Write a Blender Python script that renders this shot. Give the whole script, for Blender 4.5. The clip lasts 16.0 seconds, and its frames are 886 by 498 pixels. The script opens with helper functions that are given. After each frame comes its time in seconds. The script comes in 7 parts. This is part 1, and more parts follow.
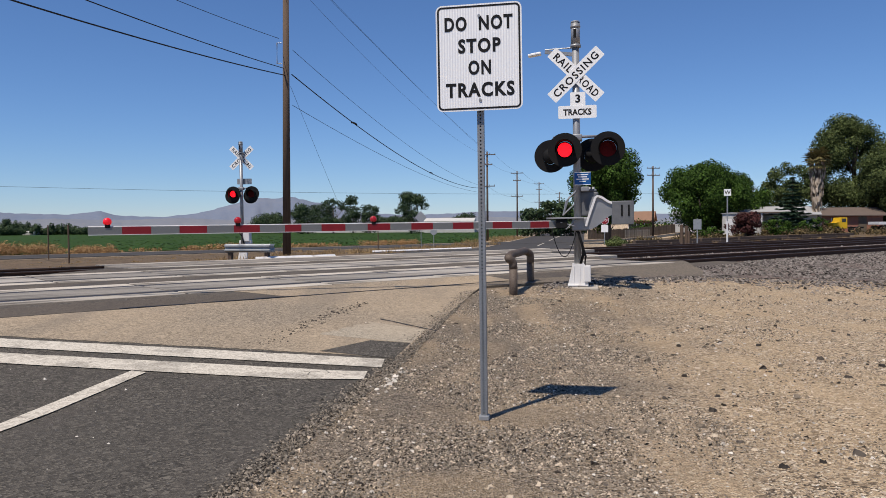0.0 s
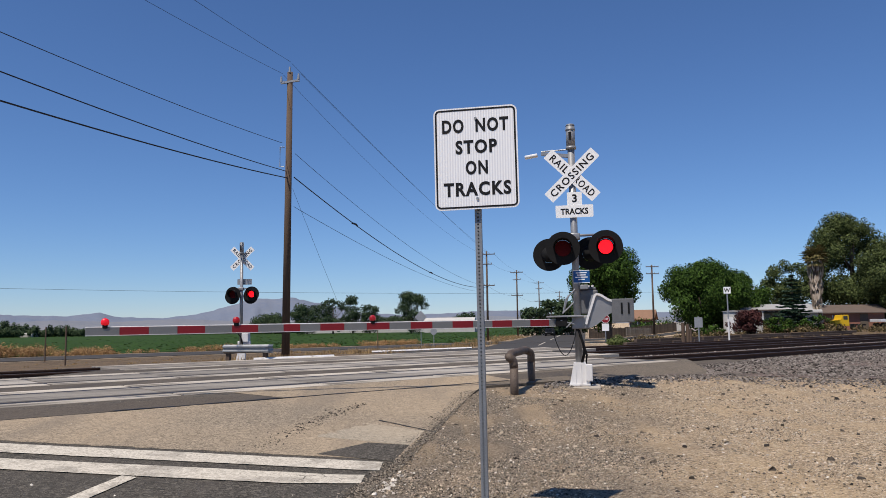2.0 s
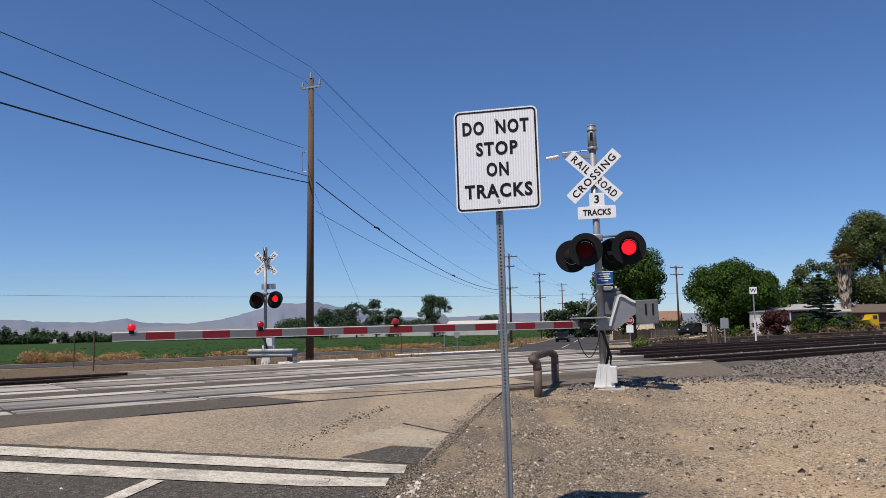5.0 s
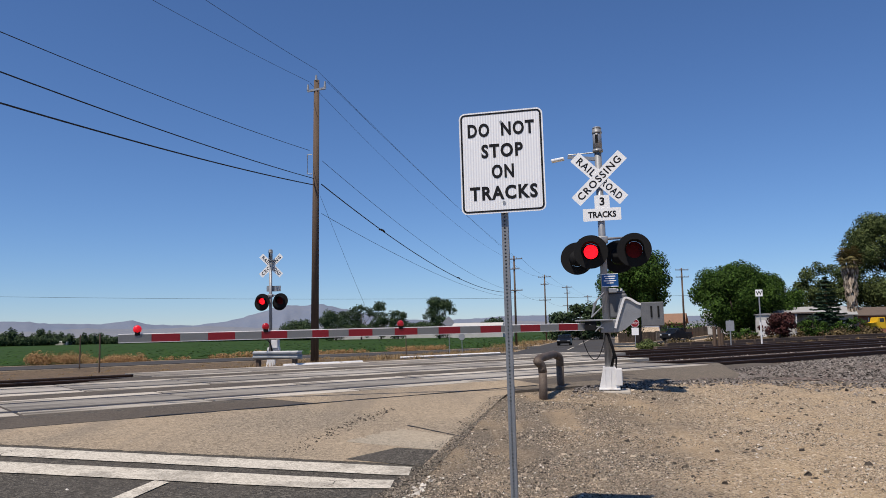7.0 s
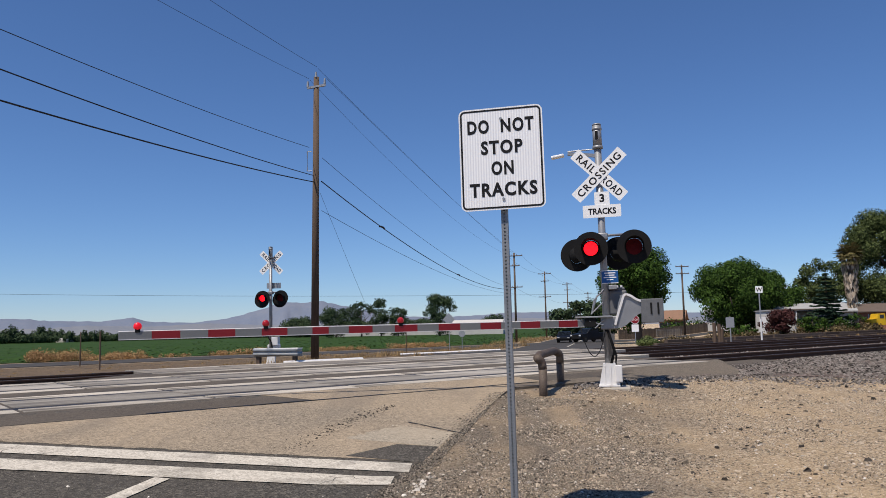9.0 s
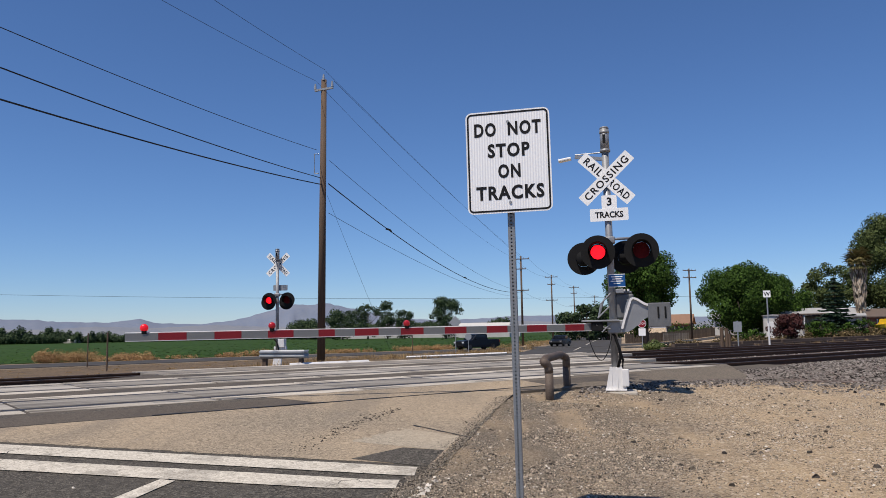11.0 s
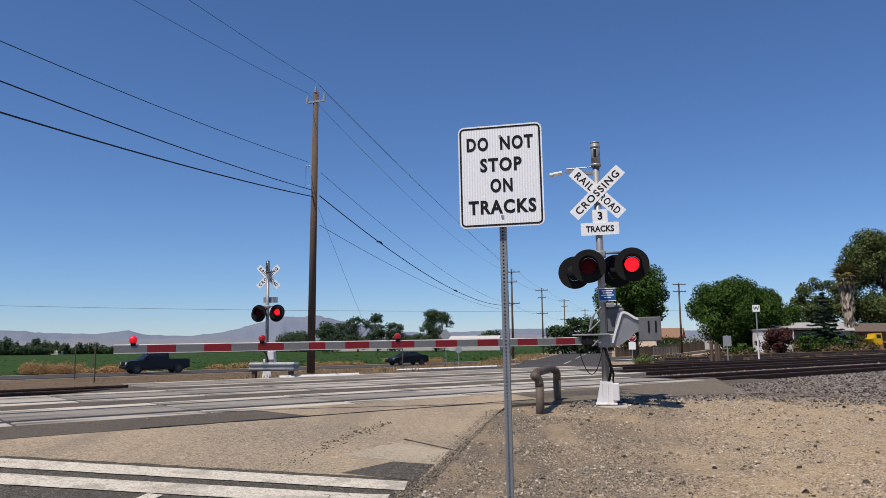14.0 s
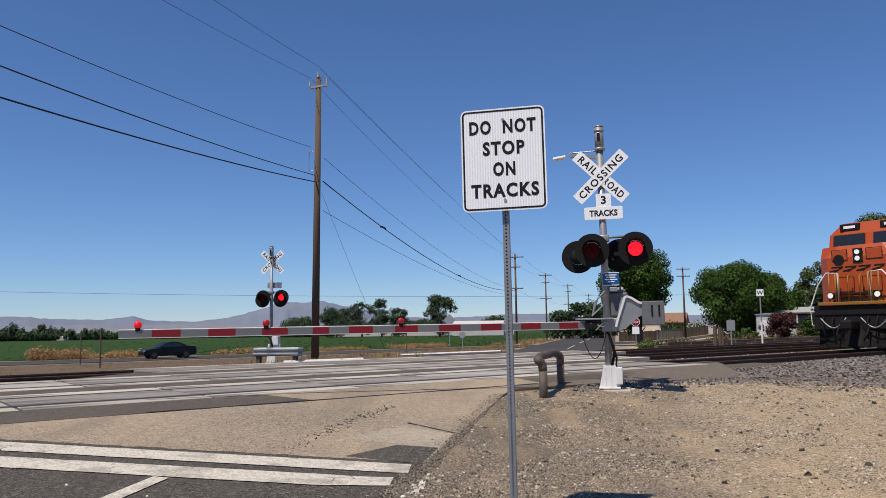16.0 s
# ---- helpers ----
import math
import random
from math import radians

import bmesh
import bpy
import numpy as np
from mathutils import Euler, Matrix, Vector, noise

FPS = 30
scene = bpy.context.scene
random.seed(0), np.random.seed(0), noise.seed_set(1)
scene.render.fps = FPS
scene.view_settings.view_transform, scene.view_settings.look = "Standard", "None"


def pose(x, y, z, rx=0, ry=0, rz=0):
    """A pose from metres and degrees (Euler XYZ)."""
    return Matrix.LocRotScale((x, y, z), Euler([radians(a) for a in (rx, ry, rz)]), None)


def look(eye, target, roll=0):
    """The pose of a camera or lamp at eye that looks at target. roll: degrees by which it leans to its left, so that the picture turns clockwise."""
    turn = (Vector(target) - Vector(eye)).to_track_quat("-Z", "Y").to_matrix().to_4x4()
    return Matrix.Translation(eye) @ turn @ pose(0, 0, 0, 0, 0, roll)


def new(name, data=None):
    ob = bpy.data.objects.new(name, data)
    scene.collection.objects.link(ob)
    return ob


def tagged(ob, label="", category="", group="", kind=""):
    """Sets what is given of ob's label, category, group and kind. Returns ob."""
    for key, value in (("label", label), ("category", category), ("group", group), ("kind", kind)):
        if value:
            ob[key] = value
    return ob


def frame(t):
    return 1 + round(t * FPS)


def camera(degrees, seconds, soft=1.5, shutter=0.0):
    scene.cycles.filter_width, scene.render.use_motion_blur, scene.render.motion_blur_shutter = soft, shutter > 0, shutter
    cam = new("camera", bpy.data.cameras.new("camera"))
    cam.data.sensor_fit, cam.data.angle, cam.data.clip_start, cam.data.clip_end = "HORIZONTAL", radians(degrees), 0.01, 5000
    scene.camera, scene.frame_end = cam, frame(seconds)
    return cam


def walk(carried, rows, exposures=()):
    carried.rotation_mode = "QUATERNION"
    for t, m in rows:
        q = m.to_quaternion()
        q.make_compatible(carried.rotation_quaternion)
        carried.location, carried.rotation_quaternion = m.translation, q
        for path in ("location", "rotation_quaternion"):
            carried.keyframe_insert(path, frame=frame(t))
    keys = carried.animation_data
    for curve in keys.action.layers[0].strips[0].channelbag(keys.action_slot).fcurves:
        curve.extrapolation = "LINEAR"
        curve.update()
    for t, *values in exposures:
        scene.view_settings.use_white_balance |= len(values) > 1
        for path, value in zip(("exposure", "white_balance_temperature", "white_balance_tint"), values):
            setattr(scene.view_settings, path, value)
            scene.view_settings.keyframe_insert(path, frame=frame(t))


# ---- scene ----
TRACK, ROAD = radians(50.1), radians(10.5)      # headings of the railway and of the road, from north to east


def tr(s, p, z=0.0):
    """A place in the railway's own axes: s along it, p across it."""
    return Vector((s * math.sin(TRACK) - p * math.cos(TRACK), s * math.cos(TRACK) + p * math.sin(TRACK), z))


def rd(s, q, z=0.0):
    """A place in the road's own axes: s along it, q to its right."""
    return Vector((s * math.sin(ROAD) + q * math.cos(ROAD), s * math.cos(ROAD) - q * math.sin(ROAD), z))


def to_track(x, y):
    return x * math.sin(TRACK) + y * math.cos(TRACK), -x * math.cos(TRACK) + y * math.sin(TRACK)


def to_road(x, y):
    return x * math.sin(ROAD) + y * math.cos(ROAD), x * math.cos(ROAD) - y * math.sin(ROAD)


def ease(x, a, b):
    k = min(1.0, max(0.0, (x - a) / (b - a)))
    return k * k * (3 - 2 * k)


def steps(x, *pairs):
    """A line through (x, value) pairs."""
    return float(np.interp(x, [a for a, _ in pairs], [b for _, b in pairs]))


RAIL_Z = 0.42
TRACKS_P = (12.53, 16.45, 20.35)


def ground_z(x, y):
    s, p = to_track(x, y)
    right = ease(to_road(x, y)[1], 4, 22)
    far = -0.85 + 1.05 * right
    return steps(p, (4, -0.045), (6.2, 0.0), (9.2, 0.275), (10.2, 0.31), (11.4, 0.25), (22.3, 0.25), (24.5, 0.1), (29, 0.0), (32, -0.12 + 0.2 * right), (55, far), (400, far))


def road_z(x, y):
    s, p = to_track(x, y)
    far = -0.85 + 1.05 * ease(to_road(x, y)[1], 4, 22)
    return steps(p, (4, -0.034), (6.2, 0.014), (9.2, 0.29), (10.9, RAIL_Z - 0.005), (21.9, RAIL_Z - 0.005), (26, 0.15), (34, -0.06), (55, far + 0.03), (400, far + 0.03))


# ---- camera ----
cam = camera(59.98, 16.0, soft=0.8)
# seconds, x, y, z, yaw, pitch, roll
CAMERA_ROWS = [
    (0, -0.003, -0.003, 1.404, -0, -1.76, 0.45),
    (0.1, -0.003, -0.004, 1.405, -0.016, -1.18, 0.299),
    (0.2, -0.003, -0.006, 1.406, -0.032, -0.12, 0.149),
    (0.3, -0.003, -0.007, 1.407, -0.049, 1.52, -0.002),
    (0.4, -0.003, -0.009, 1.408, -0.065, 2.48, -0.152),
    (0.5, -0.003, -0.01, 1.409, -0.081, 3.424, -0.303),
    (1, -0.001, -0.01, 1.4, -0.305, 5.707, -0.252),
    (1.5, 0.001, 0, 1.396, -0.214, 5.816, 0.197),
    (2, 0.008, 0.006, 1.389, 0.014, 5.666, 0.763),
    (2.5, 0.023, 0.022, 1.383, 0.342, 5.462, 1.171),
    (3, 0.017, 0, 1.385, 0.711, 5.496, 1.381),
    (3.5, 0.015, 0.017, 1.388, 1.043, 5.568, 1.41),
    (4, 0.012, 0.007, 1.383, 1.319, 5.686, 1.304),
    (6.5, 0.014, 0.011, 1.386, 2.064, 6.102, 1.201),
    (7, 0.011, 0.008, 1.381, 2.097, 6.101, 1.145),
    (7.5, 0.005, 0.003, 1.381, 2.041, 6.098, 1.156),
    (8, 0.004, 0.012, 1.382, 2.022, 6.032, 1.129),
    (8.5, 0.011, 0.011, 1.383, 2.023, 5.956, 1.112),
    (9, 0.013, 0.005, 1.379, 2.109, 5.873, 1.206),
    (11.5, 0.016, 0.026, 1.384, 2.683, 6.202, 0.798),
    (12, 0.009, 0.026, 1.385, 2.655, 6.324, 0.674),
    (12.5, 0.004, 0.031, 1.387, 2.517, 6.46, 0.61),
    (13, 0.006, 0.012, 1.384, 2.261, 6.685, 0.544),
    (13.5, 0.005, -0.003, 1.387, 1.981, 6.903, 0.62),
    (14, 0.007, 0.016, 1.391, 1.858, 7.026, 0.671),
    (14.5, 0.01, 0.022, 1.387, 1.862, 6.936, 0.561),
    (15, 0.015, 0.015, 1.385, 1.935, 6.669, 0.682),
    (15.5, 0.016, 0.01, 1.38, 2.027, 6.299, 0.745),
    (16, 0.013, 0.018, 1.38, 2.143, 5.935, 0.785),
]

walk(cam, [(t, pose(x, y, z, 90 + pitch, roll, yaw)) for t, x, y, z, yaw, pitch, roll in CAMERA_ROWS], exposures=[(0, 0.0, 5700, 14), (16, 0.0, 5700, 14)])

# ---- sky and sun ----
SUN_AZ, SUN_EL = radians(219), radians(63)
world = bpy.data.worlds.new("sky")
scene.world = world
world.use_nodes = True
nt = world.node_tree
nt.nodes.clear()
sky = nt.nodes.new("ShaderNodeTexSky")
sky.sky_type, sky.sun_disc = "NISHITA", False
sky.sun_elevation, sky.sun_rotation = SUN_EL, SUN_AZ
sky.air_density, sky.dust_density, sky.ozone_density, sky.altitude = 1.0, 0.0, 8.0, 800
bg = nt.nodes.new("ShaderNodeBackground")
bg.inputs[1].default_value = 0.09
out = nt.nodes.new("ShaderNodeOutputWorld")
nt.links.new(sky.outputs[0], bg.inputs[0])
nt.links.new(bg.outputs[0], out.inputs[0])
sun = new("sun", bpy.data.lights.new("sun", "SUN"))
sun.data.energy, sun.data.angle, sun.data.color = 5.0, radians(0.53), (1.0, 0.86, 0.65)
sun_to = Vector((math.sin(SUN_AZ) * math.cos(SUN_EL), math.cos(SUN_AZ) * math.cos(SUN_EL), math.sin(SUN_EL)))
sun.matrix_world = look(sun_to * 100, (0, 0, 0))


# ---- materials ----
def material(name, colour, rough=0.8, metal=0.0, second=None, scale=4.0, fine=40.0, bump=0.0, bump_scale=60.0, mix=0.5,
             emit=None, strength=0.0, per_object=0.0, dirt=None, dirt_at=0.62, stretch=(1, 1, 1), bump_dist=0.01):
    """A procedural surface: two colours mixed by noise at two scales, an optional stain colour, bump and per-object variation."""
    m = bpy.data.materials.new(name)
    m.use_nodes = True
    t = m.node_tree
    b = t.nodes["Principled BSDF"]
    b.inputs["Roughness"].default_value, b.inputs["Metallic"].default_value = rough, metal
    coord = t.nodes.new("ShaderNodeTexCoord")
    mapping = t.nodes.new("ShaderNodeMapping")
    mapping.inputs["Scale"].default_value = stretch
    t.links.new(coord.outputs["Object"], mapping.inputs[0])

    def noise_tex(size, detail=5.0):
        n = t.nodes.new("ShaderNodeTexNoise")
        n.inputs["Scale"].default_value, n.inputs["Detail"].default_value = size, detail
        t.links.new(mapping.outputs[0], n.inputs["Vector"])
        return n.outputs["Fac"]

    def blend(fac, a, c):
        n = t.nodes.new("ShaderNodeMix")
        n.data_type = "RGBA"
        t.links.new(fac, n.inputs[0])
        for sock, v in ((n.inputs[6], a), (n.inputs[7], c)):
            if isinstance(v, tuple):
                sock.default_value = (*v, 1)
            else:
                t.links.new(v, sock)
        return n.outputs[2]

    def ramp(fac, lo, hi):
        n = t.nodes.new("ShaderNodeMapRange")
        n.inputs[1].default_value, n.inputs[2].default_value = lo, hi
        t.links.new(fac, n.inputs[0])
        return n.outputs[0]

    second = second or tuple(0.75 * c for c in colour)
    col = blend(ramp(noise_tex(scale), 0.5 - mix * 0.4, 0.5 + mix * 0.4), colour, second)
    col = blend(ramp(noise_tex(fine, 3.0), 0.3, 0.7), col, blend(ramp(noise_tex(fine * 2.3, 2.0), 0.35, 0.65), second, colour))
    if dirt:
        col = blend(ramp(noise_tex(scale * 0.45, 8.0), dirt_at - 0.07, dirt_at + 0.09), col, dirt)
    if per_object:
        info = t.nodes.new("ShaderNodeObjectInfo")
        hsv = t.nodes.new("ShaderNodeHueSaturation")
        r = t.nodes.new("ShaderNodeMapRange")
        r.inputs[3].default_value, r.inputs[4].default_value = 1 - per_object, 1 + per_object
        t.links.new(info.outputs["Random"], r.inputs[0])
        t.links.new(r.outputs[0], hsv.inputs["Value"])
        t.links.new(col, hsv.inputs["Color"])
        col = hsv.outputs[0]
    t.links.new(col, b.inputs["Base Color"])
    if bump:
        bn = t.nodes.new("ShaderNodeBump")
        bn.inputs["Strength"].default_value, bn.inputs["Distance"].default_value = bump, bump_dist
        t.links.new(noise_tex(bump_scale, 4.0), bn.inputs["Height"])
        t.links.new(bn.outputs[0], b.inputs["Normal"])
    if emit:
        b.inputs["Emission Color"].default_value, b.inputs["Emission Strength"].default_value = (*emit, 1), strength
    return m


def island_material(name, dark, light, rough=0.85, transmit=0.0):
    """A surface whose shade changes from piece to piece of one mesh."""
    m = bpy.data.materials.new(name)
    m.use_nodes = True
    t = m.node_tree
    b = t.nodes["Principled BSDF"]
    b.inputs["Roughness"].default_value, b.inputs["Specular IOR Level"].default_value = rough, 0.15
    geo, ramp = t.nodes.new("ShaderNodeNewGeometry"), t.nodes.new("ShaderNodeValToRGB")
    ramp.color_ramp.elements[0].color, ramp.color_ramp.elements[1].color = (*dark, 1), (*light, 1)
    t.links.new(geo.outputs["Random Per Island"], ramp.inputs[0])
    t.links.new(ramp.outputs[0], b.inputs["Base Color"])
    return m


M_FAR_ROAD = material("far_asphalt", (0.05, 0.048, 0.047), 0.9, second=(0.075, 0.07, 0.065), scale=0.3, fine=8)
M_PANEL = material("side_concrete", (0.56, 0.506, 0.416), 0.85, second=(0.3, 0.268, 0.22), scale=2.2, fine=30, bump=0.25, per_object=0.15, dirt=(0.13, 0.115, 0.095), dirt_at=0.56, stretch=(2.5, 0.3, 1))
M_GAUGE = material("gauge_concrete", (0.39, 0.357, 0.305), 0.85, second=(0.215, 0.197, 0.17), scale=2.2, fine=30, bump=0.25, per_object=0.28, dirt=(0.17, 0.155, 0.135), dirt_at=0.56, stretch=(2.5, 0.3, 1))
M_GREYGAUGE = material("grey_concrete", (0.3, 0.268, 0.222), 0.85, second=(0.17, 0.152, 0.128), scale=2.2, fine=30, bump=0.25, per_object=0.15, stretch=(2.5, 0.3, 1))
M_RAIL = material("rail_steel", (0.07, 0.04, 0.028), 0.75, second=(0.1, 0.06, 0.04), scale=6, fine=40)
M_RAILHEAD = material("rail_head", (0.1, 0.075, 0.06), 0.5, 0.4, second=(0.055, 0.04, 0.032), scale=5)
M_TIE = material("tie_wood", (0.075, 0.055, 0.042), 0.95, second=(0.13, 0.1, 0.08), scale=9, fine=50, bump=0.5, per_object=0.3)
M_GALV = material("galvanised_steel", (0.38, 0.39, 0.395), 0.5, 0.5, second=(0.28, 0.288, 0.292), scale=9, fine=60)
M_SILVER = material("silver_paint", (0.31, 0.315, 0.32), 0.45, 0.35, second=(0.23, 0.235, 0.24), scale=5, fine=40, dirt=(0.24, 0.22, 0.2), dirt_at=0.68)
M_WEIGHT = material("counterweight_paint", (0.17, 0.175, 0.18), 0.6, 0.2, second=(0.11, 0.112, 0.115), scale=5, fine=40, dirt=(0.12, 0.11, 0.1), dirt_at=0.6)
M_WHITE = material("white_sheeting", (0.88, 0.88, 0.86), 0.5, second=(0.82, 0.82, 0.8), scale=2, fine=30)
M_BLACK = material("black_paint", (0.012, 0.012, 0.013), 0.5, second=(0.02, 0.02, 0.02), scale=5)
M_LAMPBLACK = material("matt_black", (0.01, 0.01, 0.011), 0.75, second=(0.016, 0.016, 0.016), scale=6)
M_RED = material("red_sheeting", (0.25, 0.005, 0.011), 0.5, second=(0.2, 0.004, 0.009), scale=3, fine=30)
M_ARMWHITE = material("arm_white", (0.21, 0.212, 0.205), 0.5, second=(0.17, 0.172, 0.166), scale=3, fine=30)
M_BLUE = material("blue_sheeting", (0.01, 0.09, 0.3), 0.45, scale=3)
M_LIT = material("lit_red", (0.5, 0.01, 0.01), 0.4, emit=(1.0, 0.002, 0.005), strength=2.2)
M_UNLIT = material("dark_red_lens", (0.1, 0.004, 0.006), 0.6, scale=5)
M_CONCRETE = material("concrete", (0.4, 0.34, 0.26), 0.9, second=(0.4, 0.37, 0.32), scale=3, fine=40, bump=0.3)
M_WHITEPAINT = material("white_paint", (0.75, 0.74, 0.72), 0.55, second=(0.66, 0.64, 0.61), scale=5, fine=40, dirt=(0.35, 0.3, 0.25), dirt_at=0.68)
M_RUST = material("rusty_brown_steel", (0.062, 0.043, 0.03), 0.7, 0.1, second=(0.15, 0.115, 0.088), scale=3.5, fine=35, bump=0.2)
M_POLE = material("weathered_pole_wood", (0.155, 0.11, 0.078), 0.9, second=(0.085, 0.062, 0.046), scale=3, fine=30, bump=0.6, bump_scale=30, stretch=(6, 6, 0.4))
M_WIRE = material("wire", (0.012, 0.012, 0.014), 0.6)
M_FIELD = material("crop_soil", (0.02, 0.046, 0.007), 0.95, second=(0.038, 0.068, 0.011), scale=0.15, fine=2.5)
M_CROP = island_material("crop_leaves", (0.02, 0.05, 0.006), (0.04, 0.08, 0.011))
M_DRY = island_material("dry_grass", (0.15, 0.098, 0.042), (0.42, 0.29, 0.138))
M_LEAF = island_material("leaves", (0.01, 0.024, 0.004), (0.068, 0.125, 0.017))
M_LEAF_GREY = island_material("grey_green_leaves", (0.016, 0.027, 0.008), (0.12, 0.148, 0.046))
M_BUSH = island_material("bush_leaves", (0.06, 0.085, 0.025), (0.15, 0.18, 0.06))
M_LEAF_BLUE = island_material("blue_green_needles", (0.02, 0.042, 0.024), (0.07, 0.11, 0.064))
M_LEAF_FAR = island_material("far_leaves", (0.026, 0.046, 0.022), (0.07, 0.098, 0.042))
M_LEAF_RED = island_material("purple_leaves", (0.03, 0.012, 0.012), (0.09, 0.035, 0.03))
M_BARK = material("bark", (0.13, 0.1, 0.075), 0.95, second=(0.07, 0.055, 0.04), scale=4, fine=25, bump=0.8, bump_scale=20)
# the haze of distance is mixed into both hill colours
M_MOUNTAIN = material("haze_tinted_hills", (0.125, 0.155, 0.215), 1.0, second=(0.17, 0.185, 0.225), scale=0.004, fine=0.03)
M_FOOTHILL = material("haze_tinted_foothills", (0.2, 0.2, 0.205), 1.0, second=(0.15, 0.165, 0.195), scale=0.006, fine=0.04)


def grainy(name, layers, cell, rough=0.95, bump=0.6, big=None, big_scale=0.4, big_at=(0.45, 0.6), shoulder=None, fine_mix=0.6, streak=None, bump_dist=0.012, crack=0.0):
    """Ground made of small stones: every cell takes a shade from layers (a ramp of colours); big patches, a gravelly shoulder beside the road,
    streaks along a heading and cracks lie over it."""
    m = bpy.data.materials.new(name)
    m.use_nodes = True
    t = m.node_tree
    N, L = t.nodes.new, t.links.new
    b = t.nodes["Principled BSDF"]
    b.inputs["Roughness"].default_value, b.inputs["Specular IOR Level"].default_value = rough, 0.2
    coord = N("ShaderNodeTexCoord")

    def tex(kind, scale, vector=None, detail=6.0):
        n = N(kind)
        n.inputs["Scale"].default_value = scale
        if kind == "ShaderNodeTexNoise":
            n.inputs["Detail"].default_value = detail
        L(vector or coord.outputs["Object"], n.inputs["Vector"])
        return n

    def ramp(fac, stops):
        n = N("ShaderNodeValToRGB")
        els = n.color_ramp.elements
        while len(els) < len(stops):
            els.new(0.5)
        for e, (at_, c) in zip(els, stops):
            e.position, e.color = at_, (*c, 1)
        L(fac, n.inputs[0])
        return n.outputs[0]

    def rng_(fac, lo, hi, to=1.0):
        n = N("ShaderNodeMapRange")
        n.inputs[1].default_value, n.inputs[2].default_value, n.inputs[4].default_value = lo, hi, to
        L(fac, n.inputs[0])
        return n.outputs[0]

    def mix(fac, a, c):
        n = N("ShaderNodeMix")
        n.data_type = "RGBA"
        if isinstance(fac, float):
            n.inputs[0].default_value = fac
        else:
            L(fac, n.inputs[0])
        for sock, v in ((n.inputs[6], a), (n.inputs[7], c)):
            if isinstance(v, tuple):
                sock.default_value = (*v, 1)
            else:
                L(v, sock)
        return n.outputs[2]

    vor = tex("ShaderNodeTexVoronoi", cell)
    vor2 = tex("ShaderNodeTexVoronoi", cell * 0.37)
    sep = N("ShaderNodeSeparateColor")
    L(vor.outputs["Color"], sep.inputs[0])
    sep2 = N("ShaderNodeSeparateColor")
    L(vor2.outputs["Color"], sep2.inputs[0])
    n = len(layers)
    stops = [(k / (n - 1), c) for k, c in enumerate(layers)]
    col = ramp(sep.outputs[0], stops)
    col = mix(rng_(sep2.outputs[1], 0.72, 0.76, 0.8), col, ramp(sep2.outputs[0], stops))
    mean = tuple(sum(c[i] for c in layers) / n for i in range(3))
    col = mix(fine_mix, mean, col)
    if shoulder:
        turn = N("ShaderNodeMapping")
        turn.inputs["Rotation"].default_value = (0, 0, ROAD)
        L(coord.outputs["Object"], turn.inputs[0])
        sx = N("ShaderNodeSeparateXYZ")
        L(turn.outputs[0], sx.inputs[0])
        add = N("ShaderNodeMath")
        add.operation = "MULTIPLY_ADD"
        add.inputs[1].default_value = 4.0
        L(tex("ShaderNodeTexNoise", 0.55).outputs["Fac"], add.inputs[0])
        L(sx.outputs[0], add.inputs[2])
        col = mix(rng_(add.outputs[0], 1.2, 3.8), mix(0.86, col, ramp(sep.outputs[2], [(0, shoulder[0]), (1, shoulder[1])])), col)
    if big:
        col = mix(rng_(tex("ShaderNodeTexNoise", big_scale, detail=8.0).outputs["Fac"], *big_at, 0.7), col, mix(0.5, big, col))
    if streak:
        heading, stretch, colour, amount = streak
        mp = N("ShaderNodeMapping")
        mp.inputs["Rotation"].default_value = (0, 0, heading)
        mp.inputs["Scale"].default_value = (1.0, stretch, 1.0)
        L(coord.outputs["Object"], mp.inputs[0])
        col = mix(rng_(tex("ShaderNodeTexNoise", 1.6, mp.outputs[0], 7.0).outputs["Fac"], 0.5, 0.68, amount), col, colour)
    if crack:
        warp = N("ShaderNodeVectorMath")
        warp.operation = "MULTIPLY_ADD"
        warp.inputs[1].default_value = (0.6, 0.6, 0)
        L(tex("ShaderNodeTexNoise", 2.0).outputs["Color"], warp.inputs[0])
        L(coord.outputs["Object"], warp.inputs[2])
        edge = N("ShaderNodeTexVoronoi")
        edge.feature = "DISTANCE_TO_EDGE"
        edge.inputs["Scale"].default_value = crack
        L(warp.outputs[0], edge.inputs["Vector"])
        gate = rng_(tex("ShaderNodeTexNoise", 0.7).outputs["Fac"], 0.5, 0.56)
        inv = rng_(edge.outputs["Distance"], 0.012, 0.002)
        both = N("ShaderNodeMath")
        both.operation = "MULTIPLY"
        L(gate, both.inputs[0])
        L(inv, both.inputs[1])
        col = mix(both.outputs[0], col, (0.03, 0.027, 0.024))
    L(col, b.inputs["Base Color"])
    bn = N("ShaderNodeBump")
    bn.inputs["Strength"].default_value, bn.inputs["Distance"].default_value = bump, bump_dist
    L(vor.outputs["Distance"], bn.inputs["Height"])
    L(bn.outputs[0], b.inputs["Normal"])
    return m


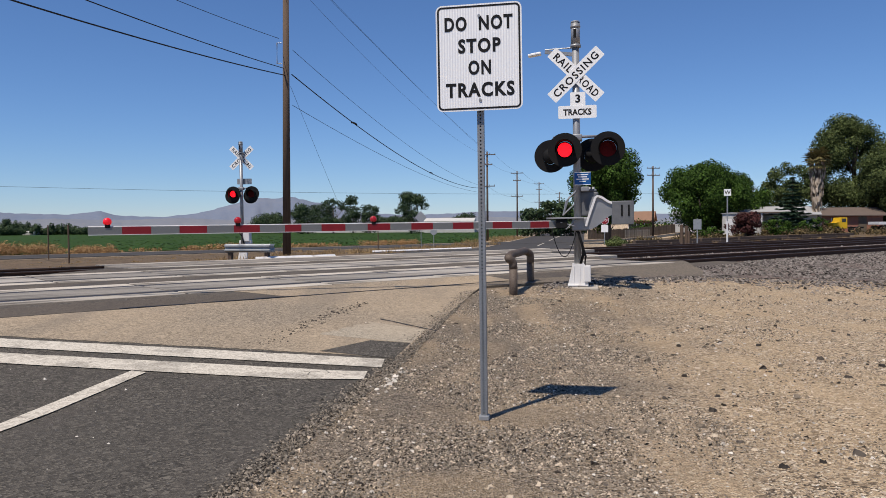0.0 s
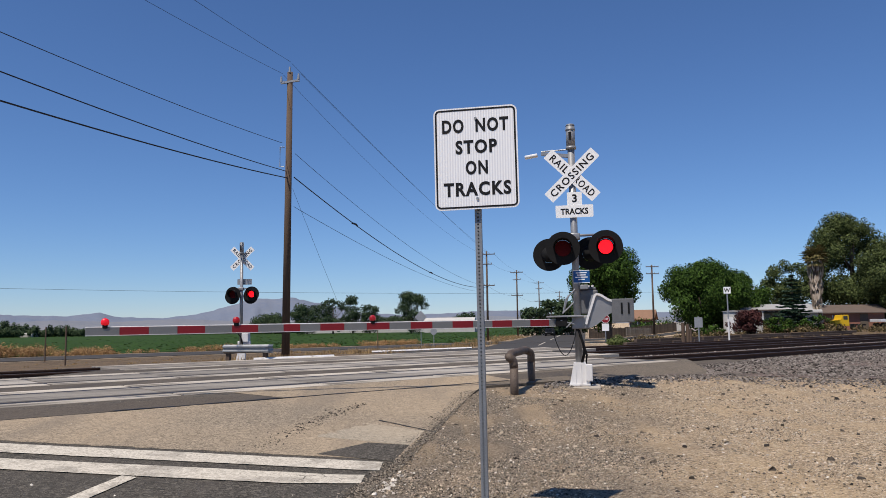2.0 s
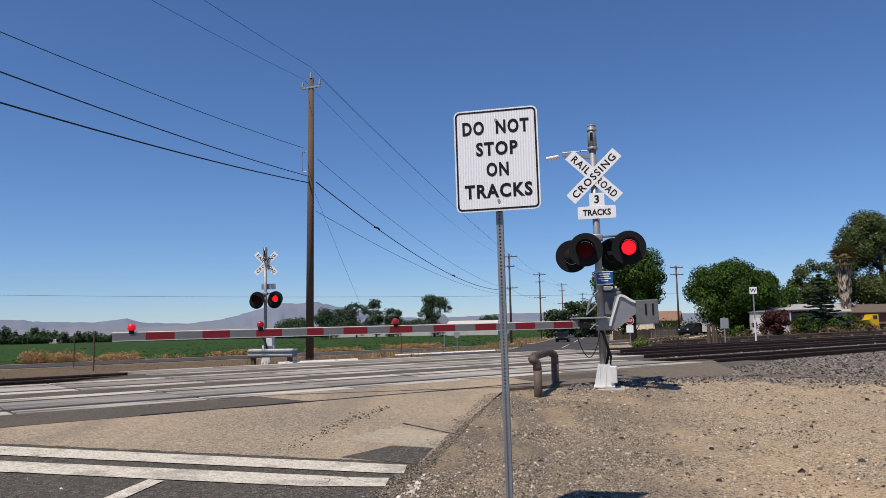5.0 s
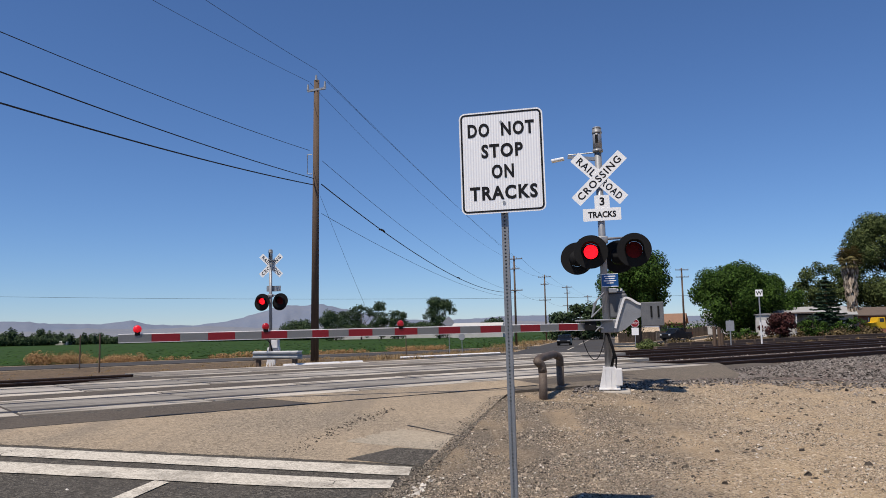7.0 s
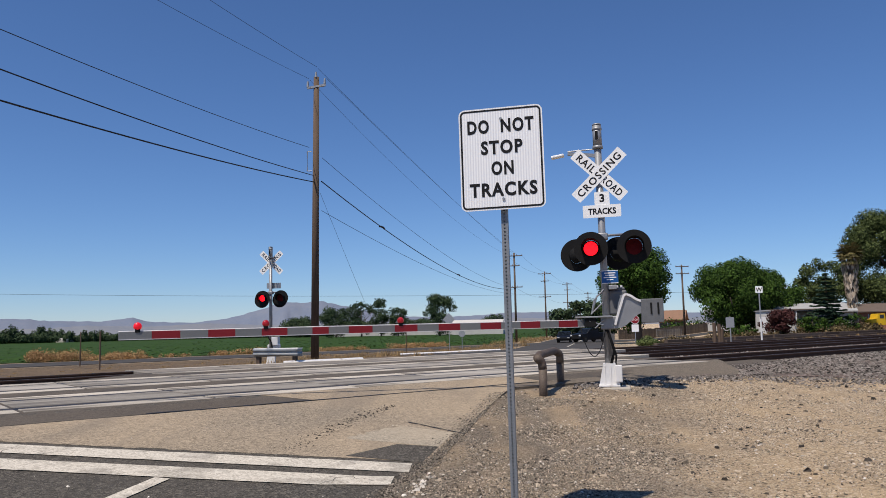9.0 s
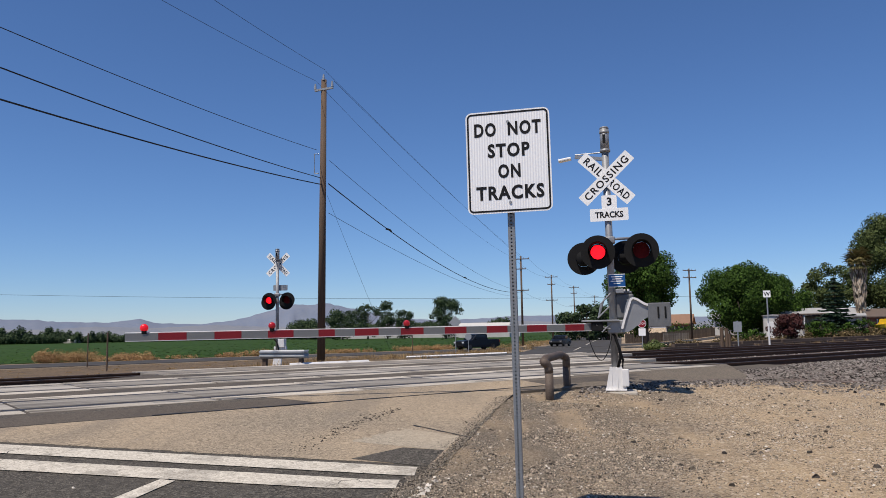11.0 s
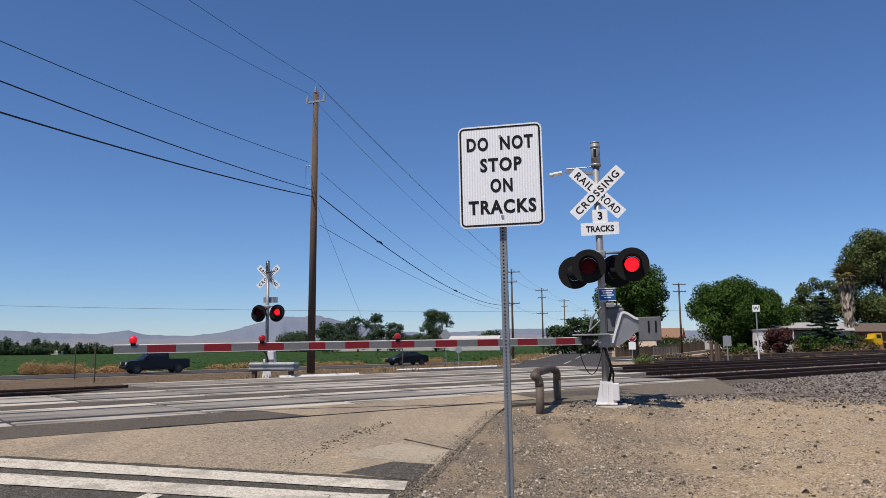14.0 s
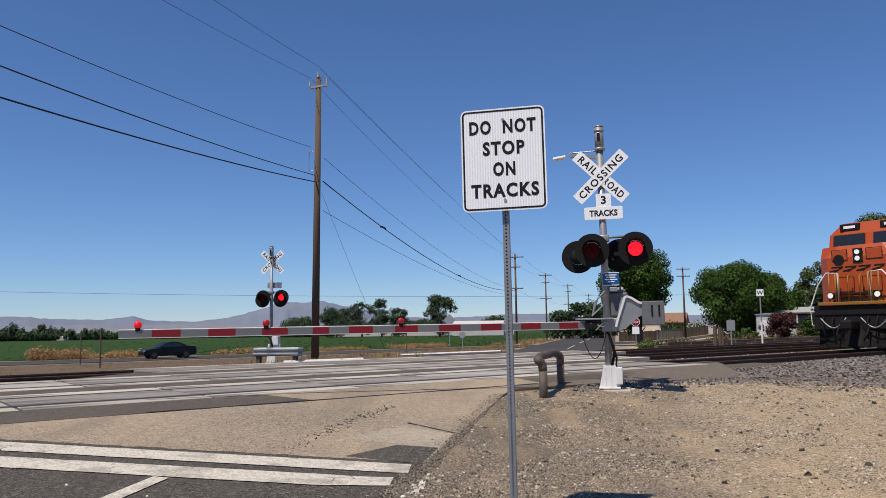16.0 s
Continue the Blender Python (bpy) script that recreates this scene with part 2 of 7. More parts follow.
M_DIRT = grainy("dirt", [(0.018, 0.013, 0.01), (0.15, 0.111, 0.072), (0.43, 0.322, 0.199), (0.55, 0.412, 0.252), (0.47, 0.357, 0.228), (0.92, 0.8, 0.6)], 70, big=(0.54, 0.397, 0.23), big_scale=0.45,
                shoulder=((0.009, 0.0075, 0.006), (0.31, 0.258, 0.195)), streak=(-TRACK + radians(62), 0.16, (0.56, 0.41, 0.24), 0.45), fine_mix=1.0, bump=1.0, bump_dist=0.02)
M_BALLAST = grainy("ballast", [(0.012, 0.01, 0.009), (0.09, 0.075, 0.063), (0.18, 0.155, 0.133), (0.15, 0.095, 0.075), (0.4, 0.36, 0.31)], 22, bump=1.0, big=(0.16, 0.11, 0.085), big_scale=0.3, fine_mix=0.9, bump_dist=0.03)
M_ASPHALT = grainy("asphalt", [(0.02, 0.018, 0.015), (0.057, 0.051, 0.042), (0.087, 0.078, 0.064), (0.18, 0.161, 0.13)], 80, big=(0.08, 0.072, 0.06), big_scale=0.5, streak=(ROAD, 0.12, (0.1, 0.087, 0.073), 0.4), bump=0.8, fine_mix=0.95, bump_dist=0.008)
M_OLD = grainy("worn_asphalt", [(0.096, 0.079, 0.058), (0.205, 0.169, 0.122), (0.288, 0.237, 0.169), (0.41, 0.337, 0.241)], 75, big=(0.54, 0.41, 0.255), big_scale=0.22, big_at=(0.38, 0.58), streak=(ROAD, 0.1, (0.17, 0.145, 0.113), 0.55), bump=0.6, fine_mix=0.9, bump_dist=0.006, crack=0.0)
M_CROSSING = grainy("crossing_asphalt", [(0.05, 0.042, 0.034), (0.095, 0.08, 0.063), (0.135, 0.113, 0.088)], 80, big=(0.14, 0.118, 0.093), big_scale=0.5, streak=(TRACK, 0.14, (0.065, 0.058, 0.052), 0.8), bump=0.4, fine_mix=0.7, bump_dist=0.006)

M_PALE = grainy("pale_concrete", [(0.18, 0.153, 0.112), (0.28, 0.24, 0.178), (0.35, 0.302, 0.226), (0.46, 0.397, 0.298)], 75, big=(0.42, 0.342, 0.236), big_scale=0.5, bump=0.5, fine_mix=0.8, bump_dist=0.005)
M_APRON = grainy("apron_asphalt", [(0.06, 0.05, 0.038), (0.115, 0.096, 0.073), (0.155, 0.13, 0.098), (0.24, 0.2, 0.15)], 70, big=(0.17, 0.14, 0.102), big_scale=0.6, bump=0.5, fine_mix=0.85, bump_dist=0.006)
M_LINE = grainy("road_paint", [(0.3, 0.268, 0.21), (0.47, 0.425, 0.345), (0.58, 0.53, 0.435), (0.66, 0.61, 0.51)], 70, rough=0.8, big=(0.1, 0.088, 0.072), big_scale=3.2, big_at=(0.53, 0.62), bump=0.4, fine_mix=0.8, bump_dist=0.004, crack=1.6)
M_BANK = grainy("brown_bank", [(0.025, 0.017, 0.01), (0.085, 0.06, 0.035), (0.14, 0.099, 0.058), (0.2, 0.145, 0.088)], 6, big=(0.165, 0.117, 0.066), big_scale=0.25, fine_mix=0.7, bump_dist=0.03)
for dark in (M_BLACK, M_LAMPBLACK, M_UNLIT, M_RAIL, M_POLE, M_FIELD, M_PANEL, M_GAUGE, M_GREYGAUGE, M_TIE, M_FAR_ROAD):
    dark.node_tree.nodes["Principled BSDF"].inputs["Specular IOR Level"].default_value = 0.12


# ---- building helpers ----
def part(name, bm, mat, parent=None, label="", smooth=False):
    me = bpy.data.meshes.new(name)
    bmesh.ops.recalc_face_normals(bm, faces=bm.faces[:])
    bm.to_mesh(me)
    bm.free()
    for f in me.polygons:
        f.use_smooth = smooth
    for one in mat if isinstance(mat, (list, tuple)) else [mat]:
        me.materials.append(one)
    ob = new(name, me)
    if parent is not None:
        ob.parent = parent
    if label:
        tagged(ob, label)
    return ob


def raw(name, verts, faces, mat, parent=None, label="", smooth=False):
    me = bpy.data.meshes.new(name)
    me.from_pydata(verts, [], faces)
    for one in mat if isinstance(mat, (list, tuple)) else [mat]:
        me.materials.append(one)
    for f in me.polygons:
        f.use_smooth = smooth
    ob = new(name, me)
    if parent is not None:
        ob.parent = parent
    if label:
        tagged(ob, label)
    return ob


def thing(name, m, label, category, group="", kind=""):
    ob = new(name)
    ob.matrix_basis = m
    ob.empty_display_size = 0.2
    return tagged(ob, label, category, group, kind)


def box(bm, w, d, h, m=None, bevel=0.0, mat=0):
    """A box w x d x h about the origin of m."""
    n0 = len(bm.faces)
    made = bmesh.ops.create_cube(bm, size=1.0, matrix=(m or Matrix()) @ Matrix.Diagonal((w, d, h, 1)))
    if bevel:
        edges = list({e for v in made["verts"] for e in v.link_edges})
        bmesh.ops.bevel(bm, geom=edges, offset=bevel, segments=2, affect="EDGES", profile=0.5)
    bm.faces.ensure_lookup_table()
    for f in bm.faces[n0:]:
        f.material_index = mat
    return bm


def cyl(bm, r, h, m=None, r2=None, seg=20, caps=True):
    """A cylinder or cone standing on the origin of m."""
    bmesh.ops.create_cone(bm, cap_ends=caps, segments=seg, radius1=r, radius2=r if r2 is None else r2, depth=h, matrix=(m or Matrix()) @ Matrix.Translation((0, 0, h / 2)))
    return bm


def tube(bm, points, r, seg=8, r2=None, square=False):
    """A round or square bar along points."""
    pts = [Vector(p) for p in points]
    n = 4 if square else seg
    rings = []
    for i, p in enumerate(pts):
        d = (pts[min(i + 1, len(pts) - 1)] - pts[max(i - 1, 0)]).normalized()
        side = d.cross(Vector((0, 0, 1)))
        if side.length < 0.05:
            side = d.cross(Vector((0, 1, 0)))
        side.normalize()
        up = side.cross(d)
        rr = r if r2 is None else r + (r2 - r) * i / (len(pts) - 1)
        rr *= 1.414 if square else 1
        rings.append([bm.verts.new(p + (side * math.cos(a) + up * math.sin(a)) * rr) for a in ((k + (0.5 if square else 0)) * 2 * math.pi / n for k in range(n))])
    for a, b in zip(rings, rings[1:]):
        for k in range(n):
            bm.faces.new((a[k], a[(k + 1) % n], b[(k + 1) % n], b[k]))
    bm.faces.new(rings[0][::-1])
    bm.faces.new(rings[-1])
    return bm


def bend(points, r, n=6):
    """The points with their inner corners rounded by r."""
    pts = [Vector(p) for p in points]
    got = [pts[0]]
    for a, b, c in zip(pts, pts[1:], pts[2:]):
        p, q = b + (a - b).normalized() * r, b + (c - b).normalized() * r
        got += [p.lerp(b, k / n).lerp(b.lerp(q, k / n), k / n) for k in range(n + 1)]
    return got + [pts[-1]]


def prism(bm, outline, depth, m=None):
    """An outline in x and z, thickened along y, both sides of 0."""
    m = m or Matrix()
    a = [bm.verts.new(m @ Vector((x, -depth / 2, z))) for x, z in outline]
    b = [bm.verts.new(m @ Vector((x, depth / 2, z))) for x, z in outline]
    n = len(outline)
    bm.faces.new(a)
    bm.faces.new(b[::-1])
    for k in range(n):
        bm.faces.new((a[k], b[k], b[(k + 1) % n], a[(k + 1) % n]))
    return bm


def rounded(w, h, r, n=5):
    """A rectangle with round corners, as an outline."""
    pts = []
    for cx, cz, a0 in ((w / 2 - r, h / 2 - r, 0), (-w / 2 + r, h / 2 - r, 90), (-w / 2 + r, -h / 2 + r, 180), (w / 2 - r, -h / 2 + r, 270)):
        pts += [(cx + r * math.cos(radians(a0 + 90 * k / n)), cz + r * math.sin(radians(a0 + 90 * k / n))) for k in range(n + 1)]
    return pts


def lettering(text, height, m, mat, parent, width=None, weight=0.0, name="lettering", spacing=1.0):
    """Words in the built-in font, upright in x and z of m, centred; height is that of a capital."""
    cu = bpy.data.curves.new(name, "FONT")
    cu.body, cu.align_x, cu.align_y = text, "CENTER", "CENTER"
    cu.size, cu.extrude, cu.offset, cu.resolution_u, cu.space_character = height / 0.72, 0.0006, weight, 3, spacing
    tmp = bpy.data.objects.new(name, cu)
    scene.collection.objects.link(tmp)
    me = bpy.data.meshes.new_from_object(tmp.evaluated_get(bpy.context.evaluated_depsgraph_get()))
    bpy.data.objects.remove(tmp)
    me.transform(Matrix.Rotation(radians(90), 4, "X"))
    xs, zs = [v.co.x for v in me.vertices], [v.co.z for v in me.vertices]
    mid = Vector(((max(xs) + min(xs)) / 2, 0, (max(zs) + min(zs)) / 2))
    k = (width / (max(xs) - min(xs))) if width else 1.0
    kz = height / (max(zs) - min(zs))
    me.transform(Matrix.Diagonal((k, 1, kz, 1)) @ Matrix.Translation(-mid))
    me.materials.clear()
    me.materials.append(mat)
    ob = new(name, me)
    ob.parent = parent
    ob.matrix_basis = m
    return ob


def flat_strip(name, left, right, height, mat, lift=0.0, thick=0.12, label="", category="", kind="structure", n=60, parent=None, c=8):
    """A strip of paving between two lines of (x, y) places, laid on height(x, y), with an edge."""
    verts, faces = [], []
    for k in range(n + 1):
        f = k / n
        a, b = left(f), right(f)
        for j in range(c + 1):
            x, y = a[0] + (b[0] - a[0]) * j / c, a[1] + (b[1] - a[1]) * j / c
            verts.append((x, y, height(x, y) + lift))
    for k in range(n):
        for j in range(c):
            i = k * (c + 1) + j
            faces.append((i, i + 1, i + c + 2, i + c + 1))
    base = len(verts)
    w = c + 1
    rim = [j for j in range(w)] + [k * w + c for k in range(1, n + 1)] + [n * w + j for j in range(c - 1, -1, -1)] + [k * w for k in range(n - 1, 0, -1)]
    verts += [(verts[i][0], verts[i][1], verts[i][2] - thick) for i in rim]
    for k in range(len(rim)):
        q = (k + 1) % len(rim)
        faces.append((rim[k], base + k, base + q, rim[q]))
    ob = raw(name, verts, faces, mat, parent)
    if label:
        tagged(ob, label, category, kind=kind)
    return ob


# ---- the ground ----
EDGE_Q = -1.95


def build_ground():
    def axis(*spans):
        vals = []
        for a, b, step in spans:
            vals += list(np.arange(a, b, step))
        return vals + [spans[-1][1]]
    S = axis((-3000, -300, 300), (-300, -40, 20), (-40, -10, 2.5), (-10, 26, 0.3), (26, 120, 3), (120, 400, 20), (400, 3600, 320))
    Pn = axis((-600, -30, 60), (-30, -3, 3), (-3, 12, 0.3), (12, 34, 1.0), (34, 110, 4), (110, 400, 20), (400, 3600, 320))
    verts, faces = [], []
    for s in S:
        for p in Pn:
            v = tr(s, p)
            near = -8 < s < 24 and -2 < p < 12
            z = ground_z(v.x, v.y)
            if near:
                z += 0.018 * noise.noise(Vector((v.x * 1.3, v.y * 1.3, 0))) + 0.01 * noise.noise(Vector((v.x * 4, v.y * 4, 3)))
            rs, rq = to_road(v.x, v.y)
            if -29 < rs < 30.5 and -11.2 < rq < EDGE_Q - 0.25:
                z -= 0.1
            verts.append((v.x, v.y, z))
    n = len(Pn)
    for i in range(len(S) - 1):
        for j in range(n - 1):
            a = i * n + j
            faces.append((a, a + n, a + n + 1, a + 1))
    ob = raw("ground", verts, faces, M_DIRT, smooth=True)
    tagged(ob, "dry tan dirt and gravel ground beside the railway crossing", "ground", kind="structure")


build_ground()
# the near road, up to and over the railway
near_road = flat_strip("road", lambda f: rd(-30 + 61 * f, -11.5), lambda f: rd(-30 + 61 * f, EDGE_Q + 0.25 * ease(-30 + 61 * f, 11, 17) + 0.07 * noise.noise(Vector((f * 90, 0, 0))) + 0.035 * noise.noise(Vector((f * 420, 7, 0)))), road_z, M_ASPHALT,
                       label="grey patched asphalt road running over the railway tracks", category="road", n=640, c=40)
far_road = flat_strip("far_road", lambda f: rd(31 + 330 * f, -9.8), lambda f: rd(31 + 330 * f, -0.2), road_z, M_FAR_ROAD,
                      label="dark asphalt road beyond the railway", category="road", n=80)
flat_strip("frontage_road", lambda f: tr(-200 + 400 * f, 71.5), lambda f: tr(-200 + 400 * f, 63.5), road_z, M_FAR_ROAD, lift=0.01,
           label="dark asphalt side road parallel to the railway", category="road", n=100)


def paint(name, pts, width, label, mat=None):
    """A painted line on the road through road places (s, q)."""
    vs, fs = [], []
    n = 90
    places = [rd(*p) for p in pts]
    a, b = places[0], places[-1]
    d = (b - a).normalized()
    side = Vector((-d.y, d.x, 0)) * width / 2
    for k in range(n + 1):
        c = a.lerp(b, k / n)
        wob = 0.012 * noise.noise(c * 3)
        for sgn in (-1, 1):
            v = c + side * sgn * (1 + wob * 4)
            vs.append((v.x, v.y, road_z(v.x, v.y) + 0.009))
    fs = [(2 * k, 2 * k + 1, 2 * k + 3, 2 * k + 2) for k in range(n)]
    ob = raw(name, vs, fs, mat or M_LINE)
    return tagged(ob, label, "road marking", kind="structure")


paint("stop_line", [(7.42, -2.0), (6.44, -7.6)], 0.34, "worn white stop line across the asphalt road")
paint("stop_line", [(6.86, -2.02), (5.9, -7.4)], 0.36, "worn white stop line across the asphalt road")
paint("centre_line", [(-30, -4.75), (6.3, -3.985)], 0.15, "worn pale centre line on the asphalt road")
for s0, q0, s1, q1 in ((60, -11, 68, -9.6), (80, -4.9, 100, -4.9), (104, -4.9, 124, -4.9), (130, -4.9, 180, -4.9), (62, -1.2, 110, -0.6)):
    paint("lane_line", [(s0, q0), (s1, q1)], 0.16, "worn pale lane line on the far asphalt road")


def s_at(q, p):
    """How far along the road the line p across the railway meets q."""
    return (p + q * math.cos(TRACK - ROAD)) / math.sin(TRACK - ROAD)


def worn_near(f):
    q = -9.5 + f * (9.5 + EDGE_Q + 0.02)
    rag = 0.06 * noise.noise(Vector((q * 2.5, 1, 0))) + 0.04 * noise.noise(Vector((q * 9, 4, 0)))
    return rd(min(7.72 + rag + 0.175 * (q + 2), s_at(q, 9.6)), q)


def worn_far(f):
    q = -9.5 + f * (9.5 + EDGE_Q + 0.02)
    q += 0.16 * f ** 8
    return rd(s_at(q, 10.15 + 0.12 * noise.noise(Vector((q, 0, 0)))), q)


flat_strip("worn_pavement", worn_near, worn_far, road_z, M_OLD, lift=0.004, thick=0.003, label="tan sun-bleached old asphalt between stop line and tracks", category="pavement", n=120, c=40)
flat_strip("asphalt_patch", lambda f: rd(7.66 + 0.7 * f, -2.75 + 0.35 * f), lambda f: rd(7.66 + 0.75 * f, EDGE_Q + 0.005), road_z, M_ASPHALT, lift=0.008, thick=0.003, label="dark asphalt patch beside the stop line", category="pavement", n=20)


flat_strip("pale_slab", lambda f: rd(8.42 + 0.95 * f, -3.0 + 0.3 * f + 0.25 * noise.noise(Vector((f * 3, 8, 0))) + 0.08 * noise.noise(Vector((f * 14, 8, 0)))), lambda f: rd(8.42 + 0.78 * f, EDGE_Q + 0.01), road_z, M_PALE, lift=0.0065, thick=0.002, label="pale grey worn concrete patch beside the crack", category="pavement", n=40, c=16)


def apron_edge(s):
    return steps(s, (7.0, 9.95), (10.0, 9.78), (12.8, 9.62), (14.0, 9.2), (14.9, 9.1), (15.6, 9.5), (16.6, 10.4), (18.0, 11.55))


flat_strip("apron", lambda f: tr(7.0 + 11 * f, 11.62), lambda f: tr(7.0 + 11 * f, apron_edge(7.0 + 11 * f)), road_z, M_APRON, lift=0.002,
           label="grey-tan asphalt apron beside the near track", category="pavement", n=60, c=16)
flat_strip("crossing_pavement", lambda f: tr(-6 + 26 * f, 21.8), lambda f: tr(-6 + 26 * f, 10.2), lambda x, y: road_z(x, y) if EDGE_Q - 9.6 < to_road(x, y)[1] < 0.4 else road_z(x, y) - 0.09, M_CROSSING, lift=0.003, thick=0.05,
           label="streaked grey asphalt between the tracks", category="pavement", n=120, c=40)
flat_strip("worn_strip", lambda f: tr(5.0 + 5.2 * f, 11.1 + 0.1 * noise.noise(Vector((f * 9, 2, 0)))), lambda f: tr(5.0 + 5.2 * f + 0.5 * (1 - f), 10.19), road_z, M_OLD, lift=0.0065, thick=0.002, label="tan sun-bleached asphalt beyond the open joint", category="pavement", n=60, c=16)
flat_strip("crack", lambda f: rd(9.62 - 0.42 * f, -2.62 + 0.82 * f), lambda f: rd(9.59 - 0.42 * f - 0.03 * noise.noise(Vector((f * 7, 0, 0))), -2.62 + 0.82 * f), road_z, M_BLACK, lift=0.009, thick=0.002, label="dark crack in the old asphalt", category="crack", n=30)
flat_strip("joint", lambda f: tr(3.1 + 6.9 * f, 10.21 - 0.04 * f + 0.03 * noise.noise(Vector((f * 11, 0, 0)))), lambda f: tr(3.1 + 6.9 * f, 10.165 - 0.04 * f + 0.03 * noise.noise(Vector((f * 14, 3, 0)))), road_z, M_BLACK, lift=0.0095, thick=0.002, label="dark open joint across the asphalt", category="joint", n=40)


# ---- the railway ----
RAIL_PROFILE = [(-0.07, 0), (0.07, 0), (0.07, 0.015), (0.012, 0.04), (0.012, 0.125), (0.036, 0.135), (0.036, 0.165), (0.028, 0.172), (-0.028, 0.172), (-0.036, 0.165), (-0.036, 0.135), (-0.012, 0.125), (-0.012, 0.04), (-0.07, 0.015)]


def rail(parent, p, s0, s1):
    vs, fs = [], []
    for s in np.linspace(s0, s1, 40):
        for a, z in RAIL_PROFILE:
            vs.append(tuple(tr(s, p + a, RAIL_Z - 0.172 + z)))
    n = len(RAIL_PROFILE)
    for i in range(39):
        for k in range(n):
            a, b = i * n + k, i * n + (k + 1) % n
            fs.append((a, b, b + n, a + n))
    ob = raw("rail", vs, fs, [M_RAIL, M_RAILHEAD], parent)
    for f in ob.data.polygons:
        if f.index % n in (6, 7, 8):
            f.material_index = 1
    return ob


def railway_track(p, road0, road1, label):
    th = thing("railway_track", Matrix(), label, "railway track", "railway tracks", kind="structure")
    for side in (-0.755, 0.755):
        rail(th, p + side, -70, 520)
    tie = bmesh.new()
    box(tie, 2.6, 0.23, 0.16, bevel=0.012)
    me = bpy.data.meshes.new("tie")
    tie.to_mesh(me)
    tie.free()
    me.materials.append(M_TIE)
    far = bmesh.new()
    s = -40.0
    while s < 260:
        if not road0 < s < road1:
            m = Matrix.Translation(tr(s, p + random.uniform(-0.04, 0.04), RAIL_Z - 0.172 - 0.078)) @ Matrix.Rotation(-TRACK + radians(90) - radians(90) + random.uniform(-0.01, 0.01), 4, "Z")
            if s < 45 and s > -10:
                ob = new("tie", me)
                ob.parent, ob.matrix_basis = th, m
            else:
                box(far, 2.6, 0.23, 0.16, m)
        s += 0.53
    tagged(part("far_ties", far, M_TIE, th), kind="stuff")
    # concrete crossing panels and black flangeway strips inside the road
    n = max(1, round((road1 - road0) / 2.44))
    step = (road1 - road0) / n
    shapes = {}
    for w in (1.24, 0.48):
        bm = bmesh.new()
        box(bm, w, step - 0.05, 0.1, bevel=0.012)
        me2 = bpy.data.meshes.new("panel")
        bm.to_mesh(me2)
        bm.free()
        me2.materials.append(M_PANEL if w < 1 else M_GAUGE if p < 18 else M_GREYGAUGE)
        shapes[w] = me2
    for k in range(n):
        for w, off in ((1.24, 0.0), (0.48, -1.14), (0.48, 1.14)):
            ob = new("panel", shapes[w])
            ob.parent = th
            ob.matrix_basis = Matrix.Translation(tr(road0 + (k + 0.5) * step, p + off, RAIL_Z - 0.044)) @ Matrix.Rotation(-TRACK, 4, "Z")
    # the shade in the gaps beside each rail is a flat black strip
    for side in (-0.755, 0.755):
        vs = [tuple(tr(s, p + side + o, RAIL_Z - 0.001)) for s in (road0, road1) for o in (-0.135, 0.135)]
        raw("flangeway", vs, [(0, 1, 3, 2)], M_BLACK, th, "flat black strip for the shaded flangeway gap")


railway_track(TRACKS_P[0], -3.2, 17.0, "dark rusty rails on wooden ties, set in concrete panels across the road")
railway_track(TRACKS_P[1], 1.2, 19.8, "dark rusty rails on wooden ties, set in concrete panels across the road")
railway_track(TRACKS_P[2], 6.0, 23.5, "dark rusty rails on wooden ties, far track of three")


def ballast_bed(name, s0, s1):
    flat_strip(name, lambda f: tr(s0 + (s1 - s0) * f, 22.8), lambda f: tr(s0 + (s1 - s0) * f, max(6.6, 9.4 - 0.55 * max(0, s0 + (s1 - s0) * f - 14)) if s0 > 0 else 9.5), lambda x, y: ground_z(x, y) + 0.022 * noise.noise(Vector((x, y, 0)) * 0.9), M_BALLAST, lift=0.02,
               label="grey crushed-stone ballast bed under the tracks", category="ballast", n=300, c=30)


flat_strip("far_verge", lambda f: tr(26 + 200 * f, 27.5), lambda f: tr(26 + 200 * f, 22.7), ground_z, M_BANK, lift=0.03, label="dark brown dirt verge beyond the far track", category="verge", n=120, c=14)
flat_strip("yard_verge", lambda f: tr(76 + 200 * f, 60), lambda f: tr(37 + 220 * f, 27.4), ground_z, M_BANK, lift=0.015, label="brown dirt and dry brush ground before the yards", category="verge", n=120, c=30)
flat_strip("left_bank", lambda f: tr(-80, 22.6 + 39 * f), lambda f: rd(s_at(-11.8, 22.6 + 39 * f), -11.8), ground_z, M_BANK, lift=0.03, label="brown dirt bank beside the far track", category="verge", n=40, c=60)
ballast_bed("ballast_right", 12.5, 520)
ballast_bed("ballast_left", -80, 0.5)

# ---- the crossing signals ----
def disc(bm, r, depth, m, seg=28):
    return cyl(bm, r, depth, m @ Matrix.Rotation(radians(90), 4, "X"), seg=seg)


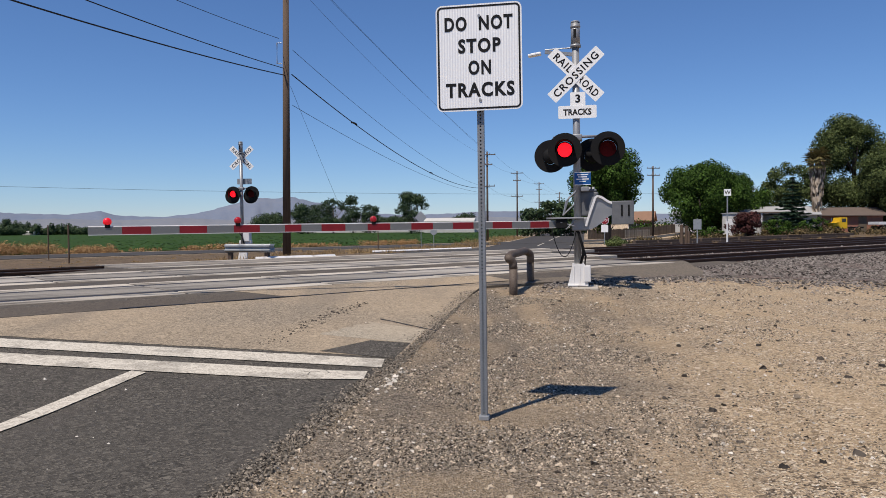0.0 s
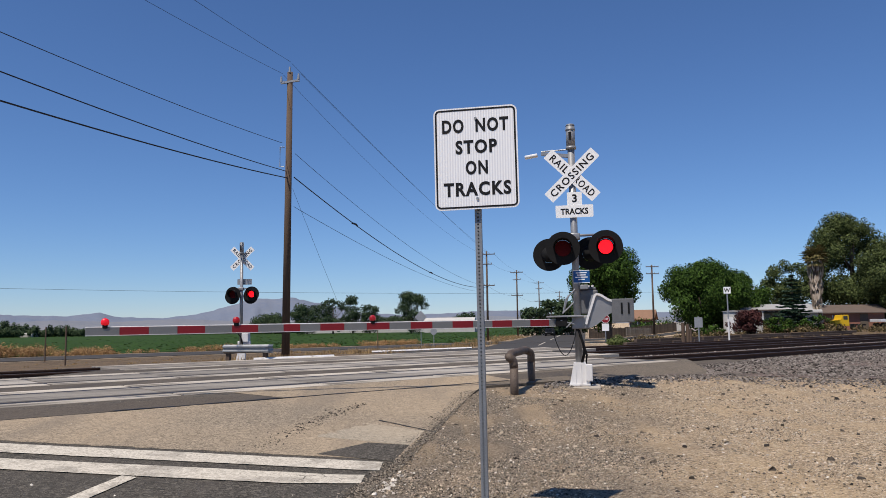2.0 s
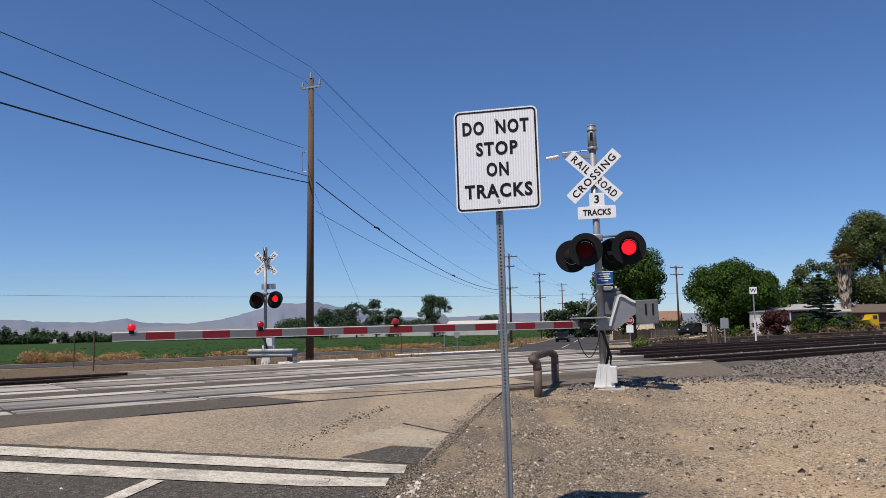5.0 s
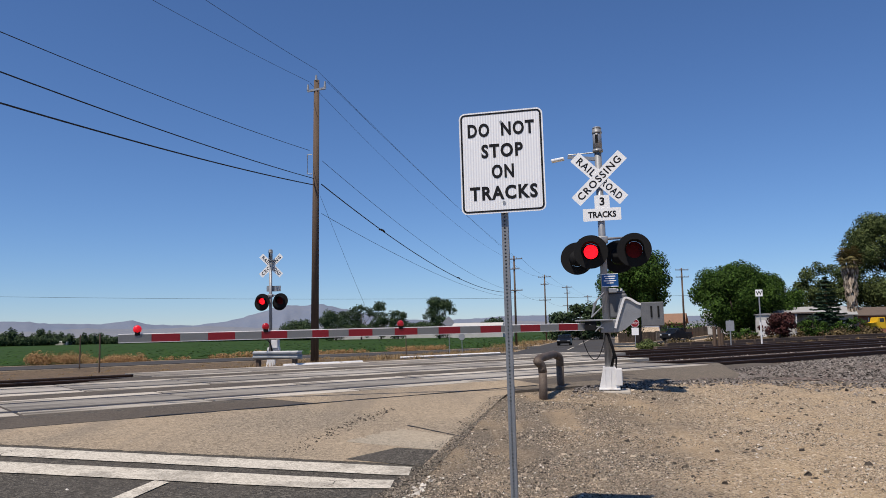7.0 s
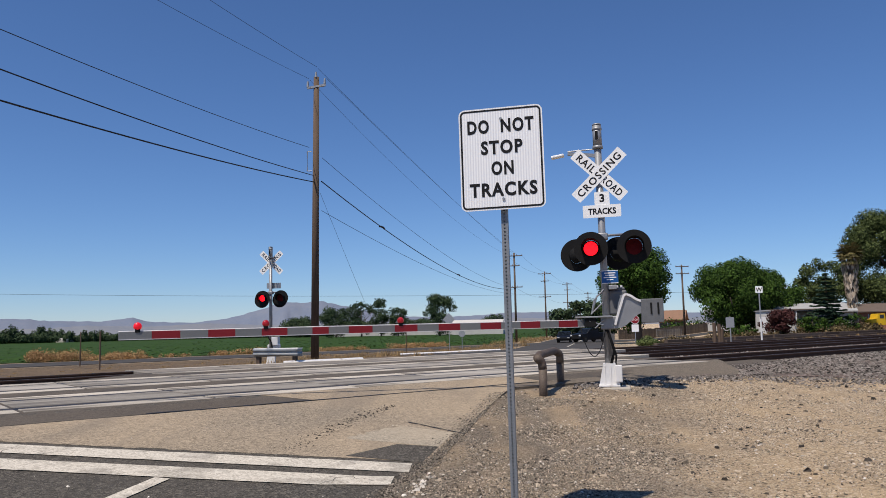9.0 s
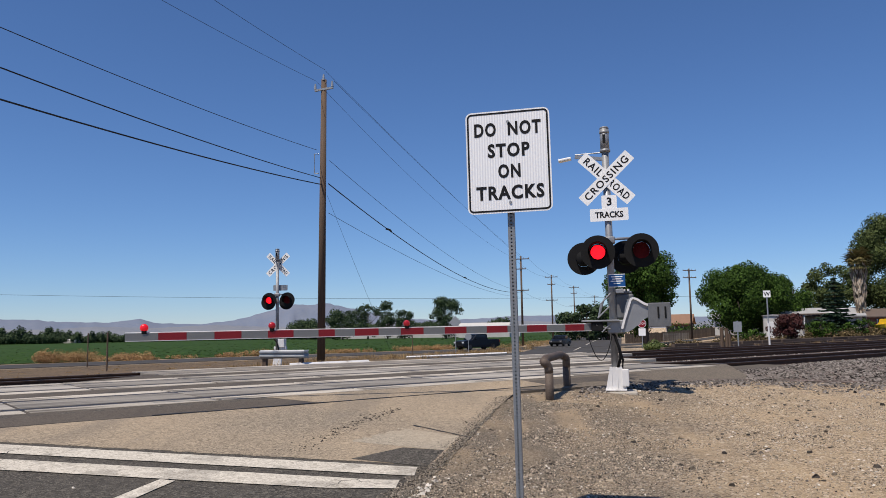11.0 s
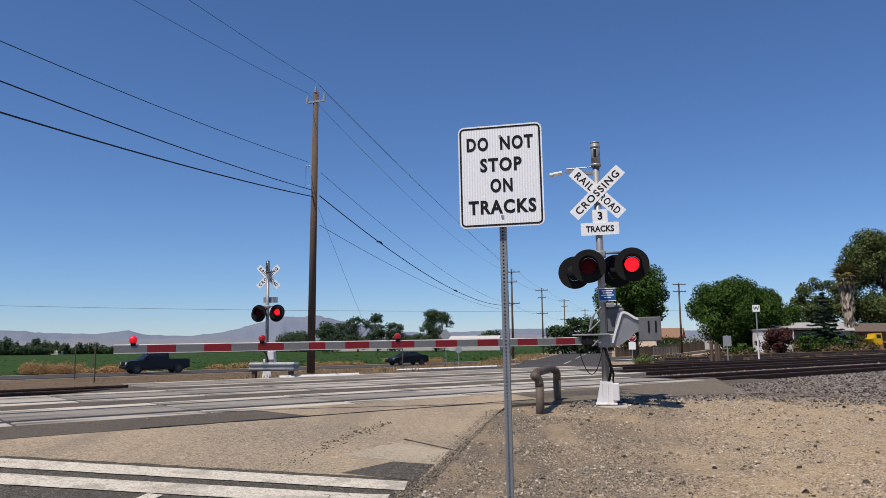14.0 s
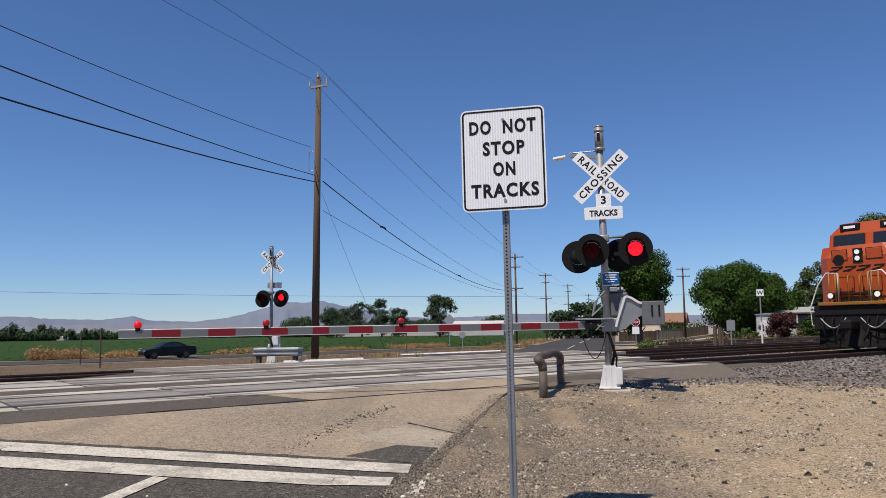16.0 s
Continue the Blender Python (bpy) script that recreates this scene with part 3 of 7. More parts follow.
def lamp_head(parent, x, z, y, back, lit):
    """One flashing lamp facing -y (or +y when back): disc, hood, housing, lens and, in front of a lit lens, added
    shutter leaves that hide its steady glow.
    """
    f = -1 if back else 1
    m = Matrix.Translation((x, y, z)) @ (Matrix.Rotation(math.pi, 4, "Z") if back else Matrix())
    bm = bmesh.new()
    outer = [(0.305 * math.cos(a), 0.305 * math.sin(a)) for a in (k * math.pi / 18 for k in range(36))]
    inner = [(0.15 * math.cos(a), 0.15 * math.sin(a)) for a in (k * math.pi / 18 for k in range(36))]
    rings = []
    for pts, yy in ((outer, -0.004), (outer, 0.004), (inner, 0.004), (inner, -0.004)):
        rings.append([bm.verts.new(m @ Vector((a, yy, b))) for a, b in pts])
    for i in range(4):
        a, b = rings[i], rings[(i + 1) % 4]
        for k in range(36):
            bm.faces.new((a[k], a[(k + 1) % 36], b[(k + 1) % 36], b[k]))
    head = part("background_disc", bm, M_LAMPBLACK, parent, "round black background disc")
    bm = bmesh.new()
    lo, hi, n = -35, 215, 26
    for rr in (0.165, 0.171):
        for k in range(n + 1):
            a = radians(lo + (hi - lo) * k / n)
            ln = 0.12 + 0.2 * max(0.0, math.sin(a) * 0.5 + 0.5)
            for yy in (0, -ln):
                bm.verts.new(m @ Vector((rr * math.cos(a), yy, rr * math.sin(a))))
    bm.verts.ensure_lookup_table()
    v = bm.verts
    o = 2 * (n + 1)
    for k in range(n):
        for base in (0, o):
            bm.faces.new((v[base + 2 * k], v[base + 2 * k + 1], v[base + 2 * k + 3], v[base + 2 * k + 2]))
        bm.faces.new((v[2 * k + 1], v[o + 2 * k + 1], v[o + 2 * k + 3], v[2 * k + 3]))
    part("hood", bm, M_LAMPBLACK, parent, "black metal hood", True)
    bm = bmesh.new()
    cyl(bm, 0.15, 0.1, m @ Matrix.Rotation(radians(-90), 4, "X") @ Matrix.Translation((0, 0, 0.03)), r2=0.12, seg=28)
    part("housing", bm, M_LAMPBLACK, parent, "black lamp housing", True)
    bm = bmesh.new()
    disc(bm, 0.128 if lit else 0.148, 0.012, m @ Matrix.Translation((0, 0.02, 0)))
    part("lens", bm, M_LIT if lit else M_UNLIT, parent, "glowing red lens" if lit else "dark red lens")
    if not lit:
        return None
    # made-up hinged leaves: shut, they stand in for the lamp switched off
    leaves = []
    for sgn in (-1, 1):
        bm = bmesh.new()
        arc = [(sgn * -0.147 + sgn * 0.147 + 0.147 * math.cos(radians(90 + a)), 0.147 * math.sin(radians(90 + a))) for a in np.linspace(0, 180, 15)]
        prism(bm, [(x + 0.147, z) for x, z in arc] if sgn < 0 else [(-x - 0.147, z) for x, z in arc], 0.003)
        leaf = part("shutter", bm, M_UNLIT, parent, "added dark red leaf that hides the glowing lens")
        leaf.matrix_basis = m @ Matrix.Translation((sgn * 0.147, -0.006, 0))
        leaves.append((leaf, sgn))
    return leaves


def plate(parent, name, w, h, r, m, label, border=None, back=M_WHITE):
    bm = bmesh.new()
    prism(bm, rounded(w, h, r), 0.004, m)
    ob = part(name, bm, back, parent, label)
    if border:
        inset, width = border
        bm = bmesh.new()
        a = rounded(w - 2 * inset, h - 2 * inset, max(0.004, r - inset))
        b = rounded(w - 2 * inset - 2 * width, h - 2 * inset - 2 * width, max(0.003, r - inset - width))
        va = [bm.verts.new(m @ Vector((x, -0.0035, z))) for x, z in a]
        vb = [bm.verts.new(m @ Vector((x, -0.0035, z))) for x, z in b]
        for k in range(len(a)):
            q = (k + 1) % len(a)
            bm.faces.new((va[k], va[q], vb[q], vb[k]))
        part("border", bm, M_BLACK, ob, "black border")
    return ob


def crossbuck(parent, z, y, flip=1):
    for ang, words in ((-45, (("RAIL", -0.31, 0.4), ("ROAD", 0.31, 0.44))), (43.5, (("CROSSING", 0.0, 1.04),))):
        yy = y - (0.006 if ang > 0 else 0.0)
        m = Matrix.Translation((0, yy, z)) @ Matrix.Rotation(radians(-ang), 4, "Y")
        bm = bmesh.new()
        prism(bm, rounded(1.2, 0.225, 0.012, 2), 0.004, m)
        blade = part("crossbuck_blade", bm, M_WHITE, parent, "white crossbuck blade with black capitals")
        for word, off, wide in words:
            lettering(word, 0.135, m @ Matrix.Translation((off, -0.004, 0)), M_BLACK, blade, width=wide, weight=0.0032, spacing=1.2)


def gate_signal(m, label, near):
    th = thing("crossing_signal", m, label, "crossing signal", "railway crossing signals")
    bm = bmesh.new()
    cyl(bm, 0.065, 4.05, Matrix.Translation((0, 0, 0.3)), seg=24)
    part("mast", bm, M_SILVER, th, "silver-painted steel mast", True)
    bm = bmesh.new()
    cyl(bm, 0.082, 0.42, Matrix.Translation((0, 0, 4.35)), seg=24)
    cyl(bm, 0.095, 0.05, Matrix.Translation((0, 0, 4.33)), seg=24)
    cyl(bm, 0.09, 0.04, Matrix.Translation((0, 0, 4.68)), seg=24)
    cyl(bm, 0.086, 0.03, Matrix.Translation((0, 0, 4.77)), r2=0.07, seg=24)
    part("bell", bm, M_SILVER, th, "silver electronic bell on the mast's top", True)
    bm = bmesh.new()
    box(bm, 0.05, 0.008, 0.16, Matrix.Translation((-0.01, -0.083, 4.57)), 0.003)
    part("bell_slot", bm, M_LAMPBLACK, th, "dark sound slot")
    # base
    bm = bmesh.new()
    prism(bm, [(-0.16, 0.04), (0.15, 0.04), (0.12, 0.42), (-0.1, 0.42)], 0.24)
    for xx in (-0.07, 0.03):
        box(bm, 0.018, 0.26, 0.34, Matrix.Translation((xx, 0, 0.22)), 0.004)
    for sx in (-1, 1):
        for sy in (-1, 1):
            prism(bm, [(0.0, 0.0), (0.06, 0.0), (0.0, 0.28)], 0.02, Matrix.Translation((sx * 0.12, sy * 0.1, 0.03)) @ Matrix.Diagonal((sx, 1, 1, 1)))
    box(bm, 0.37, 0.37, 0.03, Matrix.Translation((0, 0, 0.03)), 0.005)
    part("mast_base", bm, M_WHITEPAINT, th, "white-painted steel base")
    bm = bmesh.new()
    box(bm, 0.12, 0.1, 0.3, Matrix.Translation((0.17, -0.12, 0.24)), 0.015)
    part("junction_box", bm, M_WHITEPAINT, th, "small white junction box")
    bm = bmesh.new()
    box(bm, 0.82, 0.7, 0.16, Matrix.Translation((-0.05, 0, -0.075)), 0.02)
    part("footing", bm, M_CONCRETE, th, "pale concrete footing")
    bm = bmesh.new()
    tube(bm, [(0.05, -0.09, 0.42), (0.1, -0.14, 0.6), (0.07, -0.12, 0.8), (0.02, -0.09, 0.98), (-0.08, -0.11, 1.1), (-0.09, -0.09, 1.22)], 0.025)
    tube(bm, [(0.12, -0.1, 0.38), (0.14, -0.12, 0.55), (0.09, -0.1, 0.75), (0.03, -0.08, 0.9)], 0.02)
    part("cable", bm, M_LAMPBLACK, th, "black cable conduit", True)
    # crossbuck and plates
    back = 1 if near else -1
    yb = -0.085 if near else 0.085
    crossbuck(th, 3.83 if near else 4.15, yb)
    if near:
        ob = plate(th, "number_plate", 0.27, 0.25, 0.02, Matrix.Translation((0.03, -0.08, 3.39)), "white plate with a black numeral")
        lettering("3", 0.15, Matrix.Translation((0.03, -0.084, 3.4)), M_BLACK, ob, weight=0.006)
        ob = plate(th, "tracks_plate", 0.68, 0.23, 0.02, Matrix.Translation((0.02, -0.086, 3.16)), "white plate reading tracks in black capitals")
        lettering("TRACKS", 0.115, Matrix.Translation((0.02, -0.09, 3.16)), M_BLACK, ob, width=0.5, weight=0.005)
        ob = plate(th, "blue_sign", 0.29, 0.23, 0.02, Matrix.Translation((0.1, -0.08, 1.96)), "blue notice plate with white unreadable lines", back=M_BLUE)
        bm = bmesh.new()
        for zz, w in ((0.07, 0.2), (0.03, 0.16), (-0.01, 0.22), (-0.05, 0.12)):
            box(bm, w, 0.002, 0.018, Matrix.Translation((0.1, -0.084, 1.96 + zz)))
        part("print", bm, M_WHITE, ob, "white unreadable print")
        for zz in (2.072, 1.848):
            bm = bmesh.new()
            prism(bm, rounded(0.29, 0.012, 0.003, 1), 0.005, Matrix.Translation((0.1, -0.081, zz)))
            part("border", bm, M_WHITE, ob, "white border strip")
        # side lamp arm to the left of the top
        bm = bmesh.new()
        tube(bm, [(0, 0, 4.2), (-0.55, 0.05, 4.29)], 0.03, square=True)
        tube(bm, [(0, 0, 4.33), (-0.55, 0.05, 4.33)], 0.012)
        part("bracket", bm, M_SILVER, th, "silver steel bracket")
        bm = bmesh.new()
        box(bm, 0.24, 0.16, 0.045, Matrix.Translation((-0.74, 0.05, 4.25)) @ Matrix.Rotation(radians(-8), 4, "Y"), 0.012)
        part("lamp", bm, M_WHITE, th, "flat white street-light head")
    else:
        ob = plate(th, "tracks_plate", 0.6, 0.23, 0.02, Matrix.Translation((0.1, 0.09, 3.2)), "grey back of a small plate", back=M_GALV)
    # flashing lamps
    zl = 2.48 if near else 2.69
    bm = bmesh.new()
    tube(bm, [(-0.42, 0, zl + 0.24), (0.5, 0, zl + 0.24)], 0.024)
    for x in (-0.32, 0.42):
        tube(bm, [(x, 0, zl + 0.24), (x, 0.12, zl + 0.12), (x, 0.1, zl)], 0.02)
    box(bm, 0.2, 0.2, 0.12, Matrix.Translation((0, 0, zl + 0.22)), 0.015)
    part("lamp_crossarm", bm, M_SILVER, th, "silver lamp crossarm", True)
    off_covers = []
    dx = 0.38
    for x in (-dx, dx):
        off_covers.append(lamp_head(th, x + 0.04 + (0.13 if near else 0.05), zl, -0.16, False, True))
    for x in (-dx, dx):
        lamp_head(th, x - 0.1, zl - 0.07, 0.3, True, False)
    # gate mechanism
    bm = bmesh.new()
    if near:
        box(bm, 0.3, 0.34, 0.24, Matrix.Translation((0.05, 0.02, 1.14)), 0.02)
        for zz in (1.1, 1.18):
            cyl(bm, 0.016, 0.03, Matrix.Translation((0.1, -0.15, zz)) @ Matrix.Rotation(radians(90), 4, "X"), seg=8)
        part("gate_mechanism", bm, M_SILVER, th, "silver gate mechanism housing")
        bm = bmesh.new()
        box(bm, 0.36, 0.3, 0.44, Matrix.Translation((0.2, 0.16, 1.5)), 0.03)
        box(bm, 0.3, 0.26, 0.05, Matrix.Translation((0.2, 0.16, 1.745)), 0.02)
        part("motor_housing", bm, M_WEIGHT, th, "dark grey motor housing")
        bm = bmesh.new()
        for xx in (0.08, 0.15, 0.22, 0.29):
            cyl(bm, 0.022, 0.05, Matrix.Translation((xx, 0.08, 1.76)), seg=8)
        part("terminal_bolts", bm, M_WHITEPAINT, th, "row of pale terminal bolts")
        bm = bmesh.new()
        prism(bm, [(0.12, 1.1), (0.24, 1.1), (0.34, 1.15), (0.44, 1.23), (0.52, 1.31), (0.6, 1.35), (0.72, 1.37), (0.95, 1.37), (0.95, 1.58), (0.66, 1.58), (0.54, 1.6), (0.44, 1.66), (0.35, 1.71), (0.27, 1.68), (0.22, 1.55), (0.18, 1.3)], 0.09, Matrix.Translation((0, -0.14, -0.06)))
        part("counterweight_arm", bm, M_SILVER, th, "curved silver counterweight arm")
        # white flange: the sunlight on its face is put into the colour
        bm = bmesh.new()
        tube(bm, bend([(0.15, -0.2, 1.1), (0.19, -0.2, 1.24), (0.33, -0.2, 1.64), (0.42, -0.2, 1.62), (0.56, -0.2, 1.52), (0.66, -0.2, 1.5)], 0.05, 4), 0.02, square=True)
        part("arm_flange", bm, M_WHITEPAINT, th, "flange of the counterweight arm, whitened for the sun on it")
        bm = bmesh.new()
        box(bm, 0.38, 0.3, 0.42, Matrix.Translation((0.8, -0.08, 1.33)), 0.012)
        part("counterweight", bm, M_WEIGHT, th, "grey steel counterweight block")
        bm = bmesh.new()
        for x in (0.78, 0.9):
            box(bm, 0.03, 0.31, 0.2, Matrix.Translation((x, -0.085, 1.37)))
        part("slot", bm, M_LAMPBLACK, th, "dark slot")
        bm = bmesh.new()
        box(bm, 0.66, 0.2, 0.03, Matrix.Translation((-0.22, -0.14, 1.25)), 0.006)
        tube(bm, [(-0.25, -0.02, 1.32), (-0.15, -0.02, 1.62), (-0.05, 0.0, 1.7)], 0.016)
        tube(bm, [(-0.26, -0.22, 1.3), (-0.05, -0.18, 1.5)], 0.013)
        tube(bm, [(-0.25, -0.2, 1.3), (-0.2, -0.16, 1.55), (-0.02, -0.12, 1.74)], 0.013)
        tube(bm, [(-0.3, -0.2, 1.18), (-0.05, -0.18, 1.1)], 0.013)
        tube(bm, [(-0.2, -0.2, 1.05), (-0.02, -0.18, 1.22)], 0.013)
        box(bm, 0.14, 0.1, 0.08, Matrix.Translation((0.14, -0.1, 1.77)), 0.01)
        part("arm_bracket", bm, M_SILVER, th, "silver arm support bracket")
        bm = bmesh.new()
        box(bm, 0.2, 0.14, 0.2, Matrix.Translation((-0.28, -0.14, 1.17)), 0.01)
        part("arm_clamp", bm, M_LAMPBLACK, th, "dark arm clamp")
        bm = bmesh.new()
        pts = [Vector((-0.45, -0.35, 1.06)).lerp(Vector((-0.02, -0.1, 1.05)), k / 14) - Vector((0, 0, 0.5 * math.sin(math.pi * k / 14) ** 0.8)) for k in range(15)]
        tube(bm, pts, 0.008, 5)
        part("loop_cable", bm, M_LAMPBLACK, th, "thin hanging black cable", True)
    else:
        box(bm, 0.3, 0.3, 0.35, Matrix.Translation((0.15, 0.1, 0.95)), 0.02)
        box(bm, 0.5, 0.2, 0.14, Matrix.Translation((0.1, 0.1, 0.75)), 0.02)
        part("gate_mechanism", bm, M_WHITEPAINT, th, "white gate mechanism housing")
    return th, off_covers


near_signal, near_off_covers = gate_signal(pose(2.46, 14.0, 0.27, 0.3, -0.5, -10.5), "silver railway crossing signal with crossbuck and red lamps on gravel", True)
far_signal, far_off_covers = gate_signal(pose(-8.1, 31.0, 0.04, 0, -0.3, -4), "silver railway crossing signal with red lamps across the tracks", False)


# ---- the lowered gate arm ----
def gate_arm():
    a, b = Vector((2.22, 14.0, 1.405)), Vector((-4.95, 10.69, 1.362))
    u = (b - a).normalized()
    length = (b - a).length
    m = Matrix.Translation(a) @ Matrix.Rotation(math.atan2(u.y, u.x), 4, "Z") @ Matrix.Rotation(-math.asin(u.z), 4, "Y")
    th = thing("gate_arm", m, "lowered crossing gate arm striped red and white", "gate arm")

    def height(s):
        return 0.118 - 0.008 * s / length
    red = [(0.348 + 0.764 * k, 0.739 + 0.764 * k) for k in range(6)] + [(4.88, 5.137)] + [(5.522 + 0.774 * k, 5.909 + 0.774 * k) for k in range(3)]
    edges = [0.0] + [v for r in red for v in r] + [length]
    for k in range(len(edges) - 1):
        s0, s1 = edges[k], edges[k + 1]
        bm = bmesh.new()
        h = height((s0 + s1) / 2)
        is_red = k % 2 == 1
        box(bm, s1 - s0, 0.032, h, Matrix.Translation(((s0 + s1) / 2, 0, 0)), 0.004)
        part("stripe", bm, M_RED if is_red else M_ARMWHITE, th, "dark red reflective stripe" if is_red else "grey-white reflective stripe")
    bm = bmesh.new()
    tube(bm, [(0.1, 0, 0.064), (length, 0, 0.06)], 0.009, 6)
    part("light_cable", bm, M_WHITEPAINT, th, "thin pale cable along the arm's top")
    bm = bmesh.new()
    prism(bm, [(0.05, -0.064), (length, -0.06), (length, -0.051), (0.05, -0.055)], 0.042)
    part("edge_strip", bm, M_WHITEPAINT, th, "pale lower edge of the arm")
    shut = []
    for s, r in ((3.69, 0.055), (5.846, 0.055), (7.646, 0.058)):
        bm = bmesh.new()
        box(bm, 0.07, 0.05, 0.07, Matrix.Translation((s, 0, 0.075)), 0.01)
        part("light_socket", bm, M_LAMPBLACK, th, "dark lamp socket")
        bm = bmesh.new()
        bmesh.ops.create_uvsphere(bm, u_segments=16, v_segments=10, radius=r, matrix=Matrix.Translation((s, 0, 0.128)) @ Matrix.Diagonal((1, 0.7, 1, 1)))
        part("arm_light", bm, M_ARMLIT if s > 7 else M_ARMDIM, th, "round red gate-arm light", True)
    return th


M_ARMLIT = material("arm_light_lit", (0.6, 0.01, 0.02), 0.3, emit=(1.0, 0.004, 0.01), strength=0.4)
M_ARMDIM = material("arm_light_red", (0.4, 0.008, 0.015), 0.3, emit=(1.0, 0.01, 0.02), strength=0.05)
gate_arm()


# ---- the sign in front ----
def do_not_stop_sign():
    th = thing("road_sign", pose(0.272, 5.6, -0.05, 0, 0, -10.5), "white regulatory road sign on a perforated steel post in gravel", "road sign")
    bm = bmesh.new()
    tilt = Matrix.Translation((0.012, 0.03, 0)) @ Matrix.Rotation(radians(-0.35), 4, "Y")
    holes, zz = [], 0.0
    # a square tube whose front is pierced by a row of holes
    w = 0.024
    n = 88
    pitch = 2.35 / n
    for sx, y0, y1, x0, x1 in ((0, 0.048, 0.048, -w, w), (1, 0.0, 0.048, w, w), (1, 0.0, 0.048, -w, -w)):
        bm.faces.new([bm.verts.new(tilt @ Vector(v)) for v in ((x0, y0 if sx else y0, 0), (x1, y1, 0), (x1, y1, 2.35), (x0, y0 if sx else y0, 2.35))])
    for k in range(n):
        z0 = k * pitch
        outer = [bm.verts.new(tilt @ Vector(v)) for v in ((-w, 0, z0), (w, 0, z0), (w, 0, z0 + pitch), (-w, 0, z0 + pitch))]
        r = 0.0058
        inner = [bm.verts.new(tilt @ Vector((x * r, 0, z0 + pitch / 2 + y * r))) for x, y in ((-1, -1), (1, -1), (1, 1), (-1, 1))]
        for i in range(4):
            bm.faces.new((outer[i], outer[(i + 1) % 4], inner[(i + 1) % 4], inner[i]))
    bmesh.ops.remove_doubles(bm, verts=bm.verts[:], dist=0.0004)
    part("post", bm, M_POST, th, "galvanised perforated square steel post")
    bm = bmesh.new()
    box(bm, 0.075, 0.075, 0.035, tilt @ Matrix.Translation((0, 0.024, 0.03)), 0.004)
    part("post_sleeve", bm, M_GALV, th, "steel ground sleeve")
    mp = Matrix.Translation((-0.004, -0.012, 2.668)) @ Matrix.Rotation(radians(-0.6), 4, "Y")
    ob = plate(th, "sign_panel", 0.625, 0.768, 0.045, mp, "white reflective panel with black capitals and border", border=(0.011, 0.013), back=M_SIGN)
    for word, z, w in (("DO", 0.245, 0.163), ("NOT", 0.245, 0.244), ("STOP", 0.084, 0.31), ("ON", -0.073, 0.165), ("TRACKS", -0.232, 0.5)):
        off = {"DO": -0.166, "NOT": 0.126}.get(word, 0.005)
        lettering(word, 0.105, mp @ Matrix.Translation((off, -0.0035, z)), M_BLACK, ob, width=w, weight=0.0052, spacing=1.18)
    for z in (0.297, -0.305):
        bm = bmesh.new()
        cyl(bm, 0.011, 0.008, mp @ Matrix.Translation((0.005, -0.002, z)) @ Matrix.Rotation(radians(90), 4, "X"), seg=6)
        part("bolt", bm, M_GALV, ob, "steel bolt")


M_POST = material("post_galvanised", (0.3, 0.31, 0.32), 0.55, 0.5, second=(0.2, 0.21, 0.22), scale=6, fine=60)


def ribbed_white():
    m = material("ribbed_white_sheeting", (0.86, 0.86, 0.85), 0.45, second=(0.82, 0.82, 0.82), scale=2, fine=30)
    t = m.node_tree
    b = t.nodes["Principled BSDF"]
    wave = t.nodes.new("ShaderNodeTexWave")
    wave.inputs["Scale"].default_value = 16.0
    coord = t.nodes.new("ShaderNodeTexCoord")
    t.links.new(coord.outputs["Object"], wave.inputs[0])
    ramp = t.nodes.new("ShaderNodeValToRGB")
    ramp.color_ramp.elements[0].color, ramp.color_ramp.elements[1].color = (0.74, 0.74, 0.75, 1), (0.92, 0.92, 0.9, 1)
    t.links.new(wave.outputs[0], ramp.inputs[0])
    t.links.new(ramp.outputs[0], b.inputs["Base Color"])
    return m


M_SIGN = ribbed_white()
do_not_stop_sign()


# ---- bent steel guard beside the mast ----
def pipe_guard():
    th = thing("steel_guard", Matrix(), "bent brown rusty steel guard beside the road", "guard rail")
    a, b = Vector((1.15, 12.62, 0.2)), Vector((1.63, 14.38, 0.25))
    bm = bmesh.new()
    tube(bm, [a - Vector((0, 0, 0.12)), Vector((a.x, a.y, 0.7))], 0.068, 12)
    part("post", bm, M_RUST, th, "rusty steel post", True)
    bm = bmesh.new()
    tube(bm, [b - Vector((0, 0, 0.12)), Vector((b.x, b.y, 0.7))], 0.07, 12)
    part("post", bm, M_RUST, th, "rusty steel post", True)
    bm = bmesh.new()
    tube(bm, bend([(a.x, a.y, 0.68), (a.x - 0.01, a.y, 0.8), (a.x - 0.09, a.y - 0.05, 0.86), (a.x - 0.02, a.y + 0.25, 0.9), (b.x - 0.12, b.y - 0.12, 0.92), (b.x, b.y, 0.86), (b.x, b.y, 0.68)], 0.05), 0.07, 12)
    part("rail", bm, M_RUST, th, "bent top rail, worn paler on top", True)


pipe_guard()
# ---- poles and wires ----
def utility_pole(m, height, label, arms=(), r=0.16, top=None):
    th = thing("utility_pole", m, label, "utility pole", "utility poles along the road")
    bm = bmesh.new()
    cyl(bm, r, height, r2=r * 0.68, seg=16)
    part("pole", bm, M_POLE, th, smooth=True)
    for z, w in arms:
        bm = bmesh.new()
        box(bm, w, 0.1, 0.12, Matrix.Translation((0, -r, z)), 0.01)
        part("crossarm", bm, M_POLE, th)
        for k in range(4):
            bm = bmesh.new()
            cyl(bm, 0.05, 0.16, Matrix.Translation(((k - 1.5) * w / 3.2, -r, z + 0.06)), r2=0.035, seg=8)
            part("insulator", bm, M_GALV, th)
    return th


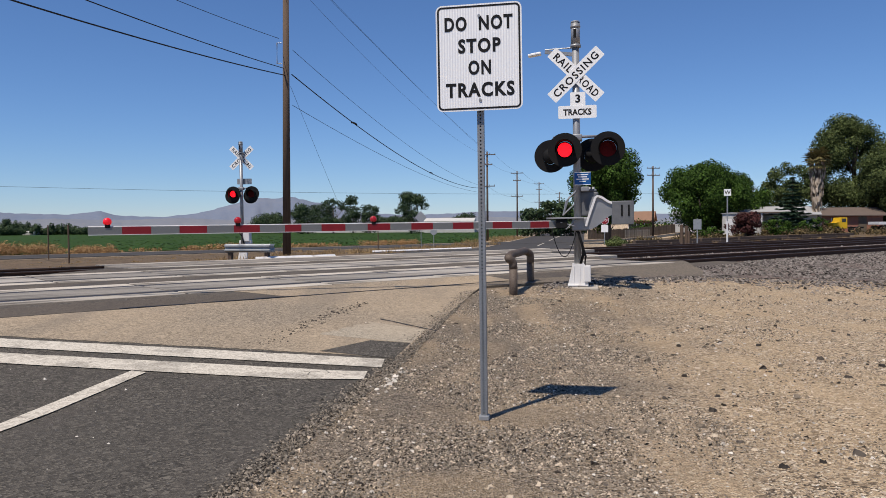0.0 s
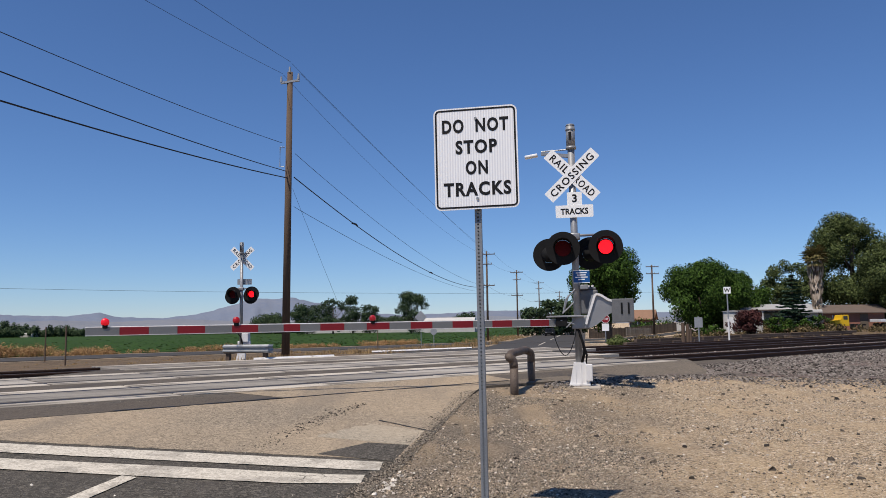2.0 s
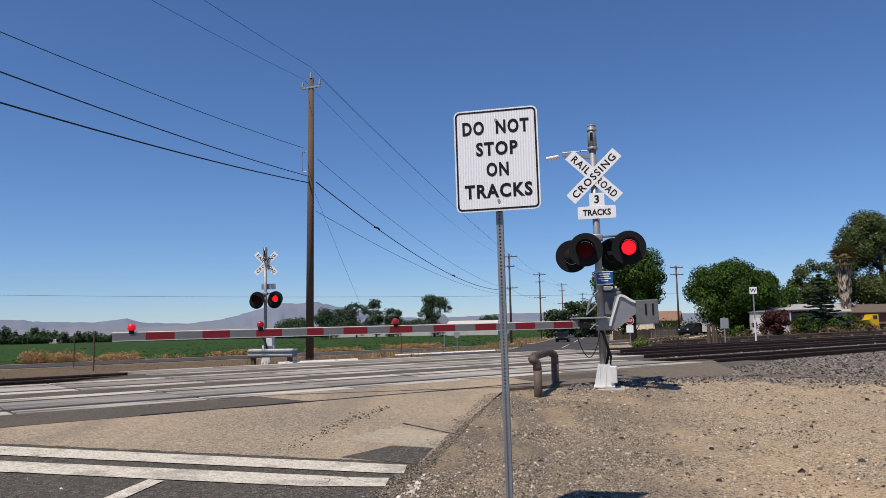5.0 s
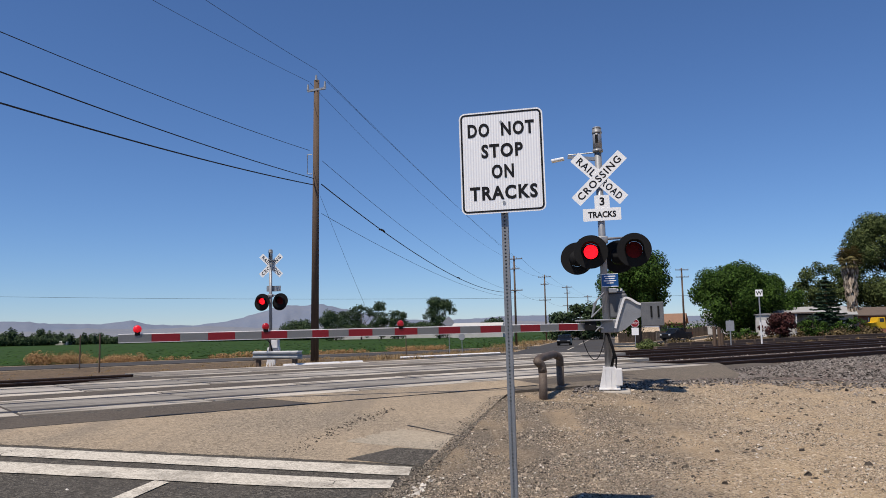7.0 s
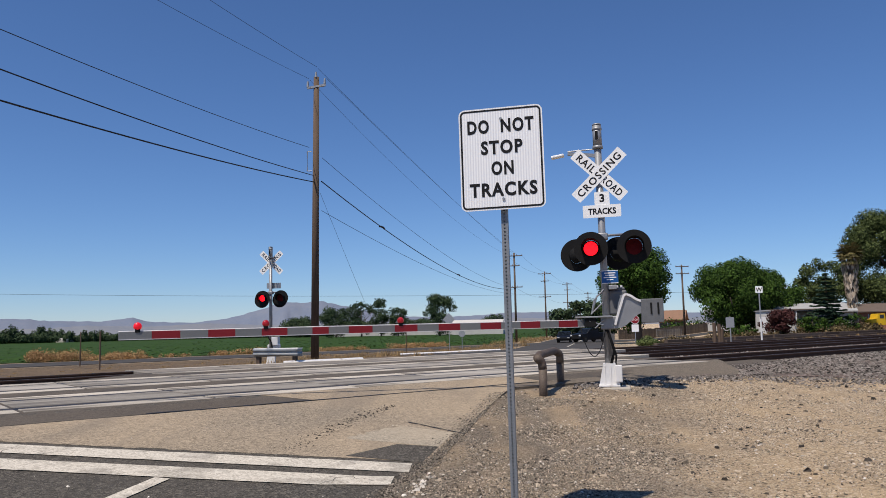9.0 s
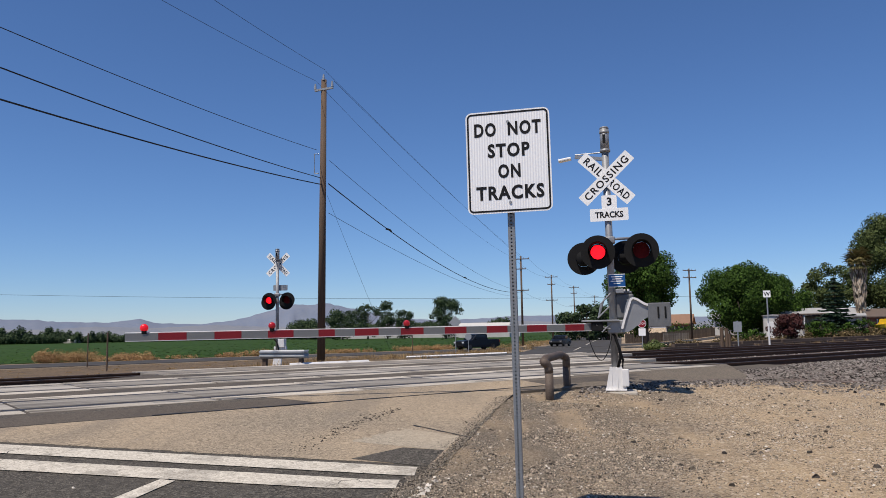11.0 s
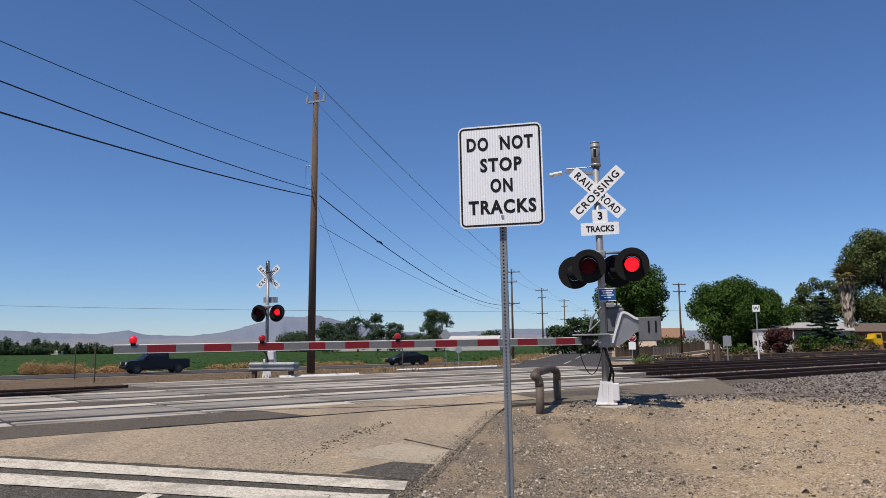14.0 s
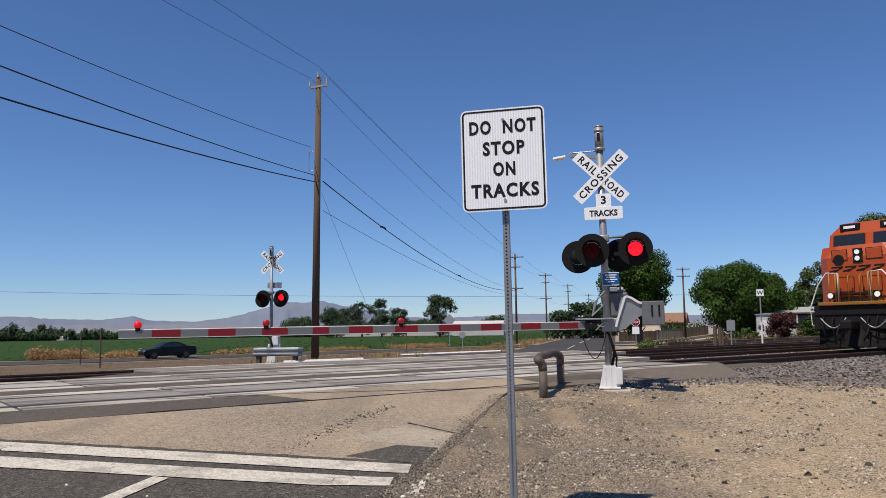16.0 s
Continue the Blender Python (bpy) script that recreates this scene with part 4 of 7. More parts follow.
def hang(a, b, sag, r, name="overhead_wire", label="thin black overhead wire", group="overhead wires"):
    a, b = Vector(a), Vector(b)
    bm = bmesh.new()
    n = 40
    tube(bm, [a.lerp(b, k / n) - Vector((0, 0, 4 * sag * (k / n) * (1 - k / n))) for k in range(n + 1)], r, 5)
    ob = part(name, bm, M_WIRE, smooth=True)
    return tagged(ob, label, "wire", group)


POLE = Vector((-7.55, 38.0, 0))
big_pole = utility_pole(pose(POLE.x - 0.2, POLE.y, -0.2, 0, 0.55, 0), 14.5, "tall brown weathered wooden utility pole beside the road", r=0.205)
bm = bmesh.new()
tube(bm, [(-0.45, -0.1, 13.9), (0.5, -0.1, 14.05)], 0.05, square=True)
part("crossarm", bm, M_GALV, big_pole, "short grey steel crossarm")
for x, z in ((-0.42, 13.95), (0.45, 14.1), (0, 14.45)):
    bm = bmesh.new()
    cyl(bm, 0.07, 0.3, Matrix.Translation((x, -0.1, z)), r2=0.04, seg=10)
    part("insulator", bm, M_GALV, big_pole, "grey insulator")
bm = bmesh.new()
tube(bm, [(-0.2, -0.1, 10.6), (-0.42, -0.1, 10.6), (-0.42, -0.1, 9.6), (-0.2, -0.1, 9.6)], 0.03)
part("standoff", bm, M_GALV, big_pole, "grey wire stand-off bracket")
far_poles = [Vector((6.26, 108, 0)), Vector((14.22, 147, 0)), Vector((23.3, 186, 0)), Vector((36.86, 243, 0))]
for v in far_poles:
    z = ground_z(v.x, v.y)
    utility_pole(pose(v.x, v.y, z - 0.05, 0, 0, -12), 11.75 - z, "dark wooden utility pole with crossarms along the far road", ((11.3 - z, 2.4), (9.9 - z, 1.5), (6.9 - z, 2.2)), r=0.17)
v = Vector((32.8, 120, 0))
utility_pole(pose(v.x, v.y, ground_z(v.x, v.y), 0, 0, 8), 10.9, "dark wooden utility pole with two crossarms behind the tracks", ((10.6, 2.1), (9.5, 2.1)), r=0.17)
NEXT = Vector((-18.0, -15.9, 0))
P2 = far_poles[0]
# height at the tall pole, at the next pole behind, at the far pole; sags; radius
for dx, z0, z1, z2, sag1, sag2, r in ((0.0, 14.8, 13.25, 11.5, 0.98, 0.3, 0.009), (-0.42, 14.2, 11.3, 11.2, 0.98, 1.25, 0.008), (0.45, 14.25, None, 11.4, 0, 0.4, 0.009),
                                      (-0.42, 10.62, 9.1, None, 0.98, 0, 0.013), (0.2, 10.1, None, 6.7, 0, 1.3, 0.012), (-0.2, 9.17, 8.56, None, 0.98, 0, 0.02),
                                      (-0.15, 8.83, 6.95, None, 0.98, 0, 0.026), (0.15, 8.9, None, 6.65, 0, 1.7, 0.028), (0.15, 7.4, None, 5.9, 0, 1.0, 0.012)):
    if z1:
        hang(POLE + Vector((dx, -0.1, z0)), NEXT + Vector((dx, 0, z1)), sag1, r)
    if z2:
        hang(POLE + Vector((dx, 0.1, z0)), P2 + Vector((dx, 0, z2)), sag2, r)
for f in (0.14, 0.46):
    mid = (POLE + Vector((0.15, 0.1, 8.9))).lerp(P2 + Vector((0.15, 0, 6.65)), f) - Vector((0, 0, 4 * 1.7 * f * (1 - f)))
    d = (P2 - POLE).normalized()
    bm = bmesh.new()
    tube(bm, [mid - d * 0.5, mid - d * 0.3 + Vector((0, 0, 0.03)), mid + d * 0.3 + Vector((0, 0, 0.03)), mid + d * 0.5 - Vector((0, 0, 0.03))], 0.06, 6)
    tagged(part("cable_splice", bm, M_WIRE), "black splice sleeve on the thick overhead cable", "cable splice", "cable splices")
hang(POLE + Vector((0.1, 0, 8.3)), Vector((-4.6, 44, -0.6)), 0.1, 0.007, label="thin guy wire from the pole to the ground")
for a, b in zip(far_poles, far_poles[1:]):
    for dx, z in ((-1, 11.4), (1, 11.4), (0, 6.9)):
        hang(a + Vector((dx, 0, z)), b + Vector((dx, 0, z)), 0.6, 0.012)
hang((-70, 95, 7.2), (60, 125, 6.4), 0.8, 0.018, label="thin dark wire spanning the fields")


# ---- trees ----
def leaf_cloud(rng, clumps, per, size, drop=0.25):
    """Leaf clumps: small bent cards scattered through uneven lobes. Returns vertices and faces."""
    vs, fs = [], []
    for (cx, cy, cz, rx, ry, rz) in clumps:
        n = int(per * 2.4 * rx * rz)
        d = rng.normal(size=(n, 3))
        d /= np.linalg.norm(d, axis=1)[:, None]
        rad = rng.uniform(0.3, 1.12, n) ** 0.7
        pts = d * rad[:, None] * (rx, ry, rz) + (cx, cy, cz)
        face = d + 0.75 * rng.normal(size=(n, 3)) * 0.6
        a = np.cross(face, rng.normal(size=(n, 3)))
        a /= np.linalg.norm(a, axis=1)[:, None]
        b = np.cross(face, a)
        b /= np.linalg.norm(b, axis=1)[:, None]
        k = 0.62 * size * rng.uniform(0.5, 1.3, n)[:, None]
        for i in range(n):
            p, u, w = pts[i], a[i] * k[i], b[i] * k[i] * 0.6
            j = len(vs)
            vs += [tuple(p - u), tuple(p + w - (0, 0, drop * k[i][0] * 0.6)), tuple(p + u), tuple(p - w)]
            fs.append((j, j + 1, j + 2, j + 3))
    return vs, fs


def tree(name, x, y, height, width, mat, label, seed, trunk=0.3, low=0.25, size=0.35, per=60, lobes=16, category="tree", weep=False, group="trees behind the tracks"):
    rng = np.random.default_rng(seed)
    z = ground_z(x, y)
    th = thing(name, pose(x, y, z), label, category, group)
    bm = bmesh.new()
    tube(bm, [(0, 0, -0.2), (0.05, 0, height * 0.2), (0.1, 0.1, height * 0.45), (0, 0.1, height * 0.7)], trunk, 8, trunk * 0.3)
    for k in range(6):
        a = rng.uniform(0, 6.28)
        h0 = rng.uniform(0.2, 0.5) * height
        ln = width * rng.uniform(0.2, 0.38)
        tube(bm, [(0.05, 0.05, h0), (math.cos(a) * ln * 0.5, math.sin(a) * ln * 0.5, h0 + height * 0.12), (math.cos(a) * ln, math.sin(a) * ln, h0 + height * 0.28)], trunk * 0.4, 6, trunk * 0.12)
    part("trunk", bm, M_BARK, th, "rough brown trunk and limbs", True)
    clumps = []
    for k in range(int(lobes * 2.2)):
        a, f = rng.uniform(0, 6.28), rng.uniform(0, 1)
        hz = low + (0.93 - low) * f
        reach = width * 0.5 * math.sin(math.pi * (0.18 + 0.72 * f)) * rng.uniform(0.3, 1.0)
        rr = width * rng.uniform(0.07, 0.19)
        clumps.append((math.cos(a) * reach, math.sin(a) * reach * 0.8, min(hz * height, height - rr * 0.75), rr, rr, rr * (1.25 if weep else 0.8)))
    vs, fs = leaf_cloud(rng, clumps, per, size, 0.8 if weep else 0.25)
    tagged(raw("crown", vs, fs, mat, th), "uneven leafy crown", kind="stuff")
    return th


def conifer(x, y, height, width, seed, label):
    rng = np.random.default_rng(seed)
    th = thing("conifer", pose(x, y, ground_z(x, y)), label, "tree", "trees behind the tracks")
    bm = bmesh.new()
    cyl(bm, 0.18, height * 0.95, Matrix.Translation((0, 0, -0.1)), r2=0.03, seg=8)
    part("trunk", bm, M_BARK, th)
    vs, fs = [], []
    tiers = 15
    for k in range(tiers):
        f = k / tiers
        n = int(13 - 7 * f)
        for q in range(n):
            a = q * 6.283 / n + k * 1.1 + rng.uniform(-0.25, 0.25)
            ln = (0.5 * width * (1 - f) ** 0.85 + 0.12) * rng.uniform(0.72, 1.12)
            z0 = height * (0.07 + 0.9 * f) + rng.uniform(-0.12, 0.12)
            out_, side = np.array((math.cos(a), math.sin(a), 0)), np.array((-math.sin(a), math.cos(a), 0))
            for j in range(int(24 + 62 * ln)):
                t_ = rng.uniform(0.15, 1.0)
                w_ = (1.05 - t_) * ln * 0.42 + 0.06
                c = out_ * ln * t_ + side * rng.uniform(-w_, w_) + np.array((0, 0, z0 - 0.28 * ln * t_ + 0.2 * ln * t_ ** 3 + rng.uniform(-0.08, 0.04)))
                u = (out_ + side * rng.uniform(-0.8, 0.8)) * rng.uniform(0.11, 0.23)
                w2 = side * rng.uniform(0.04, 0.09) + np.array((0, 0, rng.uniform(-0.05, 0.02)))
                i = len(vs)
                vs += [tuple(c - u), tuple(c + w2), tuple(c + u - (0, 0, 0.07)), tuple(c - w2)]
                fs.append((i, i + 1, i + 2, i + 3))
    tagged(raw("crown", vs, fs, M_LEAF_BLUE, th), "layered drooping blue-green boughs", kind="stuff")


def palm(x, y, height, seed):
    rng = np.random.default_rng(seed)
    th = thing("palm_tree", pose(x, y, ground_z(x, y)), "fan palm with a shaggy skirt of dead fronds on its trunk", "palm tree")
    bm = bmesh.new()
    cyl(bm, 0.3, height * 0.86, Matrix.Translation((0, 0, -0.1)), r2=0.26, seg=12)
    part("trunk", bm, M_BARK, th)

    def fronds(n, z, up, ln, width):
        vs, fs = [], []
        for k in range(n):
            a, e = rng.uniform(0, 6.28), rng.uniform(*up)
            d = np.array((math.cos(a) * math.cos(e), math.sin(a) * math.cos(e), math.sin(e)))
            side = np.cross(d, (0, 0, 1.0))
            side /= np.linalg.norm(side) + 1e-6
            base = np.array((d[0] * 0.3, d[1] * 0.3, z + rng.uniform(-0.4, 0.4)))
            l = ln * rng.uniform(0.7, 1.1)
            mid = base + d * l * 0.55
            for q in range(7):
                g = (q - 3) * 0.28
                tip = mid + d * l * 0.5 * math.cos(g) + side * l * 0.5 * math.sin(g) - np.array((0, 0, 0.15 * l))
                w = side * width
                j = len(vs)
                vs += [tuple(base), tuple(mid - w), tuple(tip), tuple(mid + w)]
                fs.append((j, j + 1, j + 2, j + 3))
        return vs, fs
    vs, fs = fronds(150, height * 0.88, (-0.7, 1.15), 1.4, 0.12)
    tagged(raw("crown", vs, fs, M_PALM, th), "spiky olive fan fronds", kind="stuff")
    vs, fs = [], []
    for k in range(620):
        a, z = rng.uniform(0, 6.28), rng.uniform(0.12, 0.86) * height
        r0 = 0.26 + 0.85 * max(0.0, z / height - 0.35)
        c = np.array((math.cos(a), math.sin(a), 0)) * (r0 + rng.uniform(0, 0.25))
        s = np.array((-math.sin(a), math.cos(a), 0)) * rng.uniform(0.05, 0.14)
        l = rng.uniform(0.5, 1.1)
        j = len(vs)
        vs += [tuple(c + (0, 0, z)), tuple(c * 1.12 + s + (0, 0, z - l * 0.6)), tuple(c + (0, 0, z - l)), tuple(c * 1.12 - s + (0, 0, z - l * 0.6))]
        fs.append((j, j + 1, j + 2, j + 3))
    tagged(raw("skirt", vs, fs, M_SKIRT, th), "hanging dead grey-brown fronds", kind="stuff")


M_PALM = island_material("palm_fronds", (0.07, 0.065, 0.018), (0.26, 0.21, 0.085))
M_SKIRT = island_material("dead_fronds", (0.1, 0.072, 0.048), (0.62, 0.53, 0.42))


def at(x, d):
    """The place at depth d, x times the depth to the side."""
    return x * d, d


def crown_at(heading_x, d):
    return at((heading_x - 784) / 1358.6, d)

# big trees behind the tracks, by heading and depth
x, y = crown_at(1075, 88)
tree("pepper_tree", x, y, 11.2, 9.4, M_LEAF, "large dark-green drooping tree behind the tracks", 11, trunk=0.45, low=0.3, per=230, size=0.23, lobes=22, weep=True)
x, y = crown_at(1246, 92)
tree("shade_tree", x, y, 8.4, 9.2, M_LEAF, "broad round dark-green shade tree in a yard", 12, trunk=0.4, low=0.22, per=230, size=0.23, lobes=26, weep=True)
x, y = crown_at(1300, 96)
tree("shade_tree", x, y, 7.6, 8.0, M_LEAF, "round green tree beside the larger shade tree", 13, trunk=0.3, low=0.2, per=230, size=0.23, lobes=20)
x, y = crown_at(1360, 104)
tree("sparse_tree", x, y, 7.4, 5.5, M_LEAF_GREY, "thin grey-green tree behind the houses", 14, trunk=0.2, low=0.4, per=45, lobes=12)
x, y = crown_at(1510, 106)
tree("eucalyptus", x, y, 16.2, 12.0, M_LEAF_GREY, "tall grey-green eucalyptus behind the yard", 15, trunk=0.6, low=0.15, per=190, size=0.23, lobes=34)
x, y = crown_at(1590, 100)
tree("eucalyptus", x, y, 13.0, 11.0, M_LEAF_GREY, "grey-green eucalyptus at the yard's end", 16, trunk=0.5, low=0.12, per=190, size=0.23, lobes=28)
x, y = crown_at(1400, 102)
tree("eucalyptus", x, y, 9.5, 8.0, M_LEAF_GREY, "lower grey-green eucalyptus behind the conifer", 17, trunk=0.35, low=0.15, per=190, size=0.23, lobes=18)
x, y = crown_at(1402, 86)
conifer(x, y, 6.9, 4.4, 18, "dark-green conifer in front of the house")
x, y = crown_at(1445, 90)
palm(x, y, 10.0, 19)
x, y = crown_at(1318, 80)
tree("purple_shrub", x, y, 2.6, 4.2, M_LEAF_RED, "dark purple-leaved shrub in the yard", 20, trunk=0.08, low=0.2, per=260, lobes=12, size=0.2, category="shrub")
x, y = crown_at(1375, 80)
tree("green_shrub", x, y, 1.7, 3.6, M_LEAF, "low dark-green shrub in the yard", 21, trunk=0.06, low=0.2, per=260, lobes=10, size=0.18, category="shrub")
for px, d, h, w, sd in ((1425, 84, 1.5, 2.6, 52), (1448, 86, 1.9, 2.2, 53), (1258, 84, 1.2, 3.0, 54)):
    x, y = crown_at(px, d)
    tree("yard_shrub", x, y, h, w, M_LEAF, "small dark-green shrub in the yard", sd, trunk=0.05, low=0.15, per=200, lobes=8, size=0.18, category="shrub")
x, y = 11.3, 50.2
bush = thing("round_bush", pose(x, y, ground_z(x, y)), "rounded grey-green weed bush beside the far road", "shrub")
bm = bmesh.new()
for k in range(7):
    tube(bm, [(0, 0, -0.05), (0.3 * math.cos(k * 0.9), 0.3 * math.sin(k * 0.9), 0.35)], 0.02, 5, 0.008)
part("stems", bm, M_BARK, bush, "thin woody stems")
dome = [(0.42 * math.cos(k * 1.05), 0.42 * math.sin(k * 1.05), 0.24, 0.34, 0.34, 0.26) for k in range(6)] + [(0, 0, 0.42, 0.42, 0.42, 0.3)]
vs, fs = leaf_cloud(np.random.default_rng(22), dome, 1500, 0.09)
tagged(raw("foliage", vs, fs, M_BUSH, bush), "fine dense grey-green foliage", kind="stuff")
for px, d, h, w, sd in ((545, 230, 9.5, 12, 31), (590, 235, 11, 10, 32), (625, 240, 12, 9, 33), (655, 240, 9, 9, 34), (728, 210, 11.5, 12, 35), (825, 250, 6.5, 8, 36), (940, 150, 5.5, 7, 37), (975, 150, 7.0, 9, 38), (1010, 150, 7.2, 9, 39), (480, 260, 7, 16, 40), (690, 300, 6, 12, 41)):
    x, y = crown_at(px, d)
    tree("field_tree", x, y, h, w, M_LEAF_FAR, "dark-green field tree in the distance", sd, trunk=0.3, low=0.1, per=40, lobes=16, size=0.42, group="trees across the fields")



# ---- far hills ----
def hills(name, dist, profile, label, mat, fold=0.05):
    """A folded ridge round the view: profile pairs (heading in degrees, height in metres)."""
    vs, fs = [], []
    n, rows = 420, 14
    lo, hi = profile[0][0], profile[-1][0]
    for k in range(n + 1):
        a = lo + (hi - lo) * k / n
        h = steps(a, *profile) * (1 + 0.05 * noise.noise(Vector((a * 1.7, 0, 0))) + 0.04 * noise.noise(Vector((a * 6, 5, 0))))
        r = radians(a)
        for j in range(rows + 1):
            f = j / rows
            z = -30 + (h + 30) * f
            gully = abs(noise.noise(Vector((a * 1.6 + f * 0.8, f * 1.5, 2)))) + 0.5 * abs(noise.noise(Vector((a * 2.6 - f, f * 2, 7))))
            d = dist * (1 + 0.3 * f + fold * gully * math.sin(math.pi * min(1.0, f * 1.02)))
            vs.append((math.sin(r) * d, math.cos(r) * d, z))
    w = rows + 1
    for k in range(n):
        for j in range(rows):
            i = k * w + j
            fs.append((i, i + w, i + w + 1, i + 1))
    return tagged(raw(name, vs, fs, mat, smooth=True), label, "hills", kind="structure")


# ridge and foothills look hazy by their base colours alone
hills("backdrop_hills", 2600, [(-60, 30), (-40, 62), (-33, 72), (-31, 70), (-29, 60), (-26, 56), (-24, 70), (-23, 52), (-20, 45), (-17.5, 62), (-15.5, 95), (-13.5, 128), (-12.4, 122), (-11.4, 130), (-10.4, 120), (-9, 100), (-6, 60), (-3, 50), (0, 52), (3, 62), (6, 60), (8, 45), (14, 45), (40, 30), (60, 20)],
      "mountain ridge on the horizon, haze put into its blue-grey colour", M_MOUNTAIN)
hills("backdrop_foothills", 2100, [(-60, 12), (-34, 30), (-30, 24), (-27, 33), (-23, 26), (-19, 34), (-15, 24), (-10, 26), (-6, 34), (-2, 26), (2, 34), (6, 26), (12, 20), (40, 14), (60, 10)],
      "foothills before the mountain ridge, haze put into their pale colour", M_FOOTHILL)


# ---- vehicles ----
def paint_material(name, colour, rough=0.4):
    m = material(name, colour, rough, second=tuple(0.85 * c for c in colour), scale=3, fine=20)
    m.node_tree.nodes["Principled BSDF"].inputs["Specular IOR Level"].default_value = 0.3
    return m


M_NAVY = paint_material("navy_car_paint", (0.006, 0.008, 0.014))
M_CARBLACK = paint_material("black_car_paint", (0.004, 0.004, 0.005))
M_YELLOW = paint_material("yellow_truck_paint", (0.75, 0.47, 0.01), 0.45)
M_CARWHITE = paint_material("white_truck_paint", (0.7, 0.7, 0.7), 0.45)
M_CARRED = paint_material("red_truck_paint", (0.35, 0.02, 0.02), 0.45)
M_GLASS = material("dark_window_glass", (0.02, 0.024, 0.028), 0.05)
M_TYRE = material("tyre_rubber", (0.02, 0.02, 0.02), 0.9)
M_RIM = material("wheel_rim", (0.09, 0.09, 0.092), 0.45, 0.7)
M_LAMPGLASS = material("headlamp_glass", (0.75, 0.75, 0.72), 0.15)
M_TAIL = material("tail_lamp", (0.25, 0.01, 0.01), 0.3)


def wheel(th, x, y, r, w=0.22, rim=M_RIM):
    bm = bmesh.new()
    cyl(bm, r, w, Matrix.Translation((x, y + w / 2, r)) @ Matrix.Rotation(radians(90), 4, "X"), seg=24)
    ob = part("wheel", bm, M_TYRE, th, "black rubber tyre")
    bm = bmesh.new()
    cyl(bm, r * 0.62, w + 0.02, Matrix.Translation((x, y + w / 2 + 0.01, r)) @ Matrix.Rotation(radians(90), 4, "X"), seg=16)
    part("rim", bm, rim, ob, "metal rim")


def shell(bm, outline, width, tuck=0.06):
    """A vehicle's body from its side outline (x, z): full width amidships, tucked in towards the top."""
    top = max(z for _, z in outline)
    rows = []
    for f in (-1, -0.93, 0.93, 1):
        row = []
        for x, z in outline:
            k = width / 2 * (1 - tuck * max(0.0, (z - 0.75)) / max(0.01, top - 0.75 + 0.3))
            inset = 0.05 if abs(f) == 1 else 0.0
            cx = sum(a for a, _ in outline) / len(outline)
            row.append(bm.verts.new((x + (cx - x) * inset * 0.3, f * k, z - (inset * 0.4 if z > 0.6 else 0))))
        rows.append(row)
    n = len(outline)
    for a, b in zip(rows, rows[1:]):
        for k in range(n):
            bm.faces.new((a[k], a[(k + 1) % n], b[(k + 1) % n], b[k]))
    bm.faces.new(rows[0][::-1])
    bm.faces.new(rows[-1])
    return bm


def arch(cx, r, n=8):
    return [(cx + r * math.cos(radians(a)), 0.32 + r * math.sin(radians(a))) for a in np.linspace(180, 0, n)][::-1]


def panes(th, quads, y, mat):
    for q in quads:
        for sgn in (1, -1):
            bm = bmesh.new()
            lean = lambda z: y - 0.12 * max(0, z - 1.0)
            a = [bm.verts.new((x, sgn * (lean(z) + 0.004), z)) for x, z in q]
            b = [bm.verts.new((x, sgn * (lean(z) - 0.03), z)) for x, z in q]
            bm.faces.new(a)
            bm.faces.new(b[::-1])
            for k in range(len(q)):
                bm.faces.new((a[k], b[k], b[(k + 1) % len(q)], a[(k + 1) % len(q)]))
            part("side_window", bm, mat, th, "dark glass side window")


